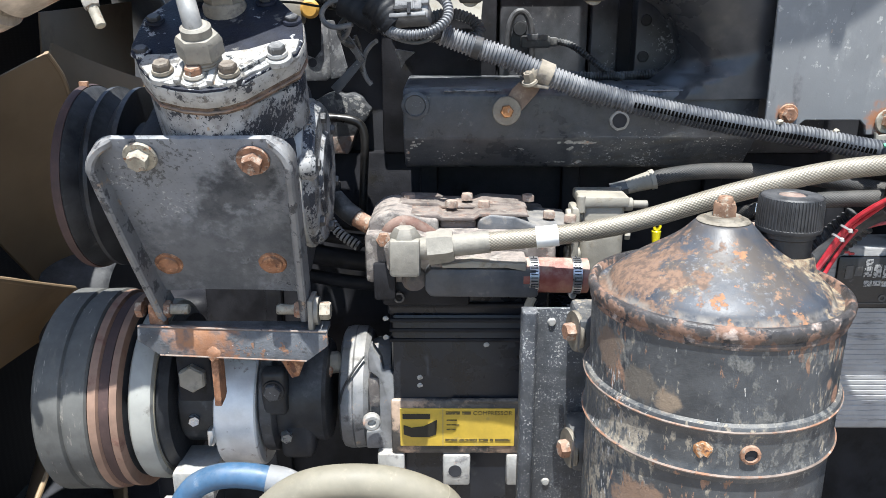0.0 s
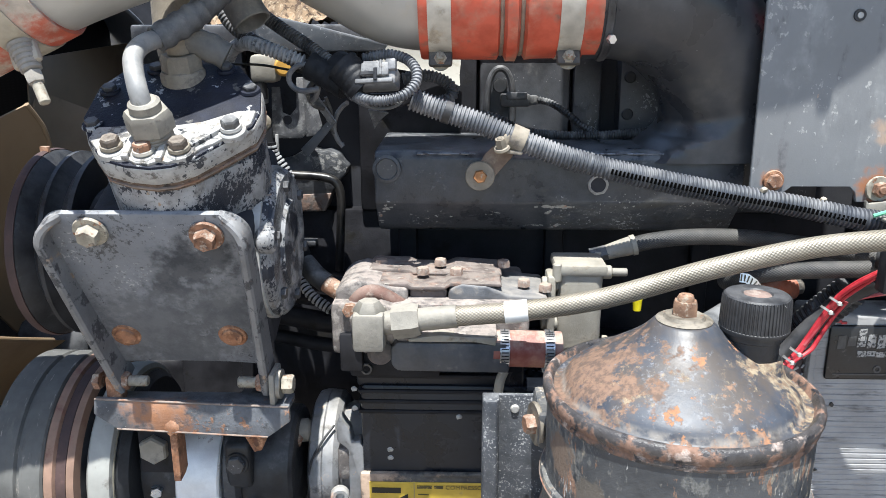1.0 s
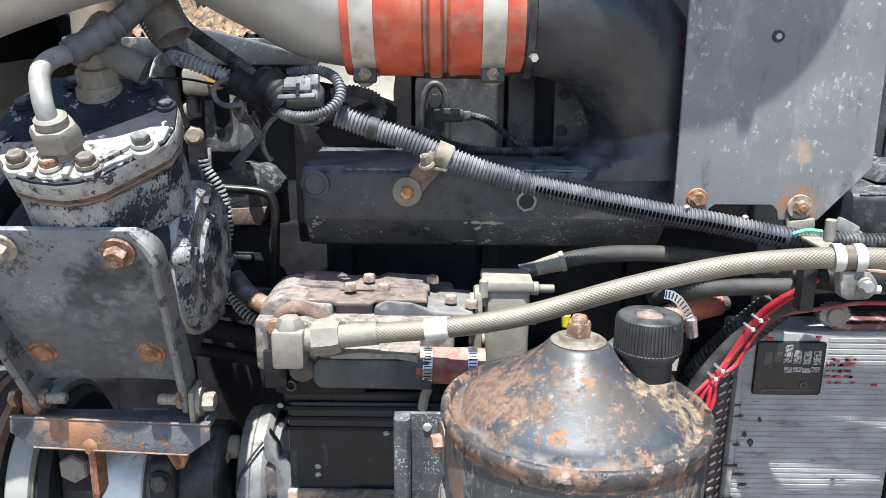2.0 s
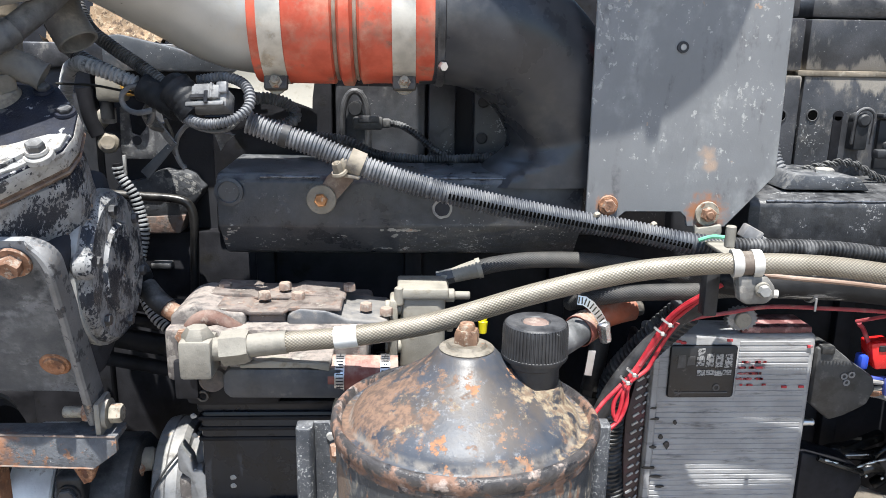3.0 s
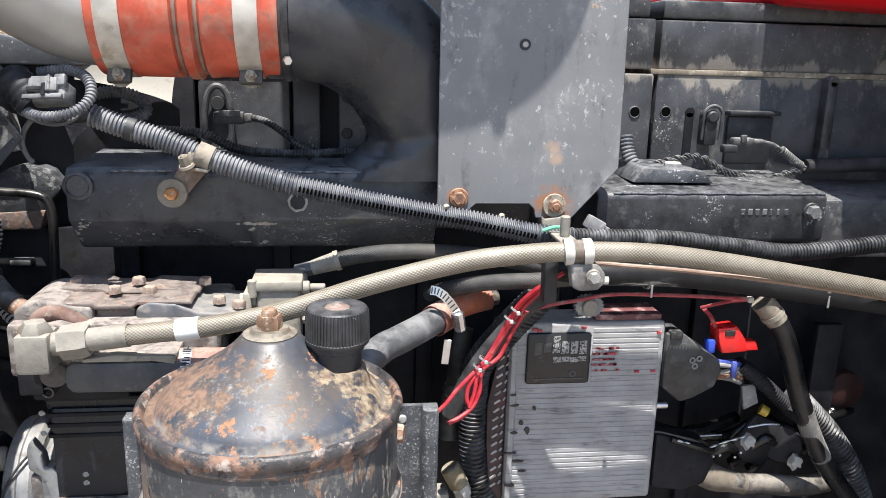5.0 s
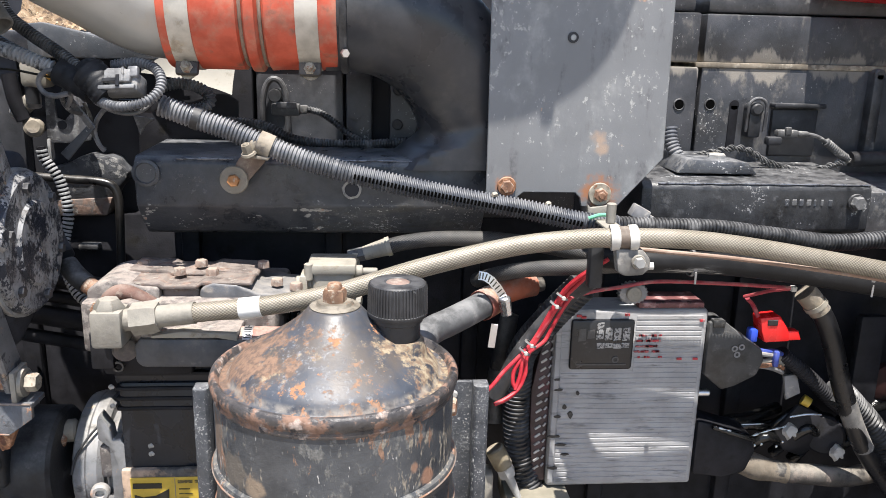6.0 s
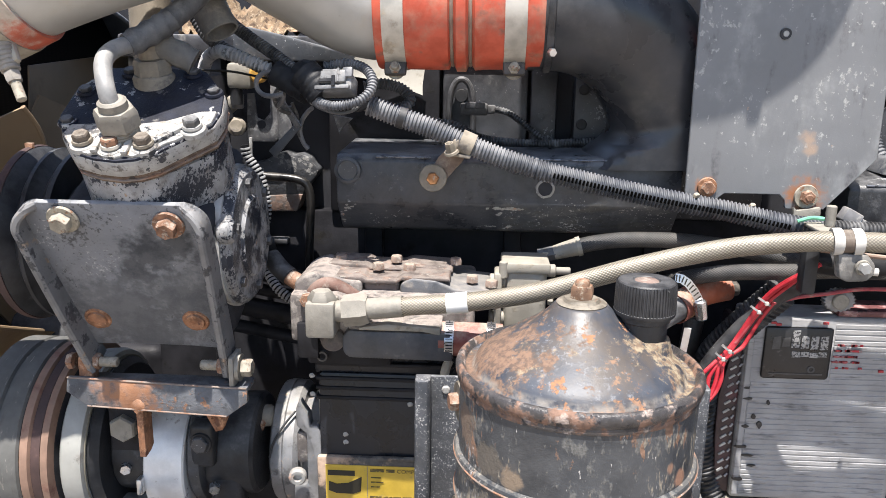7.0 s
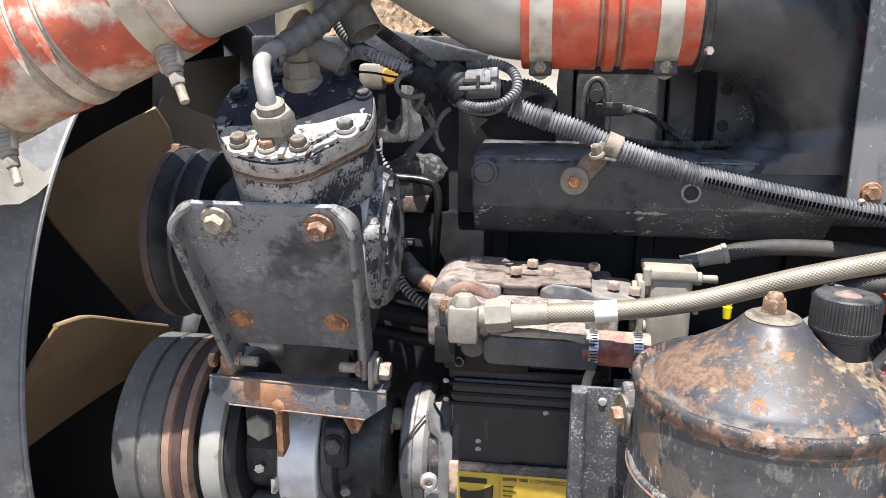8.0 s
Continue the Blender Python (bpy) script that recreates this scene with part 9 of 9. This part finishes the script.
def lower_front_lines():
    t = thing("bent_tube", (-0.13, 0.975, 1.36), "bent steel tube, dusty on top, against the block", "tube")
    part("tube", tube([(-0.225, 0.965, 1.402), (-0.203, 0.965, 1.3995), (-0.16, 0.965, 1.3965), (-0.125, 0.965, 1.394), (-0.108, 0.965, 1.388), (-0.102, 0.965, 1.372), (-0.103, 0.967, 1.34), (-0.106, 0.97, 1.30), (-0.108, 0.972, 1.27)], 0.0055, 14, 0.004), M_TUBE, t)
    c = thing("ribbed_lead", (-0.16, 0.93, 1.38), "thin ribbed conduit hanging beside the compressor", "wiring conduit")
    way = spline([(-0.1768, 0.93, 1.4417), (-0.1744, 0.93, 1.4274), (-0.1667, 0.93, 1.4156), (-0.1591, 0.93, 1.4025), (-0.1544, 0.93, 1.3838), (-0.1512, 0.928, 1.369), (-0.1514, 0.926, 1.352), (-0.155, 0.92, 1.33), (-0.150, 0.90, 1.30), (-0.13, 0.88, 1.27), (-0.10, 0.87, 1.25)], 0.0052)
    part("core", tube([p for p, q in way], 0.0052, 12, 0.005), M_NEAR_BLACK, c)
    ribs = bmesh.new()
    for i in range(1, len(way) - 1):
        lathe([(0.0045, -0.0016), (0.0064, -0.0014), (0.0068, 0.0), (0.0064, 0.0014), (0.0045, 0.0016)], way[i][0], (way[i + 1][0] - way[i - 1][0]).normalized(), 14, ribs)
    part("ribs", ribs, M_RIB_PALE, c, "pale dusty ribs")
    e = thing("elbow_fitting", (-0.11, 0.83, 1.31), "black elbow hose fitting on the pump's end", "fitting")
    part("hose", tube([(-0.165, 0.90, 1.365), (-0.15, 0.875, 1.345), (-0.135, 0.855, 1.328)], 0.012, 18, 0.004), M_RUBBER, e)
    part("nut", hexagon((-0.143, 0.862, 1.335), (0.55, -0.45, -0.45), 0.025, 0.020), M_BLACK, e)
    part("collar", tube([(-0.126, 0.846, 1.318), (-0.112, 0.836, 1.306), (-0.098, 0.828, 1.298)], 0.0115, 18, 0.004), M_PLUG, e)
    part("stub", rod((-0.100, 0.829, 1.299), (-0.082, 0.822, 1.290), 0.010, seg=18), M_BOLT_RUST, e)
    l = thing("rear_lines", (-0.1, 0.93, 1.27), "dark hoses in the gap between the compressor and the block", "lines")
    for i, (z, r) in enumerate(((1.285, 0.011), (1.262, 0.008), (1.235, 0.013), (1.205, 0.009))):
        part("line", tube([(-0.24, 0.93, z), (-0.17, 0.915, z - 0.006), (-0.11, 0.905, z - 0.012), (-0.05, 0.92, z - 0.02)], r, 14, 0.006), M_NEAR_BLACK, l)
    # a glint in the gap, put in as a small bright box
    part("glint_tab", box(-0.15, -0.143, 0.895, 0.90, 1.276, 1.29, 0.002), M_STEEL, l)
    s = thing("paper_sticker", (-0.01, 0.975, 1.535), "curling white paper label with faded print", "label")
    b = bmesh.new()
    rows_ = []
    for i in range(15):
        u = i / 14
        x, z, y = -0.066 + 0.115 * u, 1.556 - 0.018 * u * u, 0.984 - 0.010 * u - 0.006 * math.sin(u * 5)
        rows_.append([b.verts.new((x, y, z)), b.verts.new((x - 0.002, y - 0.001 - 0.008 * u, z - 0.020)), b.verts.new((x - 0.001, y - 0.004 - 0.018 * u, z - 0.026 - 0.006 * u))])
    for p, q in zip(rows_, rows_[1:]):
        for k in range(2):
            b.faces.new((p[k], q[k], q[k + 1], p[k + 1]))
    part("paper", b, M_PAPER, s)
    bars(s, [(-0.059, -0.040, 1.5478, 1.5505), (-0.059, -0.012, 1.5408, 1.5432)], 0.9795, M_GREYINK)
    k = thing("block_sensor", (0.115, 0.96, 1.49), "black sensor plug with a thin ribbed lead", "sensor")
    part("plug", box(0.096, 0.132, 0.952, 0.97, 1.482, 1.497, 0.003), M_PLUG, k)
    part("latch", box(0.103, 0.128, 0.949, 0.953, 1.491, 1.499, 0.001), M_BLOCK, k)
    part("neck", box(0.131, 0.141, 0.955, 0.968, 1.484, 1.495, 0.002), M_PLUG, k)
    part("lead", corrugated([(0.140, 0.960, 1.490), (0.157, 0.958, 1.486), (0.176, 0.955, 1.474), (0.195, 0.95, 1.459), (0.214, 0.95, 1.449)], 0.0046, 0.0036, 0.16, 10), M_CONDUIT_DARK, k)
    d = thing("block_harness", (0.15, 0.95, 1.45), "dark ribbed conduit low against the block", "wiring conduit")
    part("conduit", corrugated([(0.03, 0.955, 1.474), (0.07, 0.953, 1.472), (0.092, 0.95, 1.468), (0.12, 0.945, 1.455), (0.155, 0.94, 1.450), (0.20, 0.94, 1.4485), (0.245, 0.94, 1.451), (0.28, 0.94, 1.455)], 0.0062, 0.004, 0.16, 12), M_CONDUIT_DARK, d)


M_TUBE = worn("tube_paint", (0.010, 0.010, 0.011), 0.35, 0.1, 0.3, 40, [((0.12, 0.115, 0.11), 0.8, 0, 0.62, 0.74, 30)], (DUST, 0.18, 40), 0.15, spec=0.6)
lower_front_lines()


# ---- the truck round the engine, out of sight or nearly ----
def truck_body():
    t = thing("truck_cab", (1.3, 1.4, 1.65), "glossy red truck cab above the engine's rear", "truck cab")
    # added block, out of view, that keeps sun off the rear block
    part("corner_blocker", box(0.87, 2.3, 0.775, 0.9185, 1.675, 2.3, 0.02, seg=3), M_BLACK, t, "unseen black block added to shade the engine's rear")
    part("cowl", prism([(0.805, 1.6455), (1.1, 1.634), (2.4, 1.60), (2.4, 1.70), (0.807, 1.70)], 0.9209, 2.1, "y", 0.03, seg=4), M_RED_BODY, t)
    # unseen black faces, added so the horn doesn't mirror the red cab
    part("reflection_panel", prism([(0.811, 1.7005), (2.4, 1.7005), (2.4, 2.6), (0.83, 2.6)], 0.9215, 0.96, "y", 0.01), M_BLACK, t, "unseen black panel added against red reflections")
    part("reflection_liner", prism([(0.811, 1.7005), (0.90, 1.7005), (0.90, 2.58), (0.83, 2.58)], 0.9605, 2.08, "y", 0.005), M_BLACK, t, "unseen black liner added against red reflections")
    part("shell", box(0.9005, 2.4, 0.9605, 2.1, 1.7005, 2.6, 0.04, seg=4), M_RED_BODY, t)
    # two more unseen blockers that darken the bay's rear end
    part("side_blocker", box(0.96, 2.3, 0.50, 0.7745, 1.70, 2.3, 0.02, seg=3), M_BLACK, t, "unseen black block added to cut the sky's fill")
    part("fill_blocker", box(1.14, 1.18, 0.42, 1.6, 0.5, 1.59, 0.01), M_BLACK, t, "unseen black panel added to cut fill from the right")
    # unseen drum with latch and post, added to cast the plate's shadow edge
    a = thing("plate_shade_drum", (0.335, 0.8, 2.1), "large black drum, unseen, added to shade the plate", "air cleaner")
    part("canister", rod((0.333, 0.6835, 2.119), (0.333, 1.25, 2.119), 0.172, seg=72, edge=0.004), M_BLACK, a)
    part("latch", box(0.400, 0.4165, 0.6815, 0.72, 1.953, 1.973, 0.004), M_STEEL, a)
    part("mount_post", box(0.325, 0.345, 1.18, 1.22, 1.54, 1.97, 0.003), M_BLACK, a)


truck_body()
